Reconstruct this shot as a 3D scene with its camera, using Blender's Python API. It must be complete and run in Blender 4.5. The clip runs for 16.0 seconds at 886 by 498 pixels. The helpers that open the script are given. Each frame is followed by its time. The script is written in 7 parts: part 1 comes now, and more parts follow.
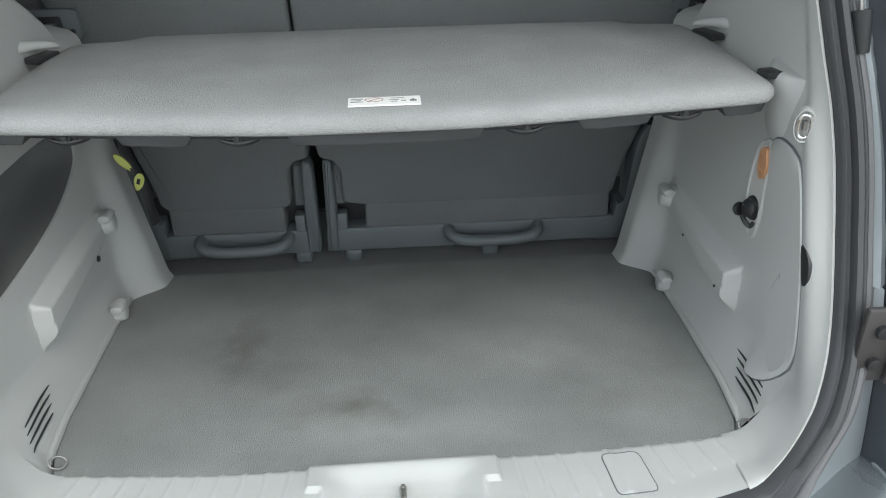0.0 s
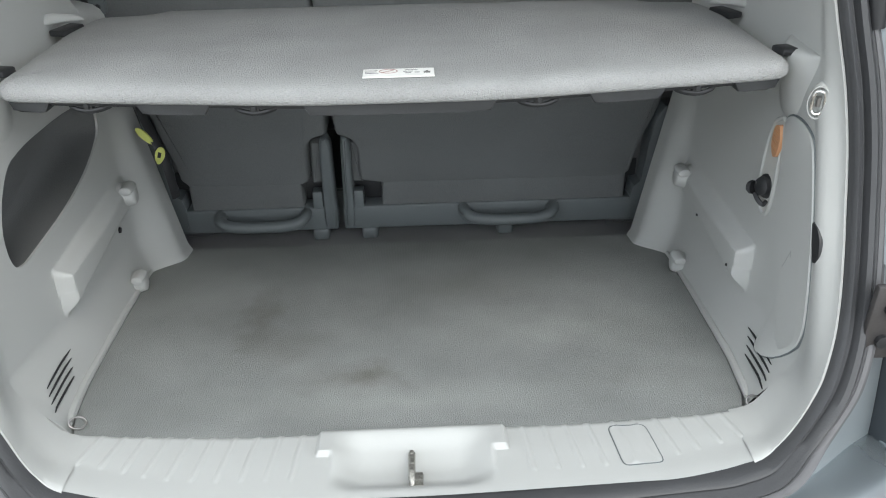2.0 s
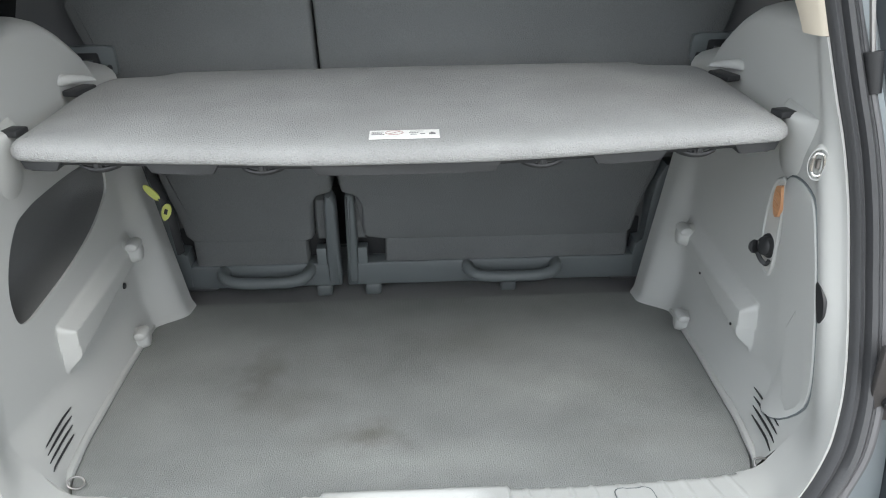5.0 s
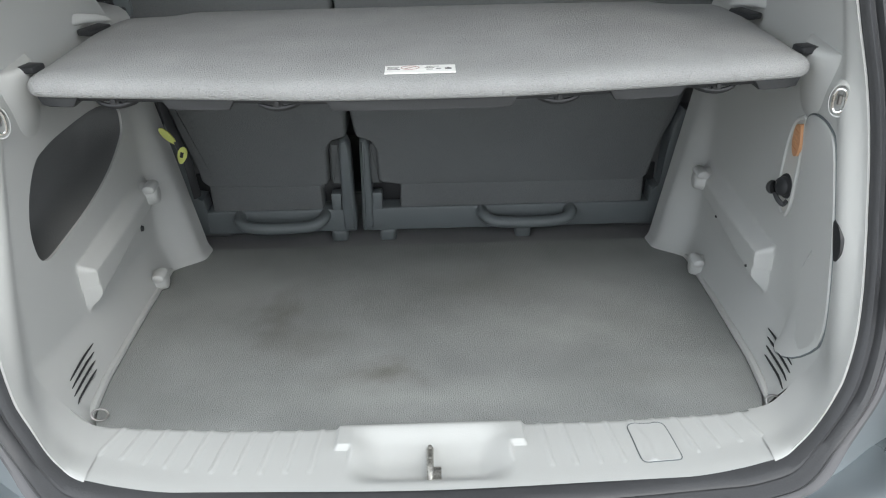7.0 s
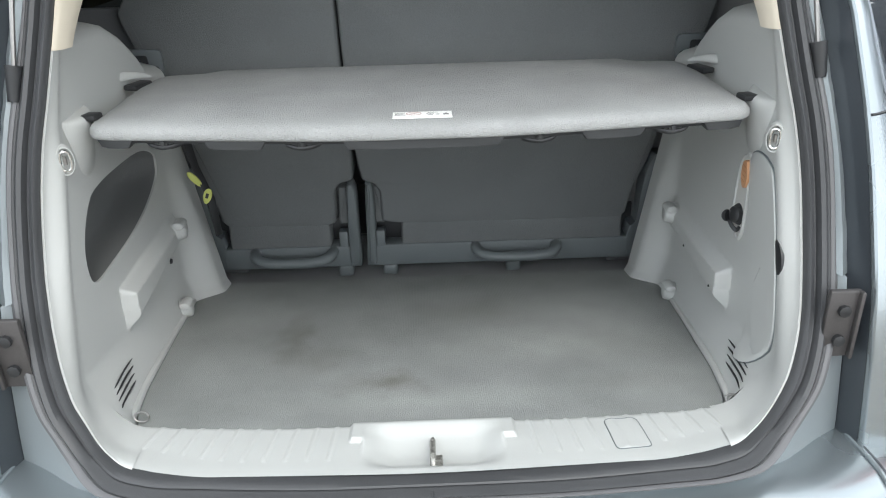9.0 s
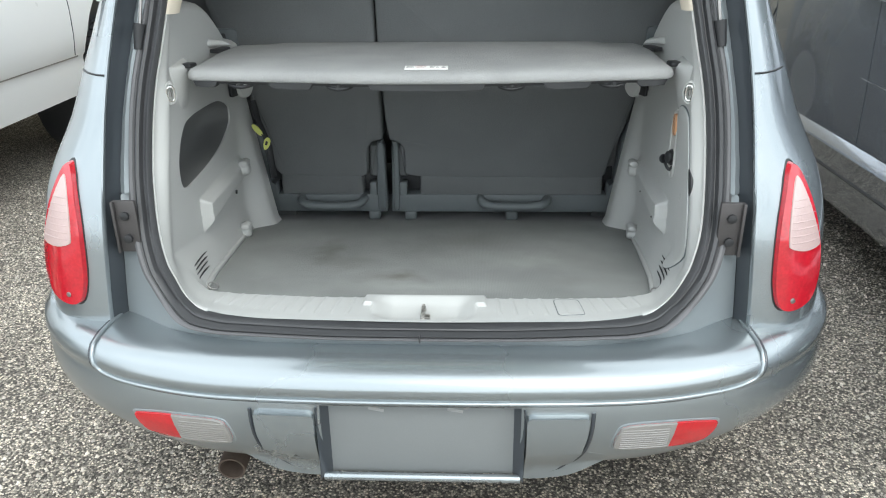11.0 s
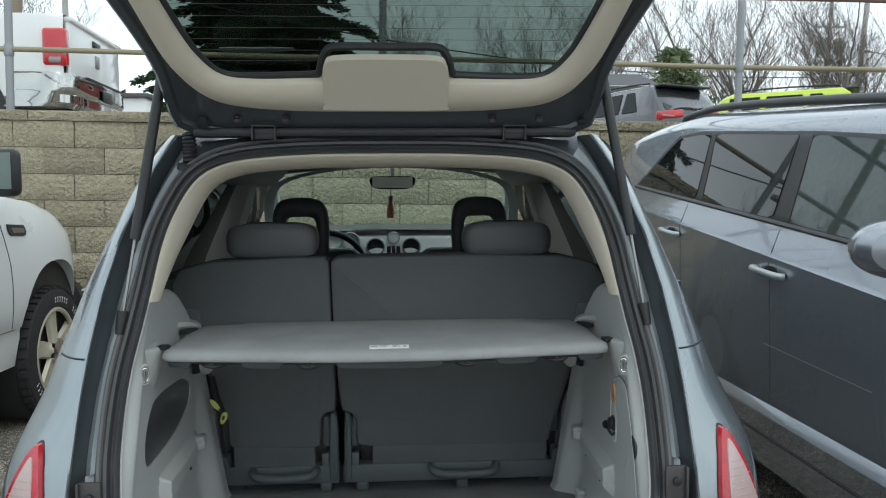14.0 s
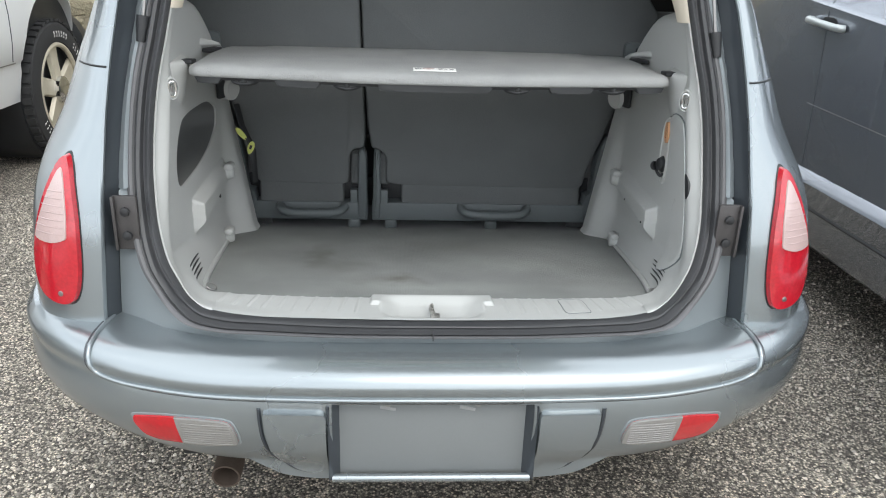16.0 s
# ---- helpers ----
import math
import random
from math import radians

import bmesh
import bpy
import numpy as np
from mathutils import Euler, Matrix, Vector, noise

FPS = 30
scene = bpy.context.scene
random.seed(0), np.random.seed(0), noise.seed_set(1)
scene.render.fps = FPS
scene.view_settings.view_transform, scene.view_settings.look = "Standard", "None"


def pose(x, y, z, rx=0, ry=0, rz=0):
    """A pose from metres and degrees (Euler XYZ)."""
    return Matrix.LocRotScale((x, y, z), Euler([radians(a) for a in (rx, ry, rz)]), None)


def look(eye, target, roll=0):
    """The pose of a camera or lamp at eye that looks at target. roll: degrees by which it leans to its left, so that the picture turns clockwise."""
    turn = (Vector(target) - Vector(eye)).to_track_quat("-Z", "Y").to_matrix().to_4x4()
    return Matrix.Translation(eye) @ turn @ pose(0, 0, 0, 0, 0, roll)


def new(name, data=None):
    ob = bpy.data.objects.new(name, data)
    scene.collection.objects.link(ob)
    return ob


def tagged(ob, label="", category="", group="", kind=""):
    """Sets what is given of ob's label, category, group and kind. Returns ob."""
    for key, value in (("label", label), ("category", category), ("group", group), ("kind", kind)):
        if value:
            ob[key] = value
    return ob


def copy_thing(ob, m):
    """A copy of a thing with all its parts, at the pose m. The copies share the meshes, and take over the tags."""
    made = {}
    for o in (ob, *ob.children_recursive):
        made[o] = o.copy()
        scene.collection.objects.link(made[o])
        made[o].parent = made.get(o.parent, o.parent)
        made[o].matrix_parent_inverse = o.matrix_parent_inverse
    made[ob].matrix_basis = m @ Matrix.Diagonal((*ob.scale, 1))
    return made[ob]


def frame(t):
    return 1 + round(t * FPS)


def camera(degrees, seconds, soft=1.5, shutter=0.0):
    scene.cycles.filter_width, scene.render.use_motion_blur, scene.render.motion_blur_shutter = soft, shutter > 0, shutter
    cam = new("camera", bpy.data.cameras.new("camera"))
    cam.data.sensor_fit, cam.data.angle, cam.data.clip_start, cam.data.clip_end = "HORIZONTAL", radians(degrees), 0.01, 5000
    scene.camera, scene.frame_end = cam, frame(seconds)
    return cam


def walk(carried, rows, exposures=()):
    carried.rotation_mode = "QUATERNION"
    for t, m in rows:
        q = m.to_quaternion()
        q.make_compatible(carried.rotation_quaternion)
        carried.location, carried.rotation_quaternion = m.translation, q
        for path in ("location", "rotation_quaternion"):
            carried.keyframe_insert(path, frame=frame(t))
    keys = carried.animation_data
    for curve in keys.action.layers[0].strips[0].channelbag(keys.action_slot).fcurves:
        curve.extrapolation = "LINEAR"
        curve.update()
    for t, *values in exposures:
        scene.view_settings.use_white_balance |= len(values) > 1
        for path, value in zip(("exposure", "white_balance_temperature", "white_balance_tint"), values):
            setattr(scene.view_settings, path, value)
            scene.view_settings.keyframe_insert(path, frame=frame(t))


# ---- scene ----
cam = camera(60.5, 16.0, soft=1.1)
PATH = [
    (0, (0.011, -0.674, 1.413), (0.122, 1.066, 0.433), -1.1),
    (0.5, (0.011, -0.68, 1.414), (0.103, 1.075, 0.458), -1.2),
    (1, (0.012, -0.684, 1.411), (0.091, 1.067, 0.447), -1.3),
    (1.5, (0.021, -0.694, 1.404), (0.096, 1.024, 0.382), -1.5),
    (2, (0.021, -0.698, 1.4), (0.077, 1.03, 0.396), -1.1),
    (2.5, (0.016, -0.7, 1.409), (0.063, 1.06, 0.461), -0.8),
    (3, (0.014, -0.698, 1.417), (0.059, 1.107, 0.558), -0.5),
    (3.2, (0.013, -0.696, 1.419), (0.067, 1.133, 0.613), -0.4),
    (5.3, (0.018, -0.699, 1.401), (0.073, 1.077, 0.482), -0.9),
    (5.5, (0.016, -0.702, 1.395), (0.07, 1.059, 0.447), -0.8),
    (6, (0.015, -0.71, 1.382), (0.062, 1.029, 0.394), -0.7),
    (6.5, (0.017, -0.717, 1.378), (0.042, 1.01, 0.369), -1.1),
    (7, (0.014, -0.713, 1.385), (0.032, 1.032, 0.408), -1.3),
    (7.5, (0.011, -0.714, 1.385), (0.015, 1.041, 0.426), -1.3),
    (8, (0.013, -0.71, 1.385), (0.018, 1.06, 0.454), -1.4),
    (8.5, (0.023, -0.729, 1.403), (0.012, 1.068, 0.526), -1.8),
    (9, (0.004, -0.882, 1.413), (0.04, 0.93, 0.569), -1.5),
    (9.2, (-0.01, -0.959, 1.394), (0.018, 0.849, 0.539), -1.8),
    (11.3, (0.106, -1.354, 1.391), (0.018, 0.496, 0.636), -0.5),
    (11.5, (0.092, -1.367, 1.406), (0.033, 0.516, 0.734), 0.2),
    (12, (0.056, -1.397, 1.435), (0.066, 0.562, 1.03), 0.4),
    (12.5, (0.03, -1.42, 1.456), (0.096, 0.569, 1.255), 0.2),
    (13, (0.024, -1.443, 1.468), (0.123, 0.554, 1.418), -0.4),
    (13.5, (0.024, -1.456, 1.47), (0.138, 0.541, 1.457), -0.6),
    (14, (0.019, -1.451, 1.451), (0.141, 0.54, 1.314), -0.4),
    (14.5, (0.013, -1.424, 1.418), (0.133, 0.539, 1.054), 0.2),
    (15, (0.01, -1.417, 1.403), (0.138, 0.506, 0.869), 1.0),
    (15.5, (-0.031, -1.416, 1.381), (0.098, 0.469, 0.726), 2.2),
    (16, (-0.071, -1.359, 1.341), (0.049, 0.502, 0.618), 2.0),
]
EXPOSURE = [(0.0, 0.70, 6380, 6), (1.0, 0.74, 6380, 6), (2.0, 0.84, 6400, 7), (3.0, 0.92, 6400, 6), (5.3, 0.92, 6420, 8), (6.0, 0.87, 6420, 8), (6.5, 0.70, 6420, 8), (7.0, 0.76, 6420, 8), (7.5, 0.90, 6420, 8), (8.4, 0.91, 6400, 7), (9.2, 1.03, 6400, 7), (11.3, 0.88, 6300, 4), (11.6, 0.88, 6250, 3), (12.0, 0.88, 6200, 2), (12.5, 0.58, 6150, 1), (13.0, 0.05, 6120, 1), (13.5, -0.33, 6080, 1), (14.0, -0.1, 6120, 1), (14.5, 0.32, 6250, 3), (15.0, 0.72, 6380, 6), (15.5, 0.75, 6400, 8), (16.0, 0.72, 6420, 8)]
walk(cam, [(t, look(eye, target, roll)) for t, eye, target, roll in PATH], EXPOSURE)

# ---- sky and sun: bright overcast ----
world = bpy.data.worlds.new("overcast_sky")
world.use_nodes = True
scene.world = world
wn, wl = world.node_tree.nodes, world.node_tree.links
wn.clear()
w_out, w_bg = wn.new("ShaderNodeOutputWorld"), wn.new("ShaderNodeBackground")
sky = wn.new("ShaderNodeTexSky")
sky.sky_type, sky.sun_disc = "NISHITA", False
sky.sun_elevation, sky.sun_rotation = radians(50), radians(153)
sky.air_density, sky.dust_density, sky.ozone_density = 1.0, 6.0, 1.0
w_co, w_noise, w_ramp, w_mix = wn.new("ShaderNodeTexCoord"), wn.new("ShaderNodeTexNoise"), wn.new("ShaderNodeValToRGB"), wn.new("ShaderNodeMix")
w_noise.inputs["Scale"].default_value, w_noise.inputs["Detail"].default_value = 3.5, 6
w_ramp.color_ramp.elements[0].position, w_ramp.color_ramp.elements[0].color = 0.32, (8.2, 8.8, 9.6, 1)
w_ramp.color_ramp.elements[1].position, w_ramp.color_ramp.elements[1].color = 0.68, (13.5, 13.8, 14.2, 1)
w_mix.data_type, w_mix.inputs[0].default_value = "RGBA", 0.88
wl.new(w_co.outputs["Generated"], w_noise.inputs["Vector"])
wl.new(w_noise.outputs["Fac"], w_ramp.inputs["Fac"])
wl.new(sky.outputs["Color"], w_mix.inputs[6])
wl.new(w_ramp.outputs["Color"], w_mix.inputs[7])
wl.new(w_mix.outputs[2], w_bg.inputs["Color"])
w_bg.inputs["Strength"].default_value = 0.130
wl.new(w_bg.outputs[0], w_out.inputs["Surface"])

sun = new("sun", bpy.data.lights.new("sun", "SUN"))
sun.data.energy, sun.data.angle, sun.data.color = 0.45, radians(25), (1.0, 0.97, 0.92)
sun.matrix_basis = look((2.0, -6, 8), (0, 0, 0))

# ---- materials ----
def material(name, base, rough=0.5, metal=0.0, var=0.12, scale=6.0, fine=180.0, bump=0.0, coat=0.0, tint=None, big=0.0, spec=0.5, island=False, weave=False, spread=0.08):
    """A surface with colour variation at two scales, fine relief and uneven gloss."""
    m = bpy.data.materials.new(name)
    m.use_nodes = True
    n, l = m.node_tree.nodes, m.node_tree.links
    b = n["Principled BSDF"]
    co = n.new("ShaderNodeTexCoord")
    a, f = n.new("ShaderNodeTexNoise"), n.new("ShaderNodeTexNoise")
    a.inputs["Scale"].default_value, a.inputs["Detail"].default_value = scale, 5
    f.inputs["Scale"].default_value, f.inputs["Detail"].default_value = fine, 2
    for t in (a, f):
        l.new(co.outputs["Object"], t.inputs["Vector"])
    mix = n.new("ShaderNodeMix")
    mix.data_type = "RGBA"
    dark = tuple(c * (1 - var) for c in base)
    light = tuple(min(1, c * (1 + var)) for c in (tint or base))
    mix.inputs[6].default_value, mix.inputs[7].default_value = (*dark, 1), (*light, 1)
    mth = n.new("ShaderNodeMath")
    mth.operation = "MULTIPLY_ADD"
    mth.inputs[1].default_value, mth.inputs[2].default_value = 0.5, 0.0
    half = n.new("ShaderNodeMath")
    half.operation = "MULTIPLY_ADD"
    half.inputs[1].default_value = 0.5
    l.new(a.outputs["Fac"], mth.inputs[0])
    l.new(f.outputs["Fac"], half.inputs[0])
    l.new(mth.outputs[0], half.inputs[2])
    l.new(half.outputs[0], mix.inputs[0])
    colour = mix.outputs[2]
    if island:
        info, vary, hue = n.new("ShaderNodeObjectInfo"), n.new("ShaderNodeMapRange"), n.new("ShaderNodeHueSaturation")
        vary.inputs[3].default_value, vary.inputs[4].default_value = 0.82, 1.15
        l.new(info.outputs["Random"], vary.inputs[0])
        l.new(vary.outputs[0], hue.inputs["Value"])
        l.new(colour, hue.inputs["Color"])
        colour = hue.outputs[0]
    l.new(colour, b.inputs["Base Color"])
    rr = n.new("ShaderNodeMapRange")
    rr.inputs[3].default_value, rr.inputs[4].default_value = max(0.01, rough - spread), min(1, rough + spread)
    l.new(a.outputs["Fac"], rr.inputs[0])
    l.new(rr.outputs[0], b.inputs["Roughness"])
    b.inputs["Metallic"].default_value, b.inputs["Coat Weight"].default_value = metal, coat
    b.inputs["Coat Roughness"].default_value = 0.04
    b.inputs["Specular IOR Level"].default_value = spec
    if weave:
        wv, wm = n.new("ShaderNodeTexWave"), n.new("ShaderNodeMath")
        wv.bands_direction = "X"
        wv.inputs["Scale"].default_value, wv.inputs["Distortion"].default_value, wv.inputs["Detail"].default_value, wv.inputs["Detail Scale"].default_value = 95, 4.0, 2, 2.0
        l.new(co.outputs["Object"], wv.inputs["Vector"])
        wm.operation, wm.inputs[1].default_value = "MULTIPLY_ADD", 0.22
        mth.inputs[1].default_value, mth.inputs[2].default_value = 1.1, -0.38
        l.new(wv.outputs["Fac"], wm.inputs[0])
        l.new(half.outputs[0], wm.inputs[2])
        l.new(wm.outputs[0], mix.inputs[0])
    if bump or big:
        bp = n.new("ShaderNodeBump")
        bp.inputs["Strength"].default_value, bp.inputs["Distance"].default_value = 1.0, bump
        l.new(f.outputs["Fac"], bp.inputs["Height"])
        if big:
            bq = n.new("ShaderNodeBump")
            bq.inputs["Strength"].default_value, bq.inputs["Distance"].default_value = 1.0, big
            l.new(a.outputs["Fac"], bq.inputs["Height"])
            l.new(bp.outputs[0], bq.inputs["Normal"])
            bp = bq
        l.new(bp.outputs[0], b.inputs["Normal"])
    return m


def glass(name, tint, f0=0.04):
    """A thin pane: what lies behind shows through its tint, and it mirrors its surroundings more at grazing angles."""
    m = bpy.data.materials.new(name)
    m.use_nodes = True
    n, l = m.node_tree.nodes, m.node_tree.links
    out = n["Material Output"]
    tr, gl, mx, lw, pw, ma = (n.new("ShaderNode" + k) for k in ("BsdfTransparent", "BsdfGlossy", "MixShader", "LayerWeight", "Math", "Math"))
    tr.inputs["Color"].default_value = (*tint, 1)
    gl.inputs["Roughness"].default_value = 0.02
    lw.inputs["Blend"].default_value = 0.5
    pw.operation, pw.inputs[1].default_value = "POWER", 4.0
    ma.operation, ma.inputs[1].default_value, ma.inputs[2].default_value = "MULTIPLY_ADD", 0.8, f0
    l.new(lw.outputs["Facing"], pw.inputs[0])
    l.new(pw.outputs[0], ma.inputs[0])
    l.new(ma.outputs[0], mx.inputs[0])
    l.new(tr.outputs[0], mx.inputs[1])
    l.new(gl.outputs[0], mx.inputs[2])
    l.new(mx.outputs[0], out.inputs["Surface"])
    return m


PAINT = material("blue_grey_metallic_paint", (0.30, 0.335, 0.352), 0.28, 0.70, 0.05, 2.0, 1500, coat=1.0)
PAINT_DULL = material("blue_grey_unpolished_paint", (0.255, 0.285, 0.298), 0.45, 0.3, 0.10, 9.0, 900, coat=0.3)
RUBBER = material("black_rubber", (0.046, 0.047, 0.050), 0.45, 0, 0.2, 20, 400, 0.0003)
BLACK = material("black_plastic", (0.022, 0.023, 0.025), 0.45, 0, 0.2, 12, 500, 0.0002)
TRIM = material("pale_grey_grained_plastic", (0.455, 0.462, 0.450), 0.50, 0, 0.05, 5, 1400, 0.00025)
BEIGE = material("warm_beige_plastic", (0.62, 0.56, 0.46), 0.6, 0, 0.05, 5, 900, 0.0002)
CARPET = material("grey_ribbed_carpet", (0.262, 0.270, 0.263), 0.95, 0, 0.32, 5.5, 700, 0.0018, spec=0.15, weave=True)
FLOOR_DARK = material("dark_grey_carpet", (0.26, 0.26, 0.262), 0.95, 0, 0.25, 6, 600, 0.0012, spec=0.15)
SHELF_CLOTH = material("light_grey_felt", (0.345, 0.350, 0.347), 0.95, 0, 0.36, 9, 520, 0.0024, spec=0.12)
SEAT_CARPET = material("charcoal_backing_carpet", (0.148, 0.155, 0.156), 0.95, 0, 0.30, 5, 500, 0.0014, spec=0.12)
SEAT_PLASTIC = material("slate_plastic", (0.126, 0.142, 0.147), 0.5, 0, 0.10, 8, 900, 0.0002)
VINYL = material("dark_grey_vinyl", (0.125, 0.127, 0.130), 0.42, 0, 0.10, 6, 500, 0.0003)
TRAY = material("charcoal_tray_plastic", (0.034, 0.036, 0.038), 0.55, 0, 0.15, 12, 500, 0.0003)
# blue-grey body paint darkened for the shade in recesses; also draws dark seams
GUTTER = material("shade_dark_slate_paint", (0.050, 0.058, 0.068), 0.35, 0.2, 0.15, 6, 400, coat=0.5)
LINER = material("grey_felt_liner", (0.165, 0.170, 0.170), 0.95, 0, 0.12, 6, 500, 0.001, spec=0.15)
DARK_STEEL = material("dark_brown_steel", (0.085, 0.08, 0.08), 0.5, 0.5, 0.25, 14, 300)
LAMP_LENS = material("pinkish_ribbed_lens", (0.50, 0.375, 0.36), 0.15, 0, 0.12, 22, 260, 0.0006, coat=1.0)
INSIDE_GREY = material("pale_grey_pillar_trim", (0.63, 0.63, 0.59), 0.6, 0, 0.08, 5, 900, 0.0002)
CHROME = material("chrome", (0.75, 0.75, 0.74), 0.12, 1.0, 0.05, 8, 300)
STEEL = material("dull_steel", (0.32, 0.31, 0.30), 0.38, 0.9, 0.2, 12, 300)
SILVER = material("silver_plastic", (0.50, 0.53, 0.53), 0.38, 0.4, 0.05, 6, 600)
DASH_SILVER = material("pale_silver_dash_plastic", (0.92, 0.94, 0.94), 0.35, 0.15, 0.05, 6, 600)
RED_LENS = material("red_lens", (0.50, 0.006, 0.014), 0.10, 0, 0.35, 30, 160, 0.00015, coat=1.0)
WHITE_LENS = material("clear_ribbed_lens", (0.24, 0.232, 0.22), 0.15, 0, 0.10, 30, 260, 0.0006, coat=1.0)
TAIL_RED = material("deep_red_faceted_lens", (0.45, 0.009, 0.021), 0.10, 0, 0.55, 55, 170, 0.0002, coat=1.0, big=0.0012)
AMBER = material("amber_lens", (0.55, 0.29, 0.15), 0.3, 0, 0.1, 20, 300, coat=0.6)
WHITE = material("white_print", (0.80, 0.80, 0.78), 0.5, 0, 0.03, 20, 300)
TAG = material("yellow_green_webbing", (0.55, 0.58, 0.16), 0.7, 0, 0.15, 40, 500)
TINTED = glass("privacy_glass", (0.007, 0.008, 0.008), 0.04)
GATE_GLASS = glass("green_tinted_glass", (0.365, 0.405, 0.378), 0.012)
SIDE_GLASS = glass("shaded_door_glass", (0.035, 0.038, 0.036), 0.03)
CLEAR = glass("windscreen_glass", (0.82, 0.96, 0.92), 0.03)
ASPHALT = None

# ---- building helpers ----
def finish(me, mat_, smooth=38):
    me.materials.append(mat_)
    for p in me.polygons:
        p.use_smooth = smooth > 0
    if smooth > 0:
        me.set_sharp_from_angle(angle=radians(smooth))
    return me


def part(name, bm, mat_, parent=None, label="", smooth=38, recalc=True):
    """Links a bmesh as one mesh object under a thing or under a part."""
    me = bpy.data.meshes.new(name)
    if recalc:
        bmesh.ops.recalc_face_normals(bm, faces=bm.faces)
    bm.to_mesh(me)
    bm.free()
    ob = new(name, finish(me, mat_, smooth))
    if parent:
        ob.parent = parent
        if parent.type == "EMPTY":
            ob.matrix_parent_inverse = parent.matrix_basis.inverted()
    if label:
        ob["label"] = label
    return ob


def thing(name, at, label, category, group="", kind=""):
    ob = new(name)
    ob.empty_display_size = 0.1
    ob.matrix_basis = Matrix.Translation(at)
    return tagged(ob, label, category, group, kind)


def solid(ob, thick, offset=-1.0):
    m = ob.modifiers.new("thickness", "SOLIDIFY")
    m.thickness, m.offset = thick, offset
    return ob


def loft(rings, closed=True, caps=False, bm=None):
    bm = bm or bmesh.new()
    rows = [[bm.verts.new(p) for p in r] for r in rings]
    n = len(rows[0])
    for a, b in zip(rows, rows[1:]):
        for i in range(n if closed else n - 1):
            j = (i + 1) % n
            bm.faces.new((a[i], a[j], b[j], b[i]))
    if caps:
        bm.faces.new(rows[0])
        bm.faces.new(rows[-1][::-1])
    return bm


def box(c, s, bev=0.0, seg=2, turn=None, bm=None):
    """A box about c with sides s, its edges rounded by bev."""
    bm = bm or bmesh.new()
    got = bmesh.ops.create_cube(bm, size=1.0)["verts"]
    m = Matrix.Translation(c) @ (turn or Matrix()) @ Matrix.Diagonal((*s, 1))
    bmesh.ops.transform(bm, matrix=m, verts=got)
    if bev:
        edges = list({e for v in got for e in v.link_edges})
        bmesh.ops.bevel(bm, geom=edges, offset=bev, segments=seg, profile=0.5, affect="EDGES", clamp_overlap=True)
    return bm


def spline(pts, n=8, closed=False):
    """Catmull-Rom through the points."""
    P = [Vector(p) for p in pts]
    out = []
    k = len(P)
    for i in range(k if closed else k - 1):
        a, b, c, d = (P[(i - 1) % k], P[i], P[(i + 1) % k], P[(i + 2) % k]) if closed else (P[max(i - 1, 0)], P[i], P[i + 1], P[min(i + 2, k - 1)])
        for j in range(n):
            t = j / n
            out.append(0.5 * (2 * b + (c - a) * t + (2 * a - 5 * b + 4 * c - d) * t * t + (3 * b - a - 3 * c + d) * t ** 3))
    if not closed:
        out.append(P[-1])
    return out


def tube(pts, r, seg=10, closed=False, bm=None, flat=1.0):
    """A round bar along the points; r may be a list."""
    pts = [Vector(p) for p in pts]
    rs = r if isinstance(r, (list, tuple)) else [r] * len(pts)
    rings = []
    side = None
    for i, p in enumerate(pts):
        a, b = (pts[i - 1], pts[(i + 1) % len(pts)]) if closed else (pts[max(i - 1, 0)], pts[min(i + 1, len(pts) - 1)])
        d = (b - a).normalized()
        if side is None:
            side = d.orthogonal().normalized()
        side = (side - d * side.dot(d)).normalized()
        up = d.cross(side)
        rings.append([p + rs[i] * (math.cos(w) * side + flat * math.sin(w) * up) for w in (2 * math.pi * j / seg for j in range(seg))])
    if closed:
        rings.append(rings[0])
        bm = loft(rings, True, False, bm)
        bmesh.ops.remove_doubles(bm, verts=bm.verts, dist=1e-6)
        return bm
    return loft(rings, True, True, bm)


def prism(outline, to3, a, b, bev=0.0, bm=None, seg=2):
    """The outline, of (u, v), drawn out from depth a to b; to3(u, v, d) gives the place."""
    bm = bm or bmesh.new()
    lo, hi = [bm.verts.new(to3(u, v, a)) for u, v in outline], [bm.verts.new(to3(u, v, b)) for u, v in outline]
    n = len(outline)
    f1, f2 = bm.faces.new(lo[::-1]), bm.faces.new(hi)
    for i in range(n):
        j = (i + 1) % n
        bm.faces.new((lo[i], lo[j], hi[j], hi[i]))
    if bev:
        bmesh.ops.bevel(bm, geom=[*f1.edges, *f2.edges], offset=bev, segments=seg, profile=0.5, affect="EDGES", clamp_overlap=True)
    return bm


def lathe(profile, centre, axis=(1, 0, 0), seg=32, bm=None):
    """The profile, of (radius, along), turned about an axis."""
    ax = Vector(axis).normalized()
    u = ax.orthogonal().normalized()
    v = ax.cross(u)
    c = Vector(centre)
    rings = [[c + ax * h + max(r, 1e-4) * (math.cos(w) * u + math.sin(w) * v) for w in (2 * math.pi * j / seg for j in range(seg))] for r, h in profile]
    return loft(rings, True, True, bm)


def sheet(f, us, vs, bm=None):
    return loft([[f(u, v) for v in vs] for u in us], False, False, bm)


def span(a, b, n):
    return [a + (b - a) * i / (n - 1) for i in range(n)]


def soft(a, b, x):
    t = min(1, max(0, (x - a) / (b - a)))
    return t * t * (3 - 2 * t)


def lerp_table(xs, ys):
    return lambda x: float(np.interp(x, xs, ys))


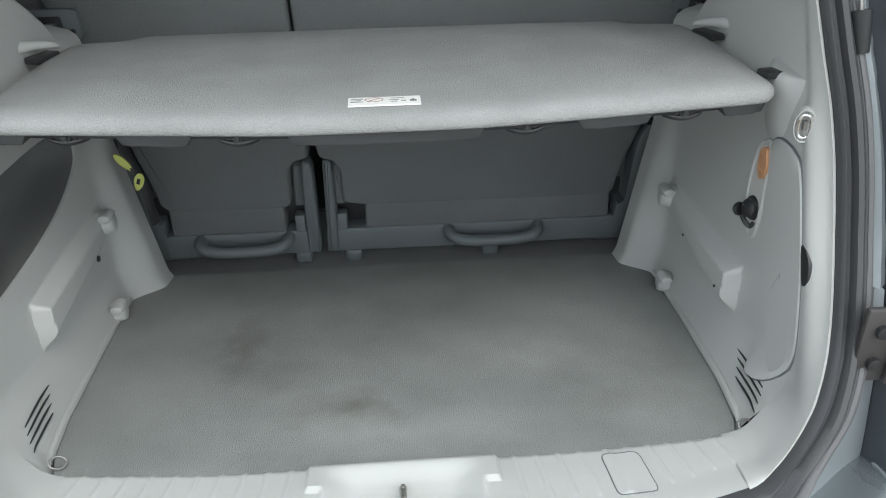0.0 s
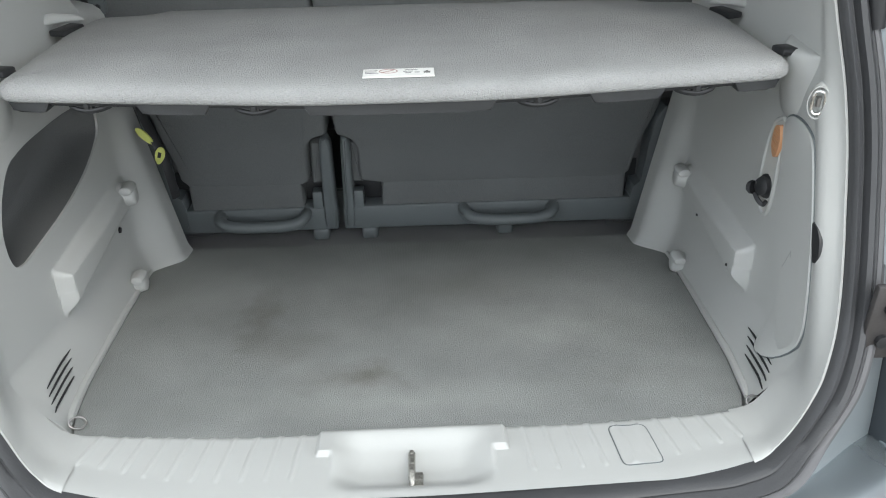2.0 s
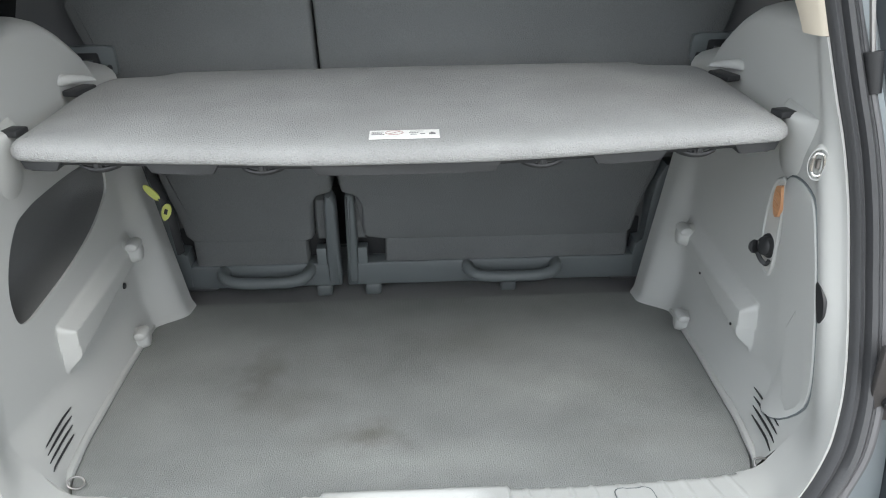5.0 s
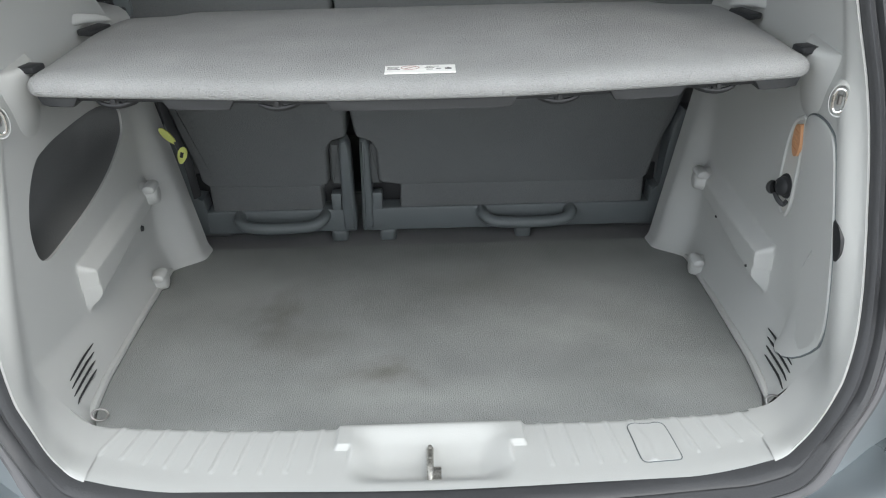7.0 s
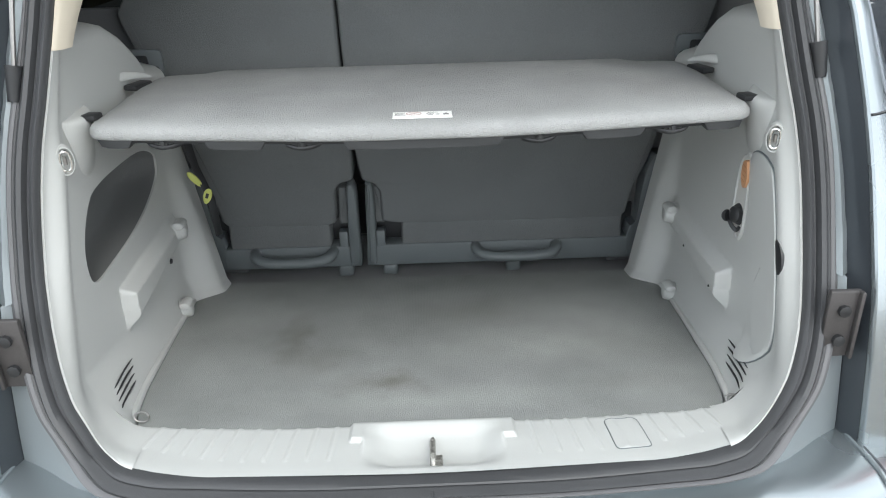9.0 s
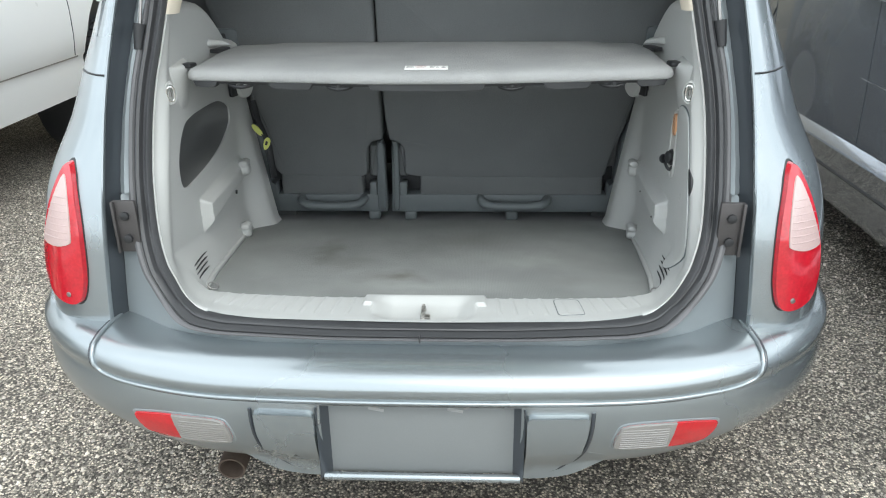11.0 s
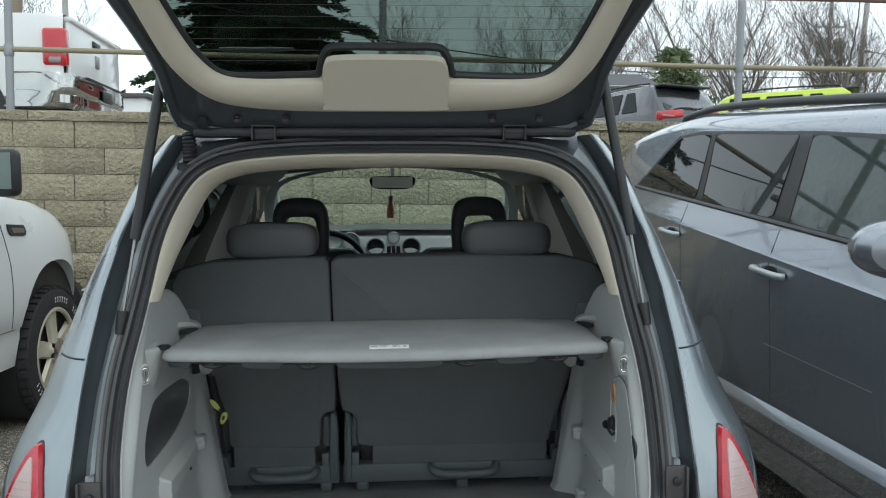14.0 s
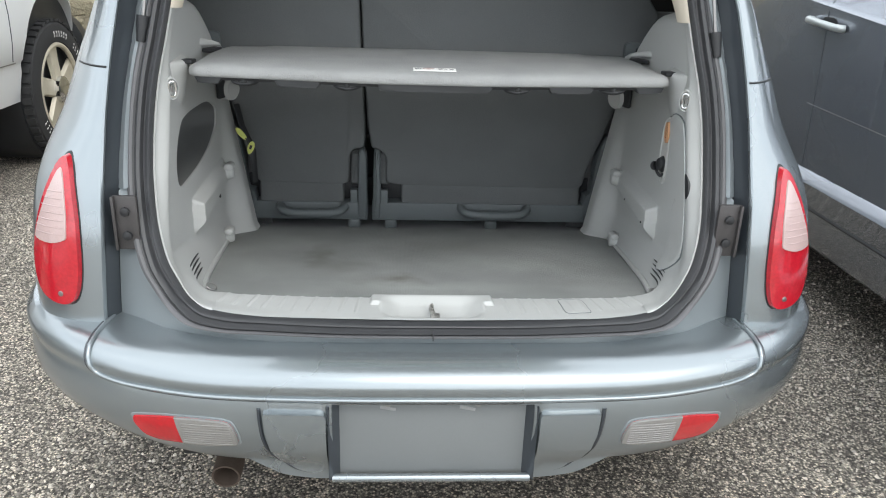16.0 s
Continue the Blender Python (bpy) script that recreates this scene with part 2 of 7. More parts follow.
def cut(ob, tool):
    """Take the tool's volume out of ob's mesh, for good."""
    cutter = new("cutter", bpy.data.meshes.new("cutter"))
    tool.to_mesh(cutter.data)
    tool.free()
    m = ob.modifiers.new("hole", "BOOLEAN")
    m.operation, m.object, m.solver = "DIFFERENCE", cutter, "EXACT"
    deps = bpy.context.evaluated_depsgraph_get()
    me = bpy.data.meshes.new_from_object(ob.evaluated_get(deps))
    ob.modifiers.clear()
    ob.data = me
    bpy.data.objects.remove(cutter)
    return ob


def conform(outline, to3, lo, hi, lip=0.0015, bm=None):
    """A thin plate with the outline, of (u, v), laid on a curved surface; to3(u, v, d) gives the place d above it."""
    n = len(outline)
    cu, cv = sum(p[0] for p in outline) / n, sum(p[1] for p in outline) / n
    rings = []
    for k, d in ((1, lo), (1, hi - lip), (0.985, hi), (0.85, hi), (0.65, hi), (0.45, hi), (0.22, hi), (0.03, hi)):
        rings.append([to3(cu + (u - cu) * k, cv + (v - cv) * k, d) for u, v in outline])
    return loft(rings, True, True, bm)




def rounded(outline, cut_=0.12, n=4):
    """The outline with rounded corners and its long sides split up."""
    out, k = [], len(outline)
    for i in range(k):
        a, b, c = (Vector(outline[j % k]) for j in (i - 1, i, i + 1))
        p, q = b + (a - b) * cut_, b + (c - b) * cut_
        out += [tuple(p.lerp(b, t).lerp(b.lerp(q, t), t)) for t in span(0, 1, n)]
        e = c + (b - c) * cut_
        out += [tuple(q.lerp(e, t)) for t in span(0, 1, 8)[1:-1]]
    return out
# ---- ground, retaining wall, fence ----
GROUND = 0.09
LEAN_WALL = pose(0, 4.6, 1.4, 0, 1.1, 0) @ pose(0, -4.6, -1.4)  # the wall's courses fall slightly to the right


def asphalt():
    m = bpy.data.materials.new("worn_asphalt_with_pale_stones")
    m.use_nodes = True
    n, l = m.node_tree.nodes, m.node_tree.links
    b = n["Principled BSDF"]
    co = n.new("ShaderNodeTexCoord")
    vo, vs, no = n.new("ShaderNodeTexVoronoi"), n.new("ShaderNodeTexVoronoi"), n.new("ShaderNodeTexNoise")
    vo.inputs["Scale"].default_value, vs.inputs["Scale"].default_value = 165, 170
    no.inputs["Scale"].default_value, no.inputs["Detail"].default_value = 1.6, 7
    for t in (vo, vs, no):
        l.new(co.outputs["Object"], t.inputs["Vector"])
    stone, ramp = n.new("ShaderNodeSeparateColor"), n.new("ShaderNodeValToRGB")
    l.new(vo.outputs["Color"], stone.inputs[0])
    for i, (at, c) in enumerate(((0.0, (0.066, 0.060, 0.052)), (0.33, (0.175, 0.158, 0.135)), (0.64, (0.40, 0.36, 0.305)), (0.93, (0.86, 0.775, 0.64)))):
        e = ramp.color_ramp.elements[i] if i < 2 else ramp.color_ramp.elements.new(at)
        e.position, e.color = at, (*c, 1)
    l.new(stone.outputs[0], ramp.inputs["Fac"])
    fine, mixf = n.new("ShaderNodeMix"), n.new("ShaderNodeMix")
    fine.data_type = mixf.data_type = "RGBA"
    fine.blend_type, fine.inputs[0].default_value = "MULTIPLY", 0.75
    l.new(ramp.outputs[0], fine.inputs[6])
    edge = n.new("ShaderNodeMapRange")
    edge.inputs[1].default_value, edge.inputs[2].default_value, edge.inputs[3].default_value, edge.inputs[4].default_value = 0.12, 0.62, 1.25, 0.22
    l.new(vo.outputs["Distance"], edge.inputs[0])
    l.new(edge.outputs[0], fine.inputs[7])
    mixf.blend_type, mixf.inputs[0].default_value = "MULTIPLY", 0.8
    wear = n.new("ShaderNodeMapRange")
    wear.inputs[1].default_value, wear.inputs[2].default_value, wear.inputs[3].default_value, wear.inputs[4].default_value = 0.3, 0.7, 0.75, 1.3
    l.new(no.outputs["Fac"], wear.inputs[0])
    l.new(fine.outputs[2], mixf.inputs[6])
    l.new(wear.outputs[0], mixf.inputs[7])
    l.new(mixf.outputs[2], b.inputs["Base Color"])
    bp = n.new("ShaderNodeBump")
    bp.inputs["Strength"].default_value, bp.inputs["Distance"].default_value, bp.invert = 1.0, 0.004, True
    l.new(vo.outputs["Distance"], bp.inputs["Height"])
    l.new(bp.outputs[0], b.inputs["Normal"])
    b.inputs["Roughness"].default_value = 0.8
    return m


ASPHALT = asphalt()
bm = sheet(lambda x, y: (x, y, GROUND + 0.004 * noise.noise((x * 0.7, y * 0.7, 0))), [-400, -80, -20, *span(-8, 8, 41), 20, 80, 400], [-400, -80, -20, *span(-8, 4.5, 33), 4.75])
tagged(part("ground", bm, ASPHALT), "dark worn asphalt lot strewn with pale gravel", "ground", kind="structure")
bm = sheet(lambda x, y: (x, y, 2.02), [-400, -40, -10, 0, 10, 40, 400], [4.92, 8, 20, 60, 400])
tagged(part("upper_lot", bm, ASPHALT), "upper parking level of grey asphalt behind the wall", "ground", kind="structure")
del bm

# loose stones on the lot
rng = random.Random(4)
STONE = material("pale_gravel", (0.36, 0.335, 0.295), 0.85, 0, 0.35, 9, 60, 0.001)
_n, _l = STONE.node_tree.nodes, STONE.node_tree.links
_b = _n["Principled BSDF"]
_src = _b.inputs["Base Color"].links[0].from_socket
_geo, _map, _hue = _n.new("ShaderNodeNewGeometry"), _n.new("ShaderNodeMapRange"), _n.new("ShaderNodeHueSaturation")
_map.inputs[3].default_value, _map.inputs[4].default_value = 0.15, 2.3
_l.new(_geo.outputs["Random Per Island"], _map.inputs[0])
_l.new(_map.outputs[0], _hue.inputs["Value"])
_l.new(_src, _hue.inputs["Color"])
_l.new(_hue.outputs[0], _b.inputs["Base Color"])
verts, faces = [], []
for _ in range(48000):
    x, y = rng.uniform(0.55, 2.5) * rng.choice((-1, 1)), rng.uniform(-0.9, 2.6)
    r = rng.choice((0.0018, 0.0022, 0.0026, 0.003, 0.003, 0.0035, 0.0042, 0.0062)) * rng.uniform(0.8, 1.3)
    a = rng.uniform(0, 6.3)
    k = len(verts)
    for w in range(5):
        q = r * rng.uniform(0.7, 1.25)
        verts.append((x + q * math.cos(a + w * 1.256), y + q * math.sin(a + w * 1.256), GROUND - 0.003))
    q = rng.uniform(0.3, 0.6)
    for w in range(5):
        verts.append((x + q * r * math.cos(a + w * 1.256), y + q * r * math.sin(a + w * 1.256), GROUND + r * rng.uniform(0.4, 0.8)))
    faces += [(k + w, k + (w + 1) % 5, k + 5 + (w + 1) % 5, k + 5 + w) for w in range(5)] + [tuple(k + 5 + w for w in range(5))]
me = bpy.data.meshes.new("gravel")
me.from_pydata(verts, [], faces)
tagged(new("gravel", finish(me, STONE, 0)), "loose pale gravel scattered on the asphalt", "gravel", kind="stuff")

# ---- fence on top of the wall ----
GALV = material("galvanised_steel_pipe", (0.30, 0.31, 0.32), 0.5, 0.6, 0.2, 7, 200)
RUST_RAIL = material("weathered_reddish_pipe", (0.21, 0.145, 0.13), 0.65, 0.3, 0.3, 6, 160)
TAN_RAIL = material("weathered_ochre_pipe", (0.30, 0.26, 0.17), 0.65, 0.2, 0.3, 6, 160)
fence = thing("pipe_fence", (0, 4.86, 2.05), "galvanised pipe railing with rusty and ochre rails along the wall", "fence")
for x in (-9.0, -6.05, -3.05, -0.1, 2.89, 5.85, 8.8):
    b = tube([LEAN_WALL @ Vector((x, 4.86, 1.95)), LEAN_WALL @ Vector((x, 4.86, 3.20))], 0.030, 14)
    lathe([(0.034, 0), (0.036, 0.012), (0.034, 0.05), (0.004, 0.055)], LEAN_WALL @ Vector((x, 4.86, 3.16)), (0, 0, 1), 14, b)
    lathe([(0.034, 0), (0.037, 0.01), (0.037, 0.08), (0.034, 0.09)], LEAN_WALL @ Vector((x, 4.86, 2.53)), (0, 0, 1), 14, b)
    part("post", b, GALV, fence)
part("rail", tube([LEAN_WALL @ Vector((x, 4.86, 3.155 + 0.006 * math.sin(x * 2))) for x in span(-9.2, 9.0, 40)], 0.022, 12), RUST_RAIL, fence, "rusty reddish top rail")
part("rail", tube([LEAN_WALL @ Vector((x, 4.86, 2.58 + 0.005 * math.sin(x * 1.7))) for x in span(-9.2, 9.0, 40)], 0.021, 12), TAN_RAIL, fence, "ochre middle rail")

# ---- the hatchback with its tailgate up ----
car = thing("hatchback_car", (0, 1.9, GROUND), "light blue-grey metallic hatchback with its tailgate open", "car")

_prof = lerp_table([0.40, 0.64, 0.87, 1.10, 1.57, 1.80], [0, 0, 0.03, 0.13, 0.37, 0.47])


def rear_y(z):
    """The rear face's depth at height z."""
    return sum(_prof(z + d) for d in (-0.06, -0.03, 0, 0.03, 0.06)) / 5


OPEN_Y = lerp_table([0.60, 0.672, 0.690, 0.700, 0.722, 0.765, 0.84, 0.96, 1.10, 1.25, 1.40, 1.50, 1.60, 1.70], [-0.17, -0.097, -0.062, -0.033, -0.010, 0.014, 0.060, 0.118, 0.172, 0.236, 0.300, 0.343, 0.384, 0.425])


def open_y(z):
    """The depth of the tailgate opening's edge at height z: its sill juts out, its sides lean forward."""
    return sum(OPEN_Y(z + d) for d in (-0.008, -0.004, 0, 0.004, 0.008)) / 5


HALF = [(0, .6745), (.17, .6750), (.33, .6785), (.40, .681), (.458, .689), (.502, .709), (.533, .741), (.554, .775), (.573, .83), (.584, .90), (.588, .96), (.586, 1.04), (.579, 1.11), (.569, 1.17), (.557, 1.25),
        (.541, 1.36), (.516, 1.44), (.476, 1.513), (.418, 1.557), (.332, 1.580), (.18, 1.591), (0, 1.593)]
_left = [(p.x, p.y) for p in spline([(x, z, 0) for x, z in HALF], 5)]
_right = [(x + 0.006 * soft(0.685, 0.74, z) * (1 - soft(0.80, 0.95, z)), z) for x, z in _left]  # the near-side corner is a little fuller
LOOP = _right + [(-x, z) for x, z in _left[-2:0:-1]]
NLOOP = len(LOOP)
LOOP_N = []
for i in range(NLOOP):
    (ax, az), (bx, bz) = LOOP[i - 1], LOOP[(i + 1) % NLOOP]
    d = math.hypot(bx - ax, bz - az)
    LOOP_N.append(((bz - az) / d, -(bx - ax) / d))


def ring(o, d):
    """The opening's outline, o outwards and d deeper into the car."""
    out = []
    for (x, z), (nx, nz) in zip(LOOP, LOOP_N):
        zz = z + o * nz * (1 - 0.62 * max(0, -nz) ** 2)
        out.append((x + o * nx, open_y(zz) + d, zz))
    return out


EDGE_X = lerp_table([0.55, 0.66, 0.84, 1.04, 1.14, 1.25, 1.36, 1.46, 1.53, 1.585, 1.62], [0.640, 0.638, 0.630, 0.628, 0.623, 0.613, 0.592, 0.563, 0.534, 0.505, 0.48])
WIDE = lerp_table([0.20, 0.35, 0.5, 0.62, 0.75, 0.86, 0.95, 1.03, 1.12, 1.24, 1.40, 1.50, 1.57, 1.62], [0.76, 0.81, 0.84, 0.855, 0.858, 0.848, 0.828, 0.804, 0.785, 0.748, 0.680, 0.640, 0.600, 0.55])


def corner(a, z, out=0.0):
    """The body's rear corner: a from 0 at the tailgate's edge to 1 on the flank."""
    ex, ey, w = EDGE_X(z), rear_y(z) - 0.006, WIDE(z)
    low = 1 - soft(0.88, 1.05, z)
    ln = 0.42 + 0.06 * soft(1.0, 1.4, z) - 0.02 * low
    t = a * math.pi / 2
    x, y = ex + (w - ex) * math.sin(t) ** (1 - 0.22 * low), ey + ln * (1 - math.cos(t)) ** (1 + 0.12 * low) + 0.05 * math.sin(t) * soft(0.9, 1.2, z)
    nx, ny = math.sin(t) + 0.2, -math.cos(t) - 0.05
    k = out / math.hypot(nx, ny)
    return Vector((x + k * nx, y + k * ny, z))


ZS = span(0.50, 1.60, 45)
gutter_w = lambda z: 0.0165 + 0.009 * soft(0.95, 1.2, z)
for side in (1, -1):
    # rear quarter panel, with its rolled edge and the gutter wall behind it
    rows = []
    for z in ZS:
        ex, ey = EDGE_X(z), rear_y(z) - 0.006
        row = [(ex - 0.004, ey + 0.010, z), (ex - 0.003, ey + 0.003, z)]
        row += [tuple(corner(a, z)) for a in span(0.0, 1.0, 22)]
        row += [(WIDE(z) * (1 - 0.02 * soft(1.2, 3, y)), y, z) for y in (0.55, 0.62)]
        rows.append([(side * x, y, zz) for x, y, zz in row])
    part("quarter_panel", loft(rows, False), PAINT, car)
    # the shade inside the gutter is put into its colour
    part("gutter", loft([[(side * (EDGE_X(z) - o), rear_y(z) + d, z) for o, d in ((0.0045, 0.004), (0.48 * gutter_w(z), 0.022), (gutter_w(z) + 0.0005, 0.052))] for z in ZS if z > 0.64], False), GUTTER, car, "gutter beside the tailgate opening, its shade put into a dark colour")

# jamb between the gutter and the seal
for side in (1, -1):
    rows = [[], [], []]
    for i, ((x, z), (nx, nz)) in enumerate(zip(LOOP, LOOP_N)):
        if z < 0.89 or side * x < 0.02:
            continue
        o = 0.004
        while o < 0.12 and abs(x + o * nx) < EDGE_X(min(1.62, z + o * nz)) - gutter_w(z) and z + o * nz < 1.606:
            o += 0.002
        for row, q, d, m in zip(rows, (-0.002, o * 0.55, o), (0.010, 0.014, 0.048), (0.0, 0.5, 1.0)):
            zz = z + q * nz
            row.append((x + q * nx, open_y(zz) * (1 - m) + rear_y(zz) * m + d, zz))
    low_ = [k for k, p in enumerate(rows[0]) if p[2] < 1.545]
    high = [k for k, p in enumerate(rows[0]) if p[2] > 1.535]
    part("jamb", loft([[r[k] for k in low_] for r in rows], False), PAINT_DULL, car)
    # dark colour stands in for shade between the roof edge and the seal
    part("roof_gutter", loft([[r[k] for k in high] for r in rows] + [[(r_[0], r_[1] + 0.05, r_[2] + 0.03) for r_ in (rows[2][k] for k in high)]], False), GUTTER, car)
# lower back panel round the opening's foot
low = [i for i in range(NLOOP) if LOOP[i][1] < 0.935]
low.sort(key=lambda i: (math.atan2(LOOP[i][0], 0.95 - LOOP[i][1])))
foot_ring = ring(0.0, 0.012)
outer = []
for i in low:
    x, y, z = foot_ring[i]
    t = soft(0.30, 0.52, abs(x))
    zz = (z - 0.05) * (1 - t) + t * (0.60 + 1.25 * max(0, z - 0.69))
    outer.append((math.copysign(abs(x) * (1 - t) + t * (EDGE_X(zz) - gutter_w(zz)), x), -0.060 * (1 - t) + t * (rear_y(zz) + 0.046), zz))
part("back_panel", loft([[foot_ring[i] for i in low], outer], False), PAINT_DULL, car)

# weather seal: two-ridged black rubber on a grey flange
seal_profile = [(-0.037, 0.014), (-0.0375, 0.002), (-0.036, -0.006), (-0.032, -0.011), (-0.026, -0.008), (-0.022, 0.0), (-0.020, 0.0), (-0.016, -0.010), (-0.010, -0.012), (-0.005, -0.007), (-0.004, 0.0), (0.001, -0.002), (0.003, 0.004), (0.003, 0.04)]
part("weather_seal", loft([ring(o, d) for o, d in seal_profile], True), RUBBER, car, "black rubber weather seal")
part("seal_joint", box((-0.002, -0.088, 0.674), (0.003, 0.024, 0.014), 0.001), RUBBER, car)

FLANGE = material("grey_rubber_flange", (0.115, 0.115, 0.120), 0.5, 0, 0.15, 14, 500, 0.0002)
flange_k = lambda z: 1 - 0.6 * soft(1.05, 1.35, z)
rows = [[(p[0] + (q[0] - p[0]) * flange_k(p[2]), p[1] + (q[1] - p[1]) * flange_k(p[2]), p[2] + (q[2] - p[2]) * flange_k(p[2])) for p, q in zip(ring(-0.001, d), ring(o, d))] for o, d in ((-0.001, 0.004), (0.001, -0.003), (0.006, -0.004), (0.012, 0.0), (0.0145, 0.007), (0.0145, 0.04))]
part("seal_flange", loft(rows, True), FLANGE, car, "smooth grey rubber flange of the seal")

# inner trim of the opening: beige above
TOP_T = [(-0.038, 0.004), (-0.043, 0.006), (-0.051, 0.018), (-0.062, 0.05), (-0.068, 0.09), (-0.063, 0.105)]
taper = lambda z: 0.45 + 0.55 * soft(1.22, 1.42, z)
rings_top = []
for o, d in TOP_T:
    row = []
    for (x, z), (nx, nz) in zip(LOOP, LOOP_N):
        q = -0.038 + (o + 0.038) * taper(z)
        row.append((x + q * nx, open_y(z + q * nz) + 0.004 + (d - 0.004) * taper(z), z + q * nz))
    rings_top.append(row)
top = [i for i in range(NLOOP) if LOOP[i][1] > 1.225]
part("header_trim", loft([[r[i] for i in top] for r in rings_top], False), BEIGE, car, "beige plastic trim arch")

# ---- bumper ----
PLAN = spline([(0, -.166, 0), (.16, -.165, 0), (.33, -.158, 0), (.48, -.143, 0), (.61, -.110, 0), (.72, -.048, 0), (.805, .045, 0), (.858, .165, 0), (.882, .32, 0), (.884, .52, 0)], 6)
PLAN = [Vector((-p.x, p.y, 0)) for p in PLAN[:0:-1]] + PLAN
PLAN_N = []
for i, p in enumerate(PLAN):
    d = PLAN[min(i + 1, len(PLAN) - 1)] - PLAN[max(i - 1, 0)]
    PLAN_N.append(Vector((-d.y, d.x, 0)).normalized())


def bumper_row(k, inset, z, rise=0.0):
    """A line along the bumper, inset from its plan, at height z, rising towards the corners."""
    out = []
    for p, n in zip(PLAN, PLAN_N):
        q = p + n * inset
        c = soft(0.35, 0.86, abs(p.x))
        out.append((q.x, q.y, z + rise * c))
    return out


BUMP = [(0.20, .648, .0), (0.13, .648, .003), (0.085, .645, .010), (0.045, .637, .022), (0.018, .624, .032), (0.004, .609, .033), (0.0, .597, .03), (0.004, .584, .03), (0.006, .578, .03), (0.0065, .573, .03), (0.005, .567, .03),
        (0.003, .558, .03), (0.002, .53, .03), (0.005, .50, .035), (0.015, .465, .045), (0.030, .437, .055), (0.048, .412, .06), (0.072, .392, .06), (0.105, .378, .05), (0.15, .375, .04)]
rows = [bumper_row(i, *b) for i, b in enumerate(BUMP)]

def bumper_at(x, k, out=0.0):
    """A place on the bumper: x across, k along its profile from the top rows down."""
    i = int(k)
    f = k - i
    inset, z, rise = (BUMP[i][c] + (BUMP[i + 1][c] - BUMP[i][c]) * f for c in range(3))
    xs = [p.x for p in PLAN]
    w = [n.x for n in PLAN_N]
    px = x
    for _ in range(6):
        px = x - float(np.interp(px, xs, w)) * inset
    n = Vector((float(np.interp(px, xs, w)), float(np.interp(px, xs, [n.y for n in PLAN_N])), 0))
    q = Vector((px, float(np.interp(px, xs, [p.y for p in PLAN])), 0)) + n * (inset - out)
    return Vector((q.x, q.y, z + rise * soft(0.35, 0.86, abs(px)) + (out if k < 5 else 0)))


for side in (1, -1):
    track = [(0, 9), (.15, 9), (.30, 9), (.42, 9), (.52, 9), (.58, 8.75), (.615, 8.0), (.636, 6.6), (.643, 5.0), (.643, 3.8), (.641, 2.6), (.638, 1.6), (.636, 0.8)]
    track = [(p.x, p.y) for p in spline([(x, k, 0) for x, k in track], 5)]
    seam, ridge = [bumper_at(x, k, 0.0006) for x, k in track], [bumper_at(x - 0.006 * soft(0.5, 0.62, x), k - 0.55 * (1 - soft(0.5, 0.62, x)), 0.0016) for x, k in track]
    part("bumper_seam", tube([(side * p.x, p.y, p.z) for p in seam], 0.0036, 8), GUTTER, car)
    part("bumper_step", tube([(side * p.x, p.y, p.z) for p in ridge], 0.0042, 10), PAINT, car)
bm = bmesh.new()
vr = [[bm.verts.new(p) for p in r] for r in rows]
for k, (a, b) in enumerate(zip(vr, vr[1:])):
    for i in range(len(a) - 1):
        mid = 0.5 * (a[i].co + b[i + 1].co)
        if abs(a[i].co.x) < 0.188 and abs(a[i + 1].co.x) < 0.188 and 10 <= k <= 15:
            continue
        bm.faces.new((a[i], a[i + 1], b[i + 1], b[i]))
bumper = part("bumper", bm, PAINT, car)
solid(bumper, 0.004)

# ---- lamps, fittings and shell of the hatchback ----
def corner_at(x, z, out):
    low = 1 - soft(0.88, 1.05, z)
    ex, w = EDGE_X(z), WIDE(z)
    f = min(0.999, max(0.001, (abs(x) - ex) / (w - ex)))
    return corner(math.asin(f ** (1 / (1 - 0.22 * low))) * 2 / math.pi, z, out)


LAMP = [(p.x, p.y) for p in spline([(.706, .958, 0), (.727, .940, 0), (.760, .876, 0), (.786, .800, 0), (.792, .745, 0), (.778, .702, 0), (.745, .684, 0), (.708, .682, 0), (.688, .700, 0), (.677, .750, 0), (.676, .840, 0), (.686, .915, 0), (.695, .950, 0)], 3, True)]
LAMP = [(0.669 + 0.84 * (x - 0.676), z + 0.009) for x, z in LAMP]
LENS = [(0.669 + 0.84 * (p.x - 0.676), p.y + 0.009) for p in spline([(.712, .937, 0), (.731, .910, 0), (.750, .873, 0), (.776, .815, 0), (.772, .803, 0), (.735, .800, 0), (.702, .808, 0), (.697, .820, 0), (.696, .862, 0), (.702, .915, 0)], 3, True)]
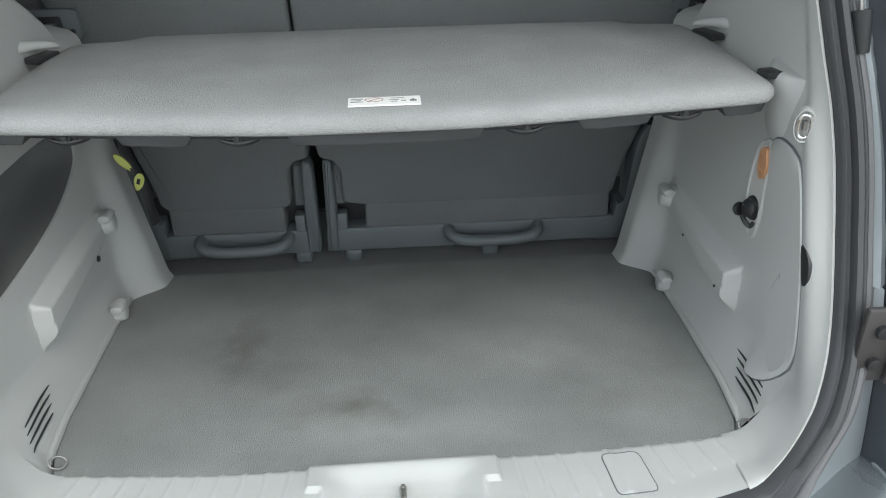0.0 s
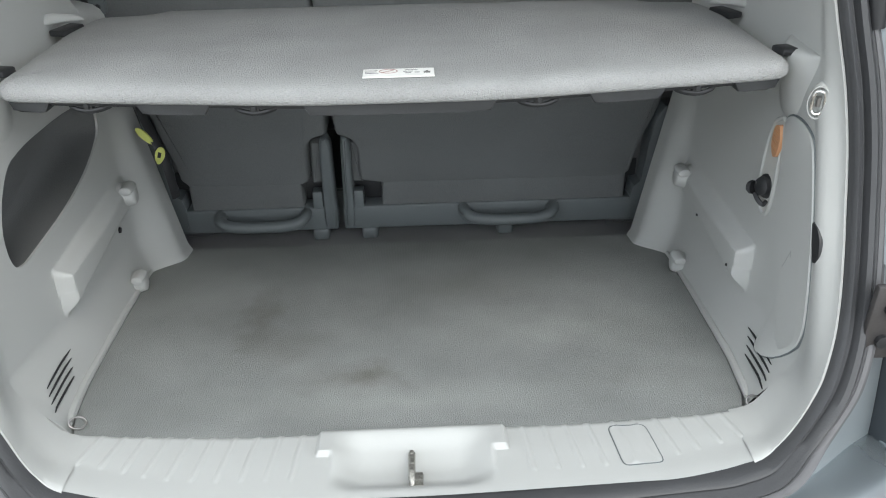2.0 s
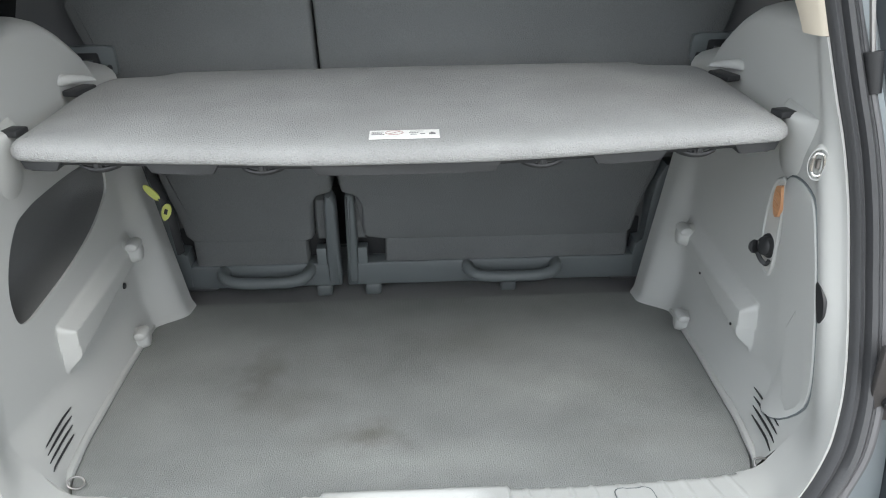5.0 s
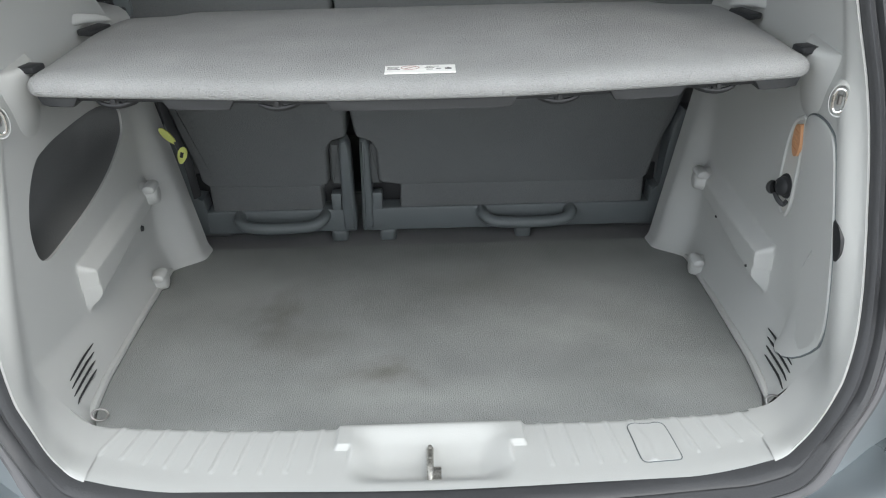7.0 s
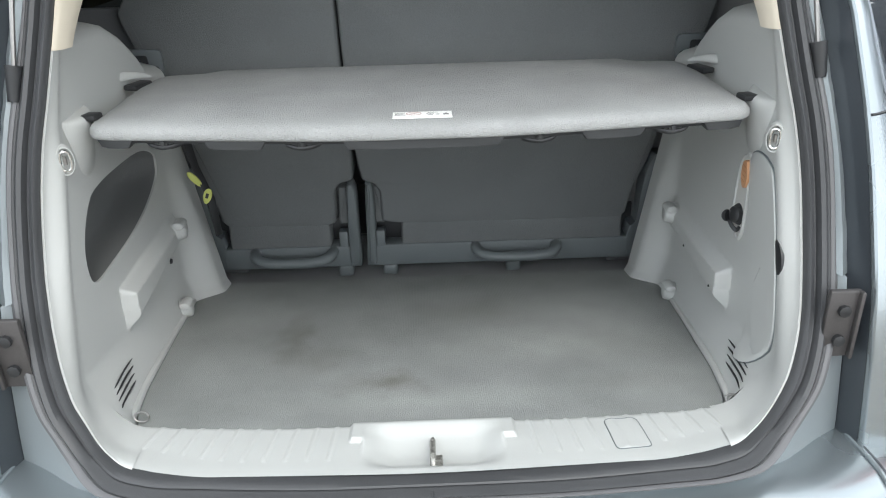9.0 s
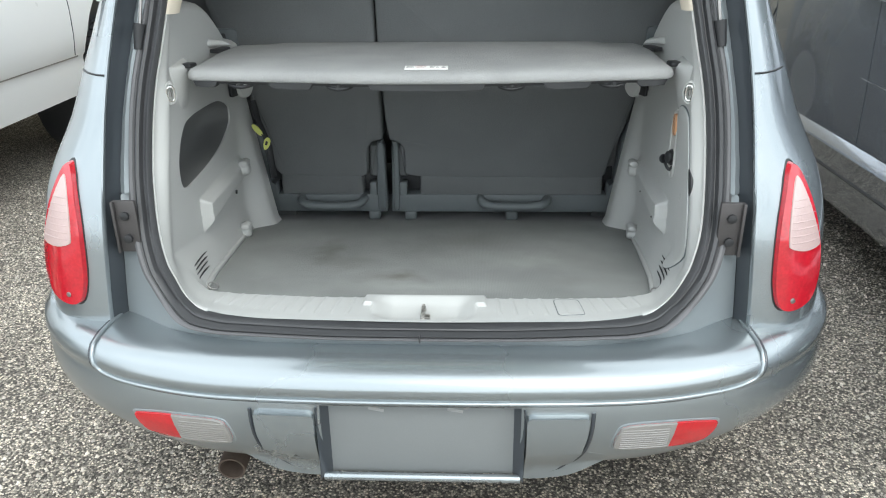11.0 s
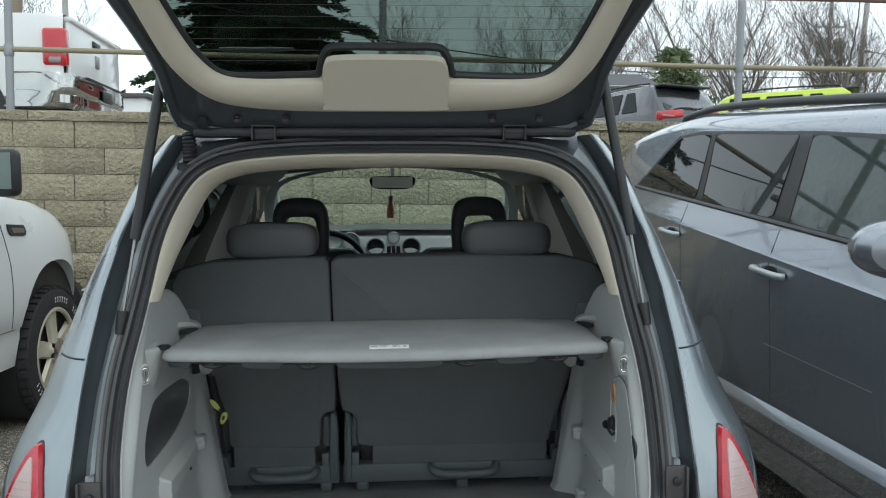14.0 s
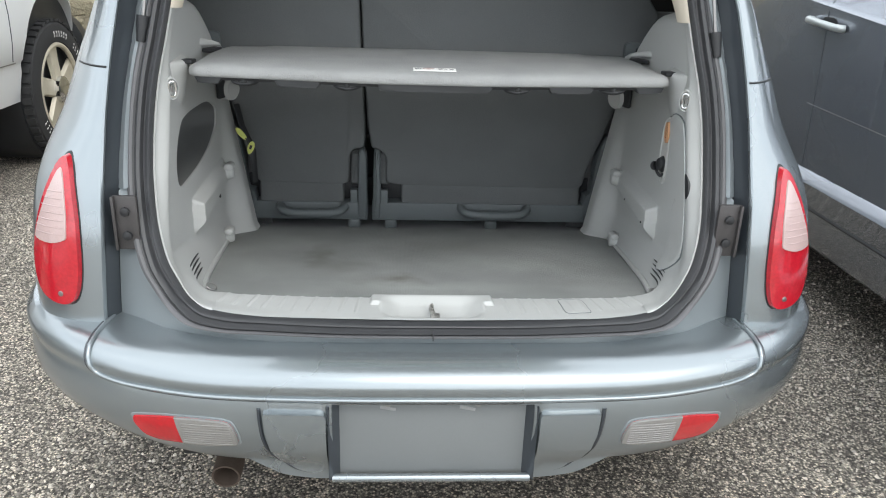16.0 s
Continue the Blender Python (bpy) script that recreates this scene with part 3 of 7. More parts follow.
for side in (1, -1):
    on = lambda x, z, d: (side * corner_at(x, z, d).x, corner_at(x, z, d).y, z)
    lamp = part("tail_lamp", conform(LAMP, on, -0.004, 0.012, 0.006), TAIL_RED, car, "red tail lamp with a white lens")
    part("white_lens", conform(LENS, on, 0.008, 0.0145, 0.002), LAMP_LENS, lamp, "ribbed white lens")
    part("lens_screw", lathe([(0.006, 0), (0.005, 0.003), (0.001, 0.004)], on(0.708, 0.712, 0.0105), (0.3 * side, -1, 0), 12), STEEL, lamp)
    for k in range(7):
        z = 0.827 + 0.013 * k
        xs = [x for x, zz in LENS if abs(zz - z) < 0.02]
        part("lens_rib", tube([on(x, z + 0.002 * math.sin(9 * x), 0.0150) for x in span(min(xs) + 0.004, max(xs) - 0.004, 6)], 0.0008, 5), LAMP_LENS, lamp)
    part("lamp_seat", conform([(0.715 + (x - 0.715) * 1.05, 0.81 + (z - 0.81) * 1.03) for x, z in LAMP], on, -0.003, 0.0012), BLACK, car)
    # shut line across the pillar, and the bracket plate beside the seal
    part("shut_line", tube([tuple(Vector(on(x, 1.122, 0.0006))) for x in span(EDGE_X(1.122) + 0.001, 0.70, 9)], 0.0022, 6), BLACK, car)
    px, py, pz = side * 0.588, 0.040, 0.843
    plate = part("bracket", box((px, py + 0.004, pz), (0.046, 0.010, 0.108), 0.003), DARK_STEEL, car, "dark steel bracket with two bolts")
    part("bracket_lip", box((px + side * 0.020, py - 0.004, pz), (0.006, 0.010, 0.108), 0.002), DARK_STEEL, plate)
    for dz in (0.024, -0.024):
        part("bolt", lathe([(0.009, 0), (0.009, 0.006), (0.006, 0.007), (0.001, 0.0075)], (px - side * 0.001, py - 0.002, pz + dz), (0, -1, 0), 8), BLACK, plate)

spline_2d = lambda pts: [(p.x, p.y) for p in spline([(x, z, 0) for x, z in pts], 4)]
# number plate recess, pads and strips of the bumper
for side in (1, -1):
    pad = rounded([(.197, .554), (.313, .554), (.311, .51), (.304, .466), (.287, .425), (.259, .400), (.223, .389), (.198, .386)], 0.07, 4)

    def on_bump(x, z, d):
        p = min(range(len(PLAN)), key=lambda i: abs(PLAN[i].x - abs(x)))
        q = PLAN[p] if p + 1 >= len(PLAN) else PLAN[p] + (PLAN[p + 1] - PLAN[p]) * ((abs(x) - PLAN[p].x) / max(1e-6, PLAN[p + 1].x - PLAN[p].x))
        c = soft(0.35, 0.86, abs(x))
        zs, ins = [b[1] + b[2] * c for b in BUMP[6:17]][::-1], [b[0] for b in BUMP[6:17]][::-1]
        return Vector((side * abs(x), q.y + float(np.interp(z, zs, ins)) - d, z))

    band = spline_2d([(.322, .455), (.303, .420), (.272, .394), (.232, .381), (.200, .378), (.200, .370), (.240, .371), (.290, .379), (.330, .398), (.362, .420), (.352, .445)])
    part("pad_surround", conform(band, on_bump, -0.02, 0.0004, 0.003), PAINT, car)
    part("bumper_pad", conform(pad, on_bump, -0.012, 0.014, 0.012), PAINT, car)
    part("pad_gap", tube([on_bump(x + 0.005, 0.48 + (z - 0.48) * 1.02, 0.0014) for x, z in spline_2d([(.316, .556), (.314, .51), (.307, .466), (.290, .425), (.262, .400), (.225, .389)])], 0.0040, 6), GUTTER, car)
    FOG = [(p.x, p.y) for p in spline([(.560, .519, 0), (.535, .527, 0), (.480, .531, 0), (.390, .528, 0), (.370, .512, 0), (.364, .484, 0), (.376, .470, 0), (.470, .466, 0), (.520, .467, 0), (.548, .485, 0)], 3, True)]
    part("reflector_seat", conform([(0.463 + (x - 0.463) * 1.05, 0.4985 + (z - 0.4985) * 1.13) for x, z in FOG], on_bump, -0.01, 0.0015), PAINT_DULL, car)
    fog = part("rear_reflector", conform(FOG, on_bump, -0.006, 0.006, 0.004), RED_LENS, car, "red and clear bumper reflector")
    part("clear_half", conform([(min(x, 0.478 - 0.15 * (0.53 - z)), z) for x, z in FOG], on_bump, 0.002, 0.0085, 0.002), WHITE_LENS, fog, "clear ribbed lens")
    for k in range(9):
        z = 0.474 + 0.0058 * k
        part("lens_rib", tube([on_bump(x, z, 0.0085) for x in span(0.374, 0.465, 8)], 0.0011, 5), WHITE_LENS, fog)

part("plate_panel", box((0, -0.134, 0.483), (0.372, 0.006, 0.172), 0.002), material("matt_grey_plastic", (0.185, 0.197, 0.20), 0.5, 0, 0.1, 9, 500), car, "bare grey number plate recess")
for side in (1, -1):
    # cheeks take the darkened body paint as the recess's shade
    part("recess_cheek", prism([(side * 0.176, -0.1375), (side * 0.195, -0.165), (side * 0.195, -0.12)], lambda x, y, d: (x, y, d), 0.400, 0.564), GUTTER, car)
    part("plate_screw", lathe([(0.008, 0), (0.006, 0.004), (0.001, 0.005)], (side * 0.085, -0.137, 0.556), (0, -1, 0), 10), STEEL, car)
    part("scuff", box((side * 0.075 - 0.01, -0.1373, 0.545), (0.030, 0.0008, 0.007), 0.0003, turn=pose(0, 0, 0, 0, 12, 0)), SHELF_CLOTH, car)
part("bumper_lip", tube([(x, -0.152, 0.3985) for x in span(-0.19, 0.19, 9)], 0.0085, 10), PAINT, car)
part("exhaust_tip", lathe([(0.030, 0.0), (0.030, 0.10), (0.026, 0.10), (0.026, 0.02), (0.001, 0.018)], (-0.425, 0.075, 0.315), (0, -1, -0.12), 24), material("rusty_exhaust", (0.10, 0.075, 0.06), 0.8, 0.4, 0.3, 30, 200), car, "rusty exhaust tip")

# ---- flanks, roof, floor pan and nose ----
def flank_z(v, y):
    lo, hi = 0.24, 1.13
    return lo + (hi - lo) * v


def flank_w(y, z):
    w = WIDE(z)
    w -= 0.05 * soft(2.9, 4.1, y) + 0.16 * soft(3.7, 4.15, y)
    return w


for side in (1, -1):
    bm = bmesh.new()
    us, vs = span(0.62, 4.10, 60), span(0, 1, 16)
    vv = [[bm.verts.new((side * flank_w(y, flank_z(v, y)), y, flank_z(v, y) - (0.22 * soft(3.0, 4.1, y)) * v)) for v in vs] for y in us]
    for i in range(len(us) - 1):
        for j in range(len(vs) - 1):
            c = 0.25 * (vv[i][j].co + vv[i + 1][j].co + vv[i][j + 1].co + vv[i + 1][j + 1].co)
            if min(math.hypot(c.y - 0.86, c.z - 0.33), math.hypot(c.y - 3.46, c.z - 0.33)) > 0.335:
                bm.faces.new((vv[i][j], vv[i + 1][j], vv[i + 1][j + 1], vv[i][j + 1]))
    for v in [v for v in bm.verts if not v.link_faces]:
        bm.verts.remove(v)
    part("flank", bm, PAINT, car)
    inner = sheet(lambda y, z: (side * (WIDE(z) - 0.075), y, z), span(0.55, 3.0, 20), span(0.35, 1.15, 8))
    part("door_card", inner, SEAT_PLASTIC, car)
    for y0, y1, lean in ((0.60, 0.66, 0.0), (1.58, 1.86, 0.05)):
        bm = loft([[(side * (WIDE(z) - dx), y + lean * (z - 1.11) / 0.45, z) for y, dx in ((y0, 0.0), (y0 + 0.01, 0.018), (y0 + 0.08, 0.06 + (0.05 * (1.56 - z) / 0.45 if y0 > 1 else 0)), (y1, 0.05 + (0.05 * (1.56 - z) / 0.45 if y0 > 1 else 0)), (y1, 0.0))] for z in span(1.11, 1.56, 8)], True)
        part("pillar", bm, INSIDE_GREY if y0 > 0.9 else BLACK, car)
    bm = loft([[(side * (WIDE(z) - dx) * k, y, z) for dx, y in ((0.0, yy), (0.06, yy), (0.06, yy + 0.08), (0.0, yy + 0.08))] for z, yy, k in ((1.56, 2.22, 1.0), (1.45, 2.50, 0.98), (1.34, 2.78, 0.96), (1.22, 3.06, 0.95), (1.10, 3.32, 0.93))], True)
    part("windscreen_pillar", bm, INSIDE_GREY, car)
    bm = loft([[(side * (WIDE(z) - dx), y, z) for z, dx in ((1.50, 0.0), (1.59, 0.03), (1.575, 0.10), (1.51, 0.07))] for y in span(0.68, 2.25, 16)], True)
    part("roof_rail", bm, INSIDE_GREY, car)
    for y0, y1, g in ((0.66, 1.68, TINTED), (1.78, 2.55, SIDE_GLASS)):
        w = part("side_window", sheet(lambda y, z: (side * (WIDE(z) - 0.02), y, z), span(y0, y1, 5), span(1.12, 1.51, 8)), g, car)
        w.visible_shadow = False
    for y in (0.86, 3.46):
        wh = part("wheel", lathe([(0.18, -0.10), (0.30, -0.10), (0.318, -0.085), (0.325, -0.06), (0.325, 0.06), (0.318, 0.085), (0.30, 0.10), (0.20, 0.09), (0.19, 0.06), (0.02, 0.05)], (side * 0.735, y, 0.325 + GROUND), (side, 0, 0), 40), RUBBER, car)
        part("rim", lathe([(0.195, 0.055), (0.20, 0.088), (0.185, 0.085), (0.12, 0.065), (0.04, 0.08), (0.002, 0.082)], (side * 0.735, y, 0.325 + GROUND), (side, 0, 0), 32), SILVER, wh)
roof_z = lambda x, y: 1.600 + 0.062 * math.sin(min(1, max(0, (y - 0.35) / 1.6)) * math.pi / 2) - 0.16 * x * x
part("roof", sheet(lambda x, y: (x, y, roof_z(x, y)), span(-0.59, 0.59, 24), span(0.41, 2.25, 24)), PAINT, car)
part("headliner", sheet(lambda x, y: (x, y, roof_z(x, y) - 0.038), span(-0.58, 0.58, 20), span(0.42, 2.32, 20)), INSIDE_GREY, car, "pale grey headliner")
part("windscreen_header", tube([(x, 2.29 - 0.10 * x * x, 1.618 - 0.12 * x * x) for x in span(-0.60, 0.60, 15)], 0.022, 10), TRIM, car)
dome = part("dome_lamp", box((0.0, 2.12, 1.618), (0.16, 0.10, 0.02), 0.008), TRIM, car)
for x in (-0.035, 0.035):
    part("lamp_lens", box((x, 2.10, 1.606), (0.045, 0.05, 0.008), 0.003), WHITE_LENS, dome)
ws = part("windscreen", sheet(lambda x, v: (x * (0.57 + 0.10 * v), 2.27 + 1.02 * v - 0.10 * (1 - v) * x * x, 1.63 - 0.515 * v - 0.08 * x * x), span(-1, 1, 14), span(0, 1, 8)), CLEAR, car)
ws_pt = lambda x, v, d: (x * (0.57 + 0.10 * v), 2.27 + 1.02 * v - 0.10 * (1 - v) * x * x - 0.4 * d, 1.63 - 0.515 * v - 0.08 * x * x - 0.9 * d)
ws_in = [(p.x, p.y) for p in spline([(0, .045, 0), (.55, .04, 0), (.80, .06, 0), (.90, .13, 0), (.945, .30, 0), (.955, .60, 0), (.94, .90, 0), (.7, .98, 0), (0, 1.0, 0), (-.7, .98, 0), (-.94, .90, 0), (-.955, .60, 0), (-.945, .30, 0), (-.90, .13, 0), (-.80, .06, 0), (-.55, .04, 0)], 4, True)]
part("windscreen_frame", loft([[ws_pt(x * kx, 0.5 + (v - 0.5) * kv, d) for x, v in ws_in] for kx, kv, d in ((1.065, 1.0, 0.002), (1.07, 1.01, 0.016), (1.10, 1.06, 0.022), (1.15, 1.10, 0.024))], True), TRIM, car, "pale rounded windscreen surround")
ws.visible_shadow = False
part("hood", sheet(lambda x, v: (x * (0.70 - 0.16 * v * v), 3.22 + 0.90 * v - 0.06 * v * x * x, 1.105 - 0.22 * v ** 1.6 - 0.10 * x * x), span(-1, 1, 16), span(0, 1, 12)), PAINT, car)
part("cowl", tube([(x, 3.16, 1.125 - 0.05 * x * x) for x in span(-0.66, 0.66, 9)], 0.03, 8), BLACK, car)
for x0 in (-0.52, 0.02):
    part("wiper", tube([(x0, 3.10, 1.135), (x0 + 0.25, 3.02, 1.165), (x0 + 0.50, 2.99, 1.170)], 0.008, 6), BLACK, car)
part("nose", loft([[(x, 4.10 + 0.05 * (1 - (x / 0.72) ** 2) + dy, z) for x in span(-0.70, 0.70, 14)] for z, dy in ((0.24, 0.0), (0.45, 0.06), (0.62, 0.04), (0.88, -0.02))], False), PAINT, car)
part("floor_pan", box((0, 2.1, 0.30), (1.40, 3.2, 0.06), 0.01), BLACK, car)
part("rear_floor_box", box((0, 0.62, 0.40), (1.10, 1.05, 0.26), 0.01), BLACK, car)

# ---- tailgate, swung up ----
GE, GN, GH = Vector((0, -0.741, 0.671)), Vector((0, -0.671, -0.741)), Vector((0, 0.375, 1.612))
def gate_pt(x, s, d):
    """x across, s from the hinge along the open gate, d towards its inner face."""
    bow = 0.05 * soft(0.35, 1.0, s)
    return Vector((x, 0, 0)) + GH + GE * s + GN * (d + bow)


def by_angle(half, n=96, c=0.30):
    """A symmetric outline from its right half, (x, s), sampled evenly by angle about (0, c)."""
    pts = [(p.x, p.y) for p in spline([(x, s, 0) for x, s in half], 8)]
    full = pts + [(-x, s) for x, s in pts[-2:0:-1]]
    ang = np.array([math.atan2(x, s - c) for x, s in full])
    order = np.argsort(ang)
    ang = ang[order]
    xs, ss = np.array([full[i][0] for i in order]), np.array([full[i][1] for i in order])
    want = np.linspace(-math.pi, math.pi, n, endpoint=False)
    ext = lambda a, p: np.concatenate(([a[-1] - p], a, [a[0] + p]))
    A = ext(ang, 2 * math.pi)
    return list(zip(np.interp(want, A, ext(xs, 0)), np.interp(want, A, ext(ss, 0))))


gate_out = by_angle([(0, -0.02), (.30, -0.015), (.44, -0.005), (.487, .02), (.494, .10), (.497, .18), (.515, .26), (.548, .36), (.592, .48), (.612, .60), (.618, .75), (.60, .92), (.54, 1.02), (.35, 1.06), (0, 1.07)])
pane = by_angle([(0, .14), (.25, .14), (.36, .15), (.41, .20), (.45, .28), (.48, .42), (.46, .49), (.30, .51), (0, .51)])
def gate_shell(rings):
    return loft([[gate_pt(x * k, 0.45 + (s - 0.45) * k, d) for x, s in o] for o, k, d in rings], True)


gate = part("tailgate", gate_shell(((pane, 1.0, -0.012), (pane, 1.02, -0.03), (gate_out, 0.96, -0.035), (gate_out, 0.99, -0.025), (gate_out, 1.0, -0.005))), PAINT, car, "raised tailgate painted blue-grey")
# inner frame coloured dark, as body paint in the raised gate's shade
part("inner_frame", gate_shell(((gate_out, 1.0, -0.005), (gate_out, 1.0, 0.010), (gate_out, 0.985, 0.018), (gate_out, 0.955, 0.018), (gate_out, 0.945, 0.010), (pane, 1.08, 0.012), (pane, 1.0, 0.010), (pane, 1.0, -0.012))), GUTTER, gate, "inner frame in body paint darkened as shade")
glass_ob = part("tailgate_glass", loft([[gate_pt(x * k, 0.33 + (s - 0.33) * k, -0.008) for x, s in pane] for k in (1.0, 0.6, 0.2)], True, True), GATE_GLASS, gate, "green-tinted rear window")
glass_ob.visible_shadow = False
for k in range(11):
    s_ = 0.17 + 0.028 * k
    part("heater_wire", tube([gate_pt(x, s_, -0.002) for x in span(-0.42 - 0.1 * (s_ - 0.2), 0.42 + 0.1 * (s_ - 0.2), 9)], 0.00035, 4), DARK_STEEL, gate)
part("rear_wiper", tube([gate_pt(x, 0.205 + 0.25 * (x + 0.30) ** 2, -0.030) for x in span(-0.36, -0.20, 7)], [0.004, 0.006, 0.006, 0.006, 0.006, 0.005, 0.003], 6), STEEL, gate)
# beige trim round the glass
INNER = [(0, .240), (.105, .240), (.128, .223), (.139, .196), (.146, .172), (.168, .165), (.31, .160), (.362, .172), (.395, .215), (.42, .28), (.459, .418)]
OUTER = [(.527, .480), (.512, .425), (.49, .33), (.467, .235), (.44, .175), (.40, .125), (.34, .095), (.20, .078), (0, .076)]
inn, out_ = [(p.x, p.y) for p in spline([(x, s, 0) for x, s in INNER], 4)], [(p.x, p.y) for p in spline([(x, s, 0) for x, s in OUTER], 4)]
SURROUND_IN = [(0, .165), (.16, .163), (.29, .161), (.355, .172), (.393, .215), (.42, .28), (.459, .418), (.474, .475)]


def even(line, n):
    """The line's spline in n even steps."""
    pts = spline([(x, s, 0) for x, s in line], 10)
    run = [0.0]
    for p, q in zip(pts, pts[1:]):
        run.append(run[-1] + (q - p).length)
    want = np.linspace(0, run[-1], n + 1)
    return list(zip(np.interp(want, run, [p.x for p in pts]), np.interp(want, run, [p.y for p in pts])))


bm = bmesh.new()
for sg in (1, -1):
    walk_a, walk_b = even(SURROUND_IN, 60), even(OUTER[::-1], 60)
    mid = [((xa + xb) / 2, (sa + sb) / 2) for (xa, sa), (xb, sb) in zip(walk_a, walk_b)]
    mix2 = lambda p, q, k: (p[0] + (q[0] - p[0]) * k, p[1] + (q[1] - p[1]) * k)
    loft([[gate_pt(sg * x, s, d) for x, s in line] for line, d in ((walk_a, 0.0), (walk_a, 0.022), ([mix2(p, q, 0.06) for p, q in zip(walk_a, walk_b)], 0.030), (mid, 0.034), ([mix2(p, q, 0.93) for p, q in zip(walk_a, walk_b)], 0.030), (walk_b, 0.020), (walk_b, 0.012))], False, False, bm)
bmesh.ops.remove_doubles(bm, verts=bm.verts, dist=1e-5)
part("glass_surround", bm, BEIGE, gate, "beige plastic surround", smooth=60)
part("glass_gasket", tube([gate_pt(-x, s, 0.004) for x, s in inn[::-1]] + [gate_pt(x, s, 0.004) for x, s in inn[1:]], 0.009, 8), BLACK, gate)
bulge = [(p.x, p.y) for p in spline([(-.120, .091, 0), (.120, .091, 0), (.138, .105, 0), (.138, .17, 0), (.130, .212, 0), (.108, .230, 0), (0, .233, 0), (-.108, .230, 0), (-.130, .212, 0), (-.138, .17, 0), (-.138, .105, 0)], 3, True)]
part("lamp_cover", conform(bulge, lambda x, s, d: gate_pt(x, s, d), 0.02, 0.0370, 0.014), BEIGE, gate, "beige cover of the high brake lamp")
low_half = [(0, .440), (.045, .440), (.085, .450), (.115, .468), (.15, .480), (.25, .478), (.40, .466), (.485, .440), (.525, .420), (.545, .46), (.565, .60), (.57, .78), (.55, .92), (.48, .99), (.30, 1.02), (0, 1.02)]
low_out = by_angle(low_half, c=0.70)
part("inner_panel", loft([[gate_pt(x * k, 0.72 + (s - 0.72) * k, d) for x, s in low_out] for k, d in ((1.0, 0.015), (1.0, 0.030), (0.985, 0.040), (0.8, 0.044), (0.4, 0.046), (0.05, 0.046))], True, True), TRIM, gate, "pale grey inner panel of the tailgate")
for x in (-0.285, 0.300):
    h = part("gate_hinge", box((x, 0.354, 1.600), (0.050, 0.012, 0.026), 0.003), BLACK, gate)
    part("hinge_strap", tube([(x - 0.026, 0.345, 1.585), (x - 0.026, 0.340, 1.618), (x + 0.026, 0.340, 1.618), (x + 0.026, 0.345, 1.585)], 0.003, 6), DARK_STEEL, h)
    for dx in (-0.055, 0.055):
        part("hinge_bolt", lathe([(0.009, 0), (0.009, 0.012), (0.006, 0.014)], gate_pt(x + dx, 0.048, 0.014), GN, 8), DARK_STEEL, h)
part("gate_buffer", lathe([(0.014, 0), (0.012, 0.012), (0.002, 0.014)], gate_pt(-0.42, 0.040, 0.016), GN, 14), BLACK, gate)
part("gate_buffer", lathe([(0.010, 0), (0.010, 0.012), (0.002, 0.014)], gate_pt(0.455, 0.045, 0.016), GN, 14), BLACK, gate)
part("gate_gasket", box((0, 0.372, 1.604), (0.90, 0.05, 0.022), 0.008), BLACK, gate)
coil = [(-0.462 + 0.012 * math.cos(w), 0.372 + 0.012 * math.sin(w), 1.535 + 0.0085 * w / (2 * math.pi) * 1.0) for w in span(0, 2 * math.pi * 8, 130)]
part("cable_sleeve", tube(coil, 0.0048, 6), BLACK, car, "black corrugated cable sleeve")
part("sleeve_grommet", lathe([(0.030, 0), (0.028, 0.010), (0.012, 0.014)], (-0.462, 0.372, 1.522), (0.1, -0.3, 1), 18), BLACK, car)
for side in (1, -1):
    a, b = Vector((side * 0.574, 0.205, 1.178)), Vector((side * 0.505, 0.315, 1.72))
    mid = a + (b - a) * 0.34
    strut = part("gas_strut", tube([mid, mid + (b - a) * 0.02, b], [0.0105, 0.0115, 0.0115], 14), BLACK, car, "black gas strut")
    part("rod", tube([a, mid], 0.0036, 8), STEEL, strut)
    part("strut_end", tube([a - (b - a) * 0.03, a + (b - a) * 0.06], [0.010, 0.013], 10), BLACK, strut)
    part("strut_stud", tube([a - Vector((0, 0, 0.004)), a + Vector((side * 0.02, 0.03, 0))], 0.008, 8), STEEL, strut)

# ---- cargo bay ----
def floor_z(y):
    return 0.677 - 0.128 * (y - 0.1)


FLOOR_X = lerp_table([0.05, 0.115, 0.2, 0.415, 0.588, 0.80], [0.445, 0.470, 0.484, 0.503, 0.515, 0.515])
TRIM_TOP = lerp_table([0.05, 0.335, 0.40, 0.46, 0.52, 0.57, 0.60, 0.69, 0.80], [1.222, 1.212, 1.204, 1.186, 1.160, 1.134, 1.108, 1.092, 1.08])


RIB = 0.027


def rib_profile(y, z):
    """The moulded rib on the side trim: square on top at its rear end, sloping back to the panel below its lower edge."""
    low = 0.765 + 0.045 * (y - 0.29)
    top = 0.812 + 0.05 * (y - 0.29)
    return (1 - soft(top - 0.012 - 0.012 * soft(0.30, 0.5, y), top + 0.004, z)) * soft(low - 0.040 + 0.026 * soft(0.30, 0.50, y), low, z)


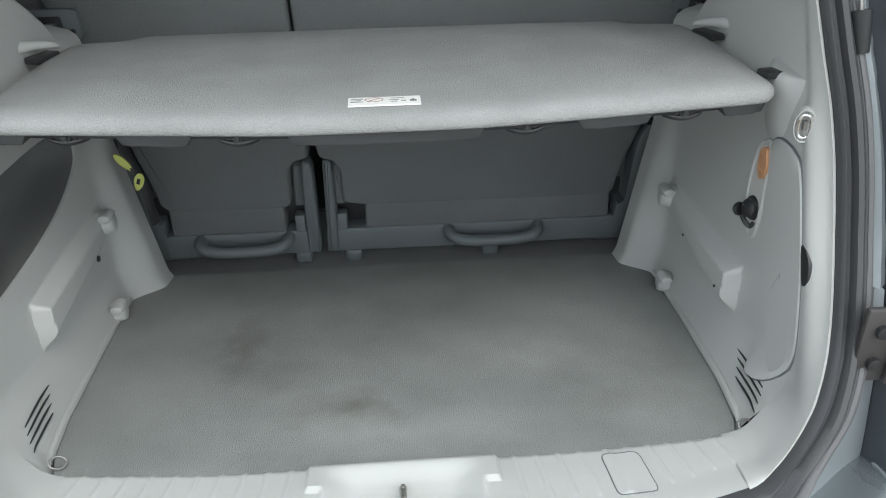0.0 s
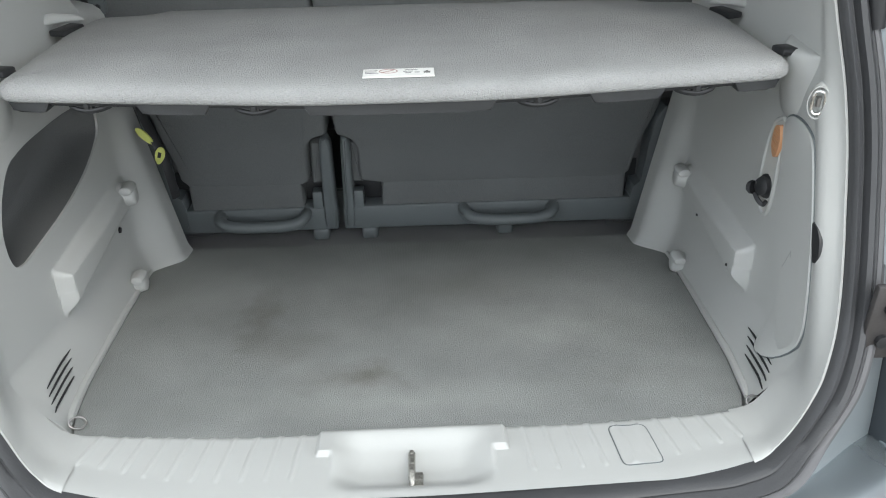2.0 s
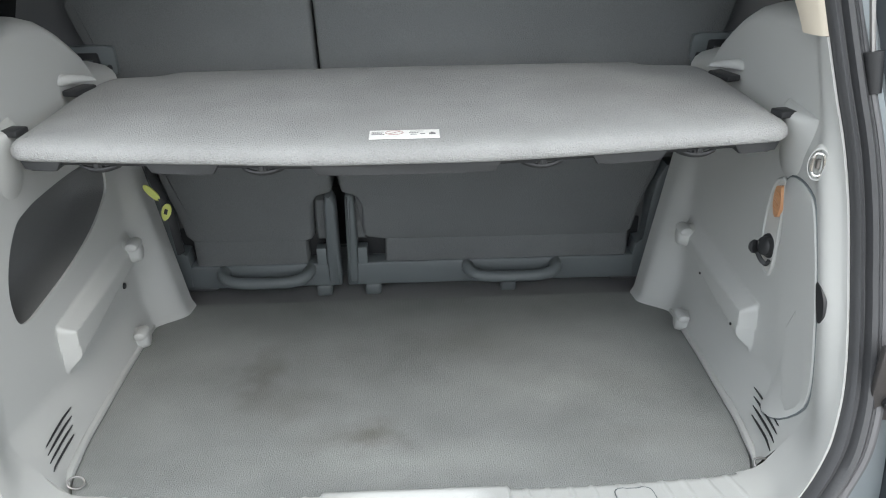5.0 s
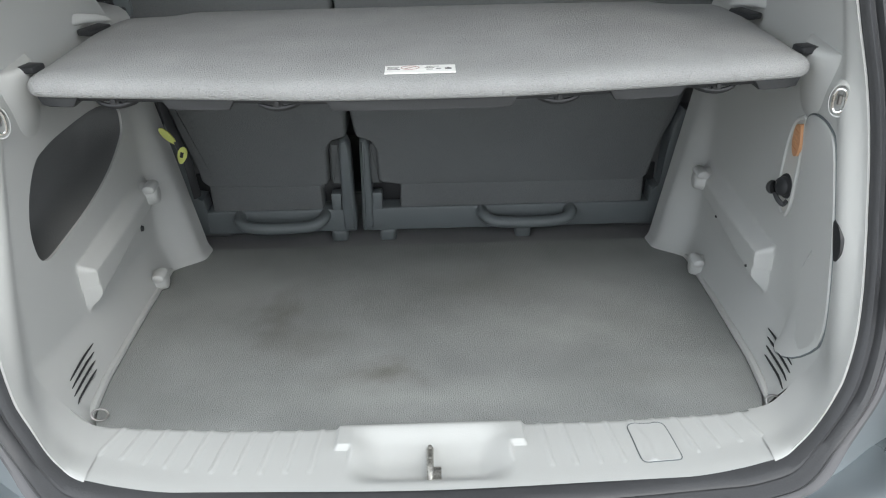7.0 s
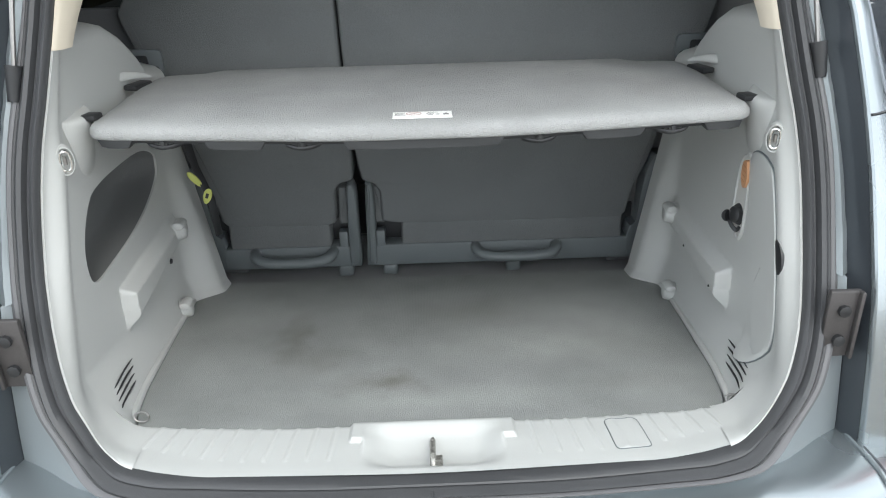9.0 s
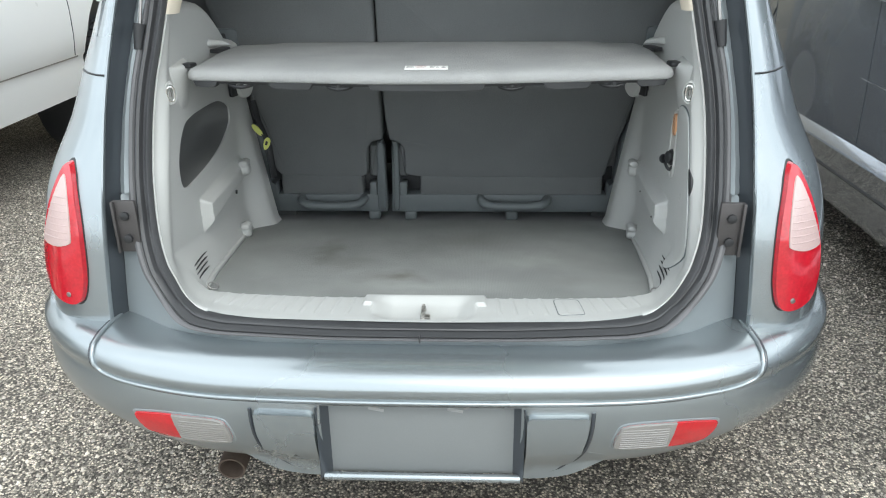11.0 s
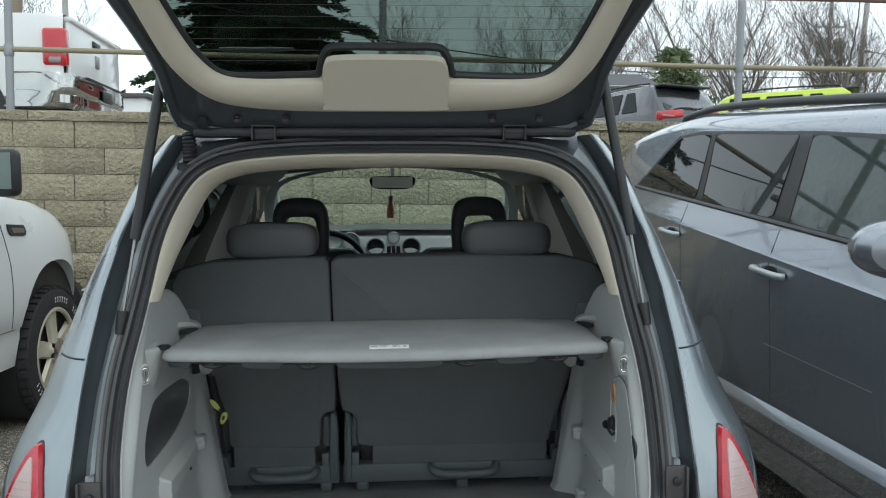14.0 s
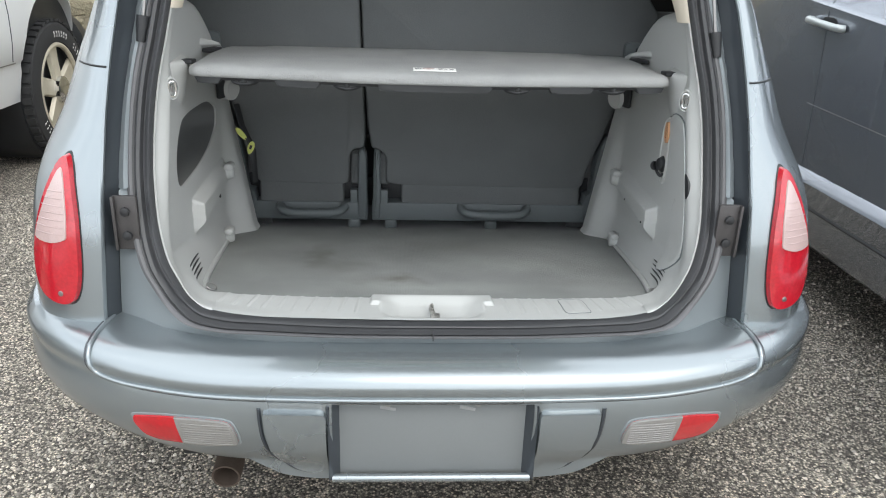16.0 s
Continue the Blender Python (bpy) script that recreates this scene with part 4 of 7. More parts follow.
def wall_x(y, z):
    """Half width of the bay's side trim."""
    h = z - floor_z(y)
    fx = FLOOR_X(y)
    fo = soft(0.58, 0.66, y)
    x = fx + (0.530 - fx) * (soft(-0.01, 0.085, h) * (1 - fo) + fo * min(1, max(0, h / 0.36)))
    x -= (0.047 + 0.005 * (1 - soft(0.0, 0.02, h))) * min(1, max(0, 1 - (z - 0.60) / 0.38)) * soft(0.60, 0.672, y)          # moulded foot beside the seat
    x -= RIB * (1 - 0.30 * soft(0.30, 0.58, y)) * soft(0.284, 0.290, y) * (1 - soft(0.592, 0.606, y)) * rib_profile(y, z)
    x += 0.006 * soft(1.06, 1.12, z)
    return x


def trim_front(z):
    """Where the bay's side trim begins, behind the opening's rounded edge."""
    return rear_y(z) + 0.075


CUBBY = [(.259, .991), (.227, .964), (.205, .93), (.198, .90), (.203, .873), (.225, .862), (.267, .862), (.38, .870), (.477, .888), (.549, .917), (.568, .941), (.560, .970), (.482, .996), (.349, 1.002), (.290, .999)]
CUBBY = [(p.x, p.y) for p in spline([(y, z, 0) for y, z in CUBBY], 4, True)]
for side in (1, -1):
    rows = []
    for u in [0.40 * k / 80 for k in range(80)] + span(0.40, 1, 66):
        row = []
        for v in span(0, 1, 190):
            y0 = 0.08 + u * 0.635
            top = TRIM_TOP(y0)
            z = floor_z(y0) - 0.02 + v * (top - floor_z(y0) + 0.02)
            y = trim_front(z) + u * (0.715 - trim_front(z))
            row.append((side * wall_x(y, z), y, z))
        xt, yt, zt = row[-1]
        row += [(xt + side * 0.005, yt, zt + 0.010), (xt + side * 0.018, yt + 0.004, zt + 0.018), (xt + side * 0.05, yt + 0.012, zt + 0.024), (xt + side * 0.15, yt + 0.02, zt + 0.030)]
        rows.append(row)
    trim = part("cargo_side_trim", loft(rows, False), TRIM, car, "pale grey moulded plastic side panel")
    if side < 0:
        solid(trim, 0.004, -1)
        cut(trim, prism(CUBBY, lambda y, z, d: (d, y, z), -0.66, -0.46))
        for p in trim.data.polygons:
            p.use_smooth = True
        trim.data.set_sharp_from_angle(angle=radians(38))
        deep = lambda y, z, d: (-0.531 - 0.090 * d, 0.383 + (y - 0.383) * (1.01 + 0.10 * d), 0.93 + (z - 0.93) * (1.01 + 0.06 * d) - 0.012 * d)
        bowl = ((0.0, 1.0), (0.12, 1.0), (0.35, 0.99), (0.58, 0.955), (0.78, 0.88), (0.92, 0.74), (0.985, 0.52), (1.0, 0.25))
        bm = loft([[deep(0.383 + (y - 0.383) * k, 0.925 + (z - 0.925) * k, d) for y, z in CUBBY] for d, k in bowl], True)
        bm.faces.new(list(bm.verts)[-len(CUBBY):])
        part("storage_pocket", bm, LINER, car, "grey felt-lined storage pocket", smooth=80, recalc=False)

# height of the sill plate, with its ribs and latch pocket
RIBS_L = [-0.144 - 0.0296 * k for k in range(10)]
RIBS_R = [0.145, 0.174, 0.203, 0.232, 0.268, 0.296, 0.325, 0.353, 0.384, 0.413]
SILL_IN = lambda x: 0.0555 + (0.0125 if x < 0 else 0.008) * soft(0.20, 0.434, abs(x))
SILL_OUT = lambda x: -0.0625 + 0.007 * soft(0.0, 0.30, abs(x)) + 0.024 * soft(0.30, 0.47, abs(x))


def sill_z(x, y):
    t = (SILL_IN(x) - y) / (SILL_IN(x) - SILL_OUT(x))
    z = 0.6850 + 0.0035 * soft(0.0, 0.5, t) + 0.0015 * soft(0.5, 1.0, t) + 0.004 * soft(0.38, 0.434, abs(x)) - 0.003 * (1 - soft(-0.05, 0.06, t))
    z += (0.0015 + 0.0035 * soft(0.20, 0.434, abs(x))) * soft(0.45, 1.0, t)
    w = 1 - soft(0.058, 0.1085, abs(x))
    z += 0.0075 * soft(-0.12, 0.02, t) * (1 - soft(0.119, 0.126, abs(x))) * (1 - soft(0.34, 0.38, t) * soft(0.100, 0.108, abs(x))) * (1 - w * soft(0.02, 0.25, t)) * (1 - soft(0.3, 0.7, t))
    z -= 0.0200 * w * soft(0.0, 0.50, t) * (1 - soft(0.62, 0.92, t))
    if 0.14 < abs(x) < 0.43:
        for k in (RIBS_L if x < 0 else RIBS_R):
            z += 0.0017 * max(0.0, 1 - abs(x - k - 0.016 * (k / 0.41) * min(1, t / 0.7)) / 0.0042) ** 0.5 * soft(-0.3, 0.0, t) * (1 - soft(0.70, 0.73, t + 0.18 * soft(0.25, 0.43, abs(x))))
    return z


# rounded edge of the opening, from the seal to the side trim and round the sill's corners
def edge_target(x, z):
    """Where the opening's inner edge, met at (x, z), runs to inside the bay."""
    sx = math.copysign(1, x)
    if z > 0.730:
        return Vector((sx * wall_x(trim_front(z) + 0.004, z), trim_front(z) + 0.004, z))
    t = soft(0.692, 0.730, z)
    top = Vector((sx * wall_x(trim_front(0.730) + 0.004, 0.730), trim_front(0.730) + 0.004, 0.730))
    low = Vector((sx * min(abs(x), 0.445), 0.067, 0.6885))
    return low.lerp(top, t)


for side in (1, -1):
    keep = [i for i in range(NLOOP) if side * LOOP[i][0] > 0.416 and LOOP[i][1] < 1.24]
    keep.sort(key=lambda i: (LOOP[i][1], side * LOOP[i][0]))
    keep = [i for i in keep if LOOP[i][1] < 1.0 or side * LOOP[i][0] > 0.5]
    a, b = ring(-0.0380, 0.003), ring(-0.0420, 0.0015)
    steps = span(0, 1, 11)
    rows = [[] for _ in range(len(steps) + 1)]
    for i in keep:
        p1 = Vector(b[i])
        rows[0].append(Vector(a[i]))
        q = edge_target(p1.x, p1.z)
        k = soft(0.700, 0.800, p1.z)
        for row, t in zip(rows[1:], steps):
            low_pt = p1.lerp(q, t) + Vector((0, 0, 0.007 * t * (1 - t)))
            y = p1.y + (trim_front(p1.z) + 0.022 - p1.y) * t
            w = wall_x(max(y, trim_front(p1.z)), p1.z) - 0.0007
            e = soft(0.0, 0.85, t)
            high_pt = Vector((side * (abs(p1.x) * (1 - e) + w * e - 0.006 * math.sin(math.pi * t) ** 2), y, p1.z))
            f = (1 - soft(0.425, 0.500, abs(low_pt.x))) * soft(0.0, 0.5, t)
            low_pt.z += f * (sill_z(0.4339, low_pt.y) - low_pt.z)
            row.append(low_pt.lerp(high_pt, k))
    part("pillar_trim", loft(rows, False), TRIM, car, smooth=60)

# added dark panels close the gaps beside the seats against leaking light
for side in (1, -1):
    part("seat_gap_filler", box((side * 0.60, 0.845, 0.88), (0.30, 0.02, 0.66), 0.004), VINYL, car)

# carpet
edge = [(FLOOR_X(y) - 0.002, y) for y in span(0.056, 0.718, 30)]
outline = [(-x, y) for x, y in edge] + [(x, y) for x, y in edge[::-1]]


def carpet_stains():
    m = CARPET
    n, l = m.node_tree.nodes, m.node_tree.links
    b = n["Principled BSDF"]
    src = b.inputs["Base Color"].links[0].from_socket
    co = n.new("ShaderNodeTexCoord")
    for (x, y, rx, ry, amount) in ((-0.060, 0.20, 0.060, 0.045, 0.42), (-0.10, 0.185, 0.12, 0.05, 0.22), (-0.26, 0.40, 0.045, 0.14, 0.34), (-0.21, 0.29, 0.10, 0.09, 0.20), (0.25, 0.33, 0.26, 0.10, -0.26), (-0.03, 0.13, 0.38, 0.06, -0.20), (0.10, 0.50, 0.16, 0.10, 0.16), (0.33, 0.17, 0.12, 0.05, 0.12)):
        mp, gr, mx, no, ad, mu = (n.new("ShaderNode" + k) for k in ("Mapping", "TexGradient", "Mix", "TexNoise", "VectorMath", "Math"))
        mp.vector_type = "TEXTURE"
        mp.inputs["Location"].default_value, mp.inputs["Scale"].default_value = (x, y, floor_z(y)), (rx, ry, 1)
        no.inputs["Scale"].default_value, no.inputs["Detail"].default_value = 16, 4
        sub = n.new("ShaderNodeVectorMath")
        sub.operation, sub.inputs[1].default_value = "SUBTRACT", (0.5, 0.5, 0.5)
        sc = n.new("ShaderNodeVectorMath")
        sc.operation, sc.inputs["Scale"].default_value = "SCALE", 0.09
        l.new(co.outputs["Object"], no.inputs["Vector"])
        l.new(no.outputs["Color"], sub.inputs[0])
        l.new(sub.outputs[0], sc.inputs[0])
        ad.operation = "ADD"
        l.new(co.outputs["Object"], ad.inputs[0])
        l.new(sc.outputs[0], ad.inputs[1])
        l.new(ad.outputs[0], mp.inputs["Vector"])
        gr.gradient_type = "SPHERICAL"
        l.new(mp.outputs[0], gr.inputs["Vector"])
        mu.operation, mu.inputs[1].default_value, mu.use_clamp = "MULTIPLY", abs(amount) * 1.5, True
        l.new(gr.outputs["Fac"], mu.inputs[0])
        mx.data_type, mx.blend_type = "RGBA", "MULTIPLY"
        l.new(mu.outputs[0], mx.inputs[0])
        l.new(src, mx.inputs[6])
        mx.inputs[7].default_value = (0.50, 0.46, 0.40, 1) if amount > 0 else (1.6, 1.6, 1.55, 1)
        src = mx.outputs[2]
    l.new(src, b.inputs["Base Color"])


carpet_stains()
bm = bmesh.new()
lo, hi = [bm.verts.new((x, y, floor_z(y) - 0.012)) for x, y in outline], [bm.verts.new((x, y, floor_z(y))) for x, y in outline]
for i in range(len(outline)):
    j = (i + 1) % len(outline)
    bm.faces.new((lo[i], lo[j], hi[j], hi[i]))
n2 = len(edge)
for i in range(n2 - 1):
    bm.faces.new((hi[i], hi[i + 1], hi[2 * n2 - 2 - i], hi[2 * n2 - 1 - i]))
mat_ob = part("cargo_carpet", bm, CARPET, None)
tagged(mat_ob, "grey ribbed cargo carpet with dark stains", "carpet")
part("cargo_floor", sheet(lambda x, y: (x, y, floor_z(y) - 0.016), span(-0.56, 0.56, 12), span(0.09, 1.15, 14)), FLOOR_DARK, car)

def sill_pt(x, v):
    x *= 0.434
    y = SILL_IN(x) - v * (SILL_IN(x) - SILL_OUT(x))
    return (x, y, sill_z(x, y))


xs_ = sorted(set(span(-1, 1, 160)) | {(k + d) / 0.434 for k in RIBS_L + RIBS_R for d in span(-0.020, 0.020, 20)} | {s_ * (0.098 + 0.002 * k) / 0.434 for k in range(16) for s_ in (1, -1)})
bm = sheet(sill_pt, xs_, span(0, 1, 40))
loft([[sill_pt(x, 0.0) for x in xs_], [(p[0], p[1] + 0.0035, p[2] - 0.003) for p in (sill_pt(x, 0.0) for x in xs_)], [(p[0], p[1] + 0.0045, p[2] - 0.020) for p in (sill_pt(x, 0.0) for x in xs_)]], False, False, bm)
bmesh.ops.remove_doubles(bm, verts=bm.verts, dist=1e-6)
part("sill_plate", bm, TRIM, car, "pale grey plastic sill plate")
cov = rounded([(0.259, 0.046), (0.308, 0.047), (0.314, -0.024), (0.263, -0.027)], 0.14, 4)
on_sill = lambda x, y, d: (x, y, sill_z(x, y) + d)
part("sill_cover", conform(cov, on_sill, -0.002, 0.0012, 0.0006), TRIM, car)
part("cover_gap", tube([on_sill(0.286 + (x - 0.286) * 1.02, 0.011 + (y - 0.011) * 1.02, 0.0004) for x, y in cov], 0.0008, 5, True), SEAT_PLASTIC, car)
GREASY = material("greasy_dark_steel", (0.10, 0.095, 0.085), 0.35, 0.8, 0.75, 190, 420, 0.0006, tint=(0.42, 0.41, 0.38))
latch = part("latch_striker", tube([(-0.001, 0.018, 0.664), (-0.001, 0.018, 0.680), (-0.001, 0.013, 0.685), (-0.001, -0.006, 0.6855), (-0.001, -0.026, 0.6850), (-0.001, -0.032, 0.680), (-0.001, -0.033, 0.664)], 0.0046, 10), GREASY, car, "dark greasy steel latch loop")
part("latch_plate", box((0.0075, -0.025, 0.680), (0.011, 0.013, 0.012), 0.0015), GREASY, latch)
for y in (0.012, -0.006, -0.018):
    part("latch_rivet", lathe([(0.0032, 0), (0.0028, 0.0014), (0.001, 0.002)], (-0.001, y, 0.6893), (0, 0, 1), 10), GREASY, latch)

# tie-down rings
def tie_ring(c, tilt, r=0.0108):
    b = tube([Vector(c) + pose(0, 0, 0, *tilt).to_3x3() @ Vector((r * math.cos(w), 0.75 * r * math.sin(w), 0)) for w in span(0, 2 * math.pi, 25)[:-1]], 0.0016, 8, True)
    return b


part("tie_down_ring", tie_ring((-0.452, 0.093, 0.689), (35, 20, 30)), STEEL, car)
part("tie_down_ring", tie_ring((0.468, 0.078, 0.690), (60, -10, -50)), STEEL, car)
for side in (1, -1):
    p0, ax, hz = Vector((side * 0.5235, 0.196, 1.073)), Vector((-side * 0.55, -0.835, 0)), Vector((side * 0.835, -0.55, 0))
    esc = part("tie_down_cup", loft([[p0 + ax * d + hz * (0.0125 * k * math.cos(w)) + Vector((0, 0, 0.0215 * k * math.sin(w))) for w in span(0, 2 * math.pi, 33)[:-1]] for d, k in ((-0.014, 1.12), (-0.001, 1.06), (0.0015, 1.0), (0.0012, 0.92), (-0.004, 0.86), (-0.007, 0.78))], True, True), TRIM, car, smooth=60)
    part("tie_down_ring", tube([p0 + ax * 0.001 + hz * (0.0072 * math.copysign(abs(math.cos(w)) ** 0.7, math.cos(w))) + Vector((0, 0, 0.0150 * math.copysign(abs(math.sin(w)) ** 0.8, math.sin(w)))) for w in span(0, 2 * math.pi, 29)[:-1]], 0.0023, 8, True), CHROME, esc, "chrome ring")
    part("ring_staple", tube([p0 + ax * -0.004 + Vector((0, 0, dz)) for dz in (-0.006, 0.0, 0.006)], 0.0034, 8), STEEL, esc)

# air vents low in the side trims
for side in (1, -1):
    for k in range(4):
        dy, dz = (0.008, -0.002) if side < 0 else (-0.008, 0.002)
        ya, yb, za, zb = 0.130 - 0.0115 * k + dy, 0.230 - 0.0145 * k + dy, 0.7155 - 0.0045 * k + dz, 0.7065 - 0.0055 * k + dz
        on = lambda q, d: (side * (wall_x(ya + (yb - ya) * q, za + (zb - za) * q) - d), ya + (yb - ya) * q, za + (zb - za) * q + 0.001 * math.sin(math.pi * q))
        part("vent_slot", tube([on(q, 0.0012) for q in span(0, 1, 9)], [0.0007, 0.0013, 0.0016, 0.0017, 0.0017, 0.0017, 0.0016, 0.0013, 0.0007], 6), BLACK, car)
        part("vent_lip", tube([tuple(Vector(on(q, 0.0008)) - Vector((0, 0, 0.0032))) for q in span(0.04, 0.96, 7)], 0.0016, 6), TRIM, car)
    part("floor_lip", tube([(side * (FLOOR_X(y) + 0.003), y, floor_z(y) + 0.004) for y in span(0.10, 0.62, 20)], [0.003] + [0.0065] * 18 + [0.003], 8), TRIM, car)

# moulded bosses and hooks
for side in (1, -1):
    for y, z, r in ((0.572, 0.800, 0.019), (0.527, 0.640, 0.018)):
        x = wall_x(y, z) if z > 0.7 else 0.512
        b = lathe([(r * 1.25, -0.012), (r * 1.06, 0.002), (r, 0.010), (r * 0.9, 0.0145), (r * 0.6, 0.0165), (0.001, 0.017)], (side * x, y, z), (-side, 0.12, 0.05), 24)
        bs = part("boss", b, TRIM, car, smooth=60)
        part("boss_peg", loft([[(side * (x - 0.006 + 0.012 * math.cos(w) * k - 0.002), y - d, z + 0.018 + 0.0085 * math.sin(w) * k) for w in span(0, 2 * math.pi, 15)[:-1]] for d, k in ((-0.004, 0.9), (0.0, 1.0), (0.022, 1.0), (0.027, 0.85), (0.029, 0.5))], True, True), TRIM, bs)
    for y, z in ((0.545, 0.742),) if side < 0 else ((0.472, 0.772), (0.312, 0.766)):
        part("trim_screw", lathe([(0.006, 0), (0.005, 0.003), (0.001, 0.004)] if side < 0 else [(0.0025, 0), (0.002, 0.002), (0.001, 0.0022)], (side * wall_x(y, z), y, z), (-side, 0, 0), 12), BLACK, car)
for side in (1, -1):  # rounded shelf rests, and the belt guide below the shelf
    part("shelf_rest", loft([[(side * (0.5375 - 0.027 * k * math.sin(math.pi * q) ** 0.8), 0.236 + 0.092 * q, z + 0.006 * q) for q in span(0, 1, 21)] for z, k in ((1.006, -0.06), (1.012, 0.10), (1.022, 0.28), (1.045, 0.54), (1.07, 0.76), (1.095, 0.95), (1.108, 1.0), (1.114, 0.95), (1.1175, 0.78), (1.119, 0.4), (1.1192, -0.2))], False), TRIM, car, smooth=75)
    part("belt_guide", lathe([(0.028, 0.0), (0.028, 0.02), (0.022, 0.026), (0.004, 0.027)], (side * 0.512, 0.62, 1.005), (-side, -0.6, 0), 20), TRIM, car)
    part("belt_slot", box((side * 0.517, 0.585, 1.01), (0.012, 0.03, 0.05), 0.005, turn=pose(0, 0, 0, 0, 0, side * 20)), BLACK, car)
    part("shelf_peg", loft([[(side * (cx + r * 0.9 * math.cos(w)), y, cz + r * (math.sin(w) if math.sin(w) > 0 else 0.55 * math.sin(w))) for w in span(0, 2 * math.pi, 19)[:-1]] for y, cx, cz, r in ((0.482, 0.549, 1.128, 0.011), (0.500, 0.540, 1.128, 0.0125), (0.516, 0.530, 1.127, 0.0105), (0.532, 0.518, 1.124, 0.0085), (0.545, 0.508, 1.121, 0.0065), (0.550, 0.504, 1.119, 0.003))], True, True), TRIM, car, smooth=60)

# access door, lamp and socket in the right trim
DOOR = [(.259, 1.032), (.235, 1.035), (.209, 1.030), (.187, 1.014), (.155, .948), (.131, .885), (.109, .811), (.107, .770), (.124, .731), (.150, .712), (.176, .707), (.189, .719), (.197, .744), (.219, .82), (.243, .915), (.266, .989), (.271, 1.020)]
DOOR = [(p.x, p.y) for p in spline([(y, z, 0) for y, z in DOOR], 3, True)]
on_right = lambda y, z, d: (wall_x(y, z) - d, y, z)
part("access_door", conform(DOOR, on_right, -0.003, 0.0048), TRIM, car)
part("door_gap", tube([on_right(0.18 + (y - 0.18) * 1.012, 0.87 + (z - 0.87) * 1.006, 0.0012) for y, z in DOOR], 0.0016, 6, True), SEAT_PLASTIC, car)
part("finger_notch", conform(rounded([(0.149, 0.932), (0.134, 0.930), (0.120, 0.917), (0.114, 0.897), (0.118, 0.884), (0.126, 0.882)], 0.3, 3), on_right, -0.003, 0.0042, 0.0005), BLACK, car)
on_right = lambda y, z, d: (wall_x(y - 0.012, z) - d, y - 0.012, z)
BEZEL = [(p.x, p.y) for p in spline([(.300, 1.018, 0), (.284, 1.016, 0), (.280, .96, 0), (.279, .90, 0), (.288, .874, 0), (.306, .876, 0), (.322, .90, 0), (.325, .95, 0), (.318, 1.0, 0)], 4, True)]
part("lamp_recess", conform(BEZEL, on_right, -0.004, 0.0022, 0.001), material("pale_recess_plastic", (0.52, 0.515, 0.49), 0.4, 0, 0.05, 8, 900), car)
part("recess_rim", tube([on_right(y, z, 0.0015) for y, z in BEZEL], 0.0034, 8, True), TRIM, car)
lamp_in = part("cargo_lamp", conform([(p.x, p.y) for p in spline([(.300, 1.006, 0), (.288, 1.012, 0), (.281, 1.0, 0), (.278, .985, 0), (.281, .970, 0), (.291, .966, 0), (.301, .982, 0)], 4, True)], on_right, 0.002, 0.0085, 0.004), AMBER, car, "amber plastic cargo lamp")
for k in range(4):
    part("lens_rib", tube([on_right(0.284, 0.976 + 0.008 * k, 0.0088), on_right(0.297, 0.979 + 0.008 * k, 0.0088)], 0.0009, 5), AMBER, lamp_in)
sx = wall_x(.295, .91)
sock = part("power_socket", lathe([(0.018, -0.002), (0.0185, 0.003), (0.0165, 0.006), (0.0145, 0.007), (0.0135, 0.013), (0.010, 0.0155), (0.003, 0.016)], (sx, .288, .914), (-1, -0.25, 0.1), 24), BLACK, car, "black capped power socket")
part("socket_cap", lathe([(0.010, 0.0), (0.0105, 0.004), (0.008, 0.008), (0.002, 0.009)], (sx - 0.015, .300, .907), (-0.5, 0.8, -0.2), 18), BLACK, sock)
part("cap_strap", tube(spline([(sx - 0.014, .296, .900), (sx - 0.012, .286, .893), (sx - 0.007, .278, .889), (sx - 0.004, .276, .896)], 4), 0.0036, 8, flat=0.5), BLACK, sock)
part("cap_mark", box((sx - 0.0165, .2925, .916), (0.001, 0.003, 0.008), 0.0), STEEL, sock)
for dy in (0.0, 0.018):
    part("warning_mark", tube([on_right(0.185 + dy, 0.835, 0.0044), on_right(0.172 + dy, 0.868, 0.0044), on_right(0.160 + dy, 0.835, 0.0044)], 0.0008, 5), SHELF_CLOTH, car)

# ---- parcel shelf ----
shelf = thing("parcel_shelf", (0, 0.45, 1.09), "light grey felt-covered parcel shelf across the cargo bay", "shelf")
half = [(0, .174), (.12, .176), (.24, .190), (.36, .206), (.44, .217), (.478, .224), (.494, .234), (.503, .252), (.505, .30), (.509, .38), (.512, .46), (.511, .53), (.505, .575), (.492, .595), (.465, .603), (.425, .609), (.408, .622), (.392, .634), (.36, .638), (.2, .641), (0, .642)]
right = [(p.x, p.y) for p in spline([(x, y, 0) for x, y in half], 4)]
SHELF = right + [(-x, y) for x, y in right[-2:0:-1]]
SHELF_N = []
for i in range(len(SHELF)):
    (ax, ay), (bx, by) = SHELF[i - 1], SHELF[(i + 1) % len(SHELF)]
    d = math.hypot(bx - ax, by - ay)
    SHELF_N.append(((by - ay) / d, -(bx - ax) / d))
shelf_top = lambda y: 1.1215 - 0.012 * (y - 0.17)


def shelf_ring(inset, dz):
    return [(x - inset * nx, y - inset * ny, shelf_top(y - inset * ny) + dz) for (x, y), (nx, ny) in zip(SHELF, SHELF_N)]


LIP = [(0.0030, -0.0265), (0.0006, -0.0240), (0.0, -0.0190), (0.0010, -0.0135), (0.0045, -0.0085), (0.0105, -0.0050), (0.020, -0.0024), (0.034, -0.0008), (0.055, 0.0)]
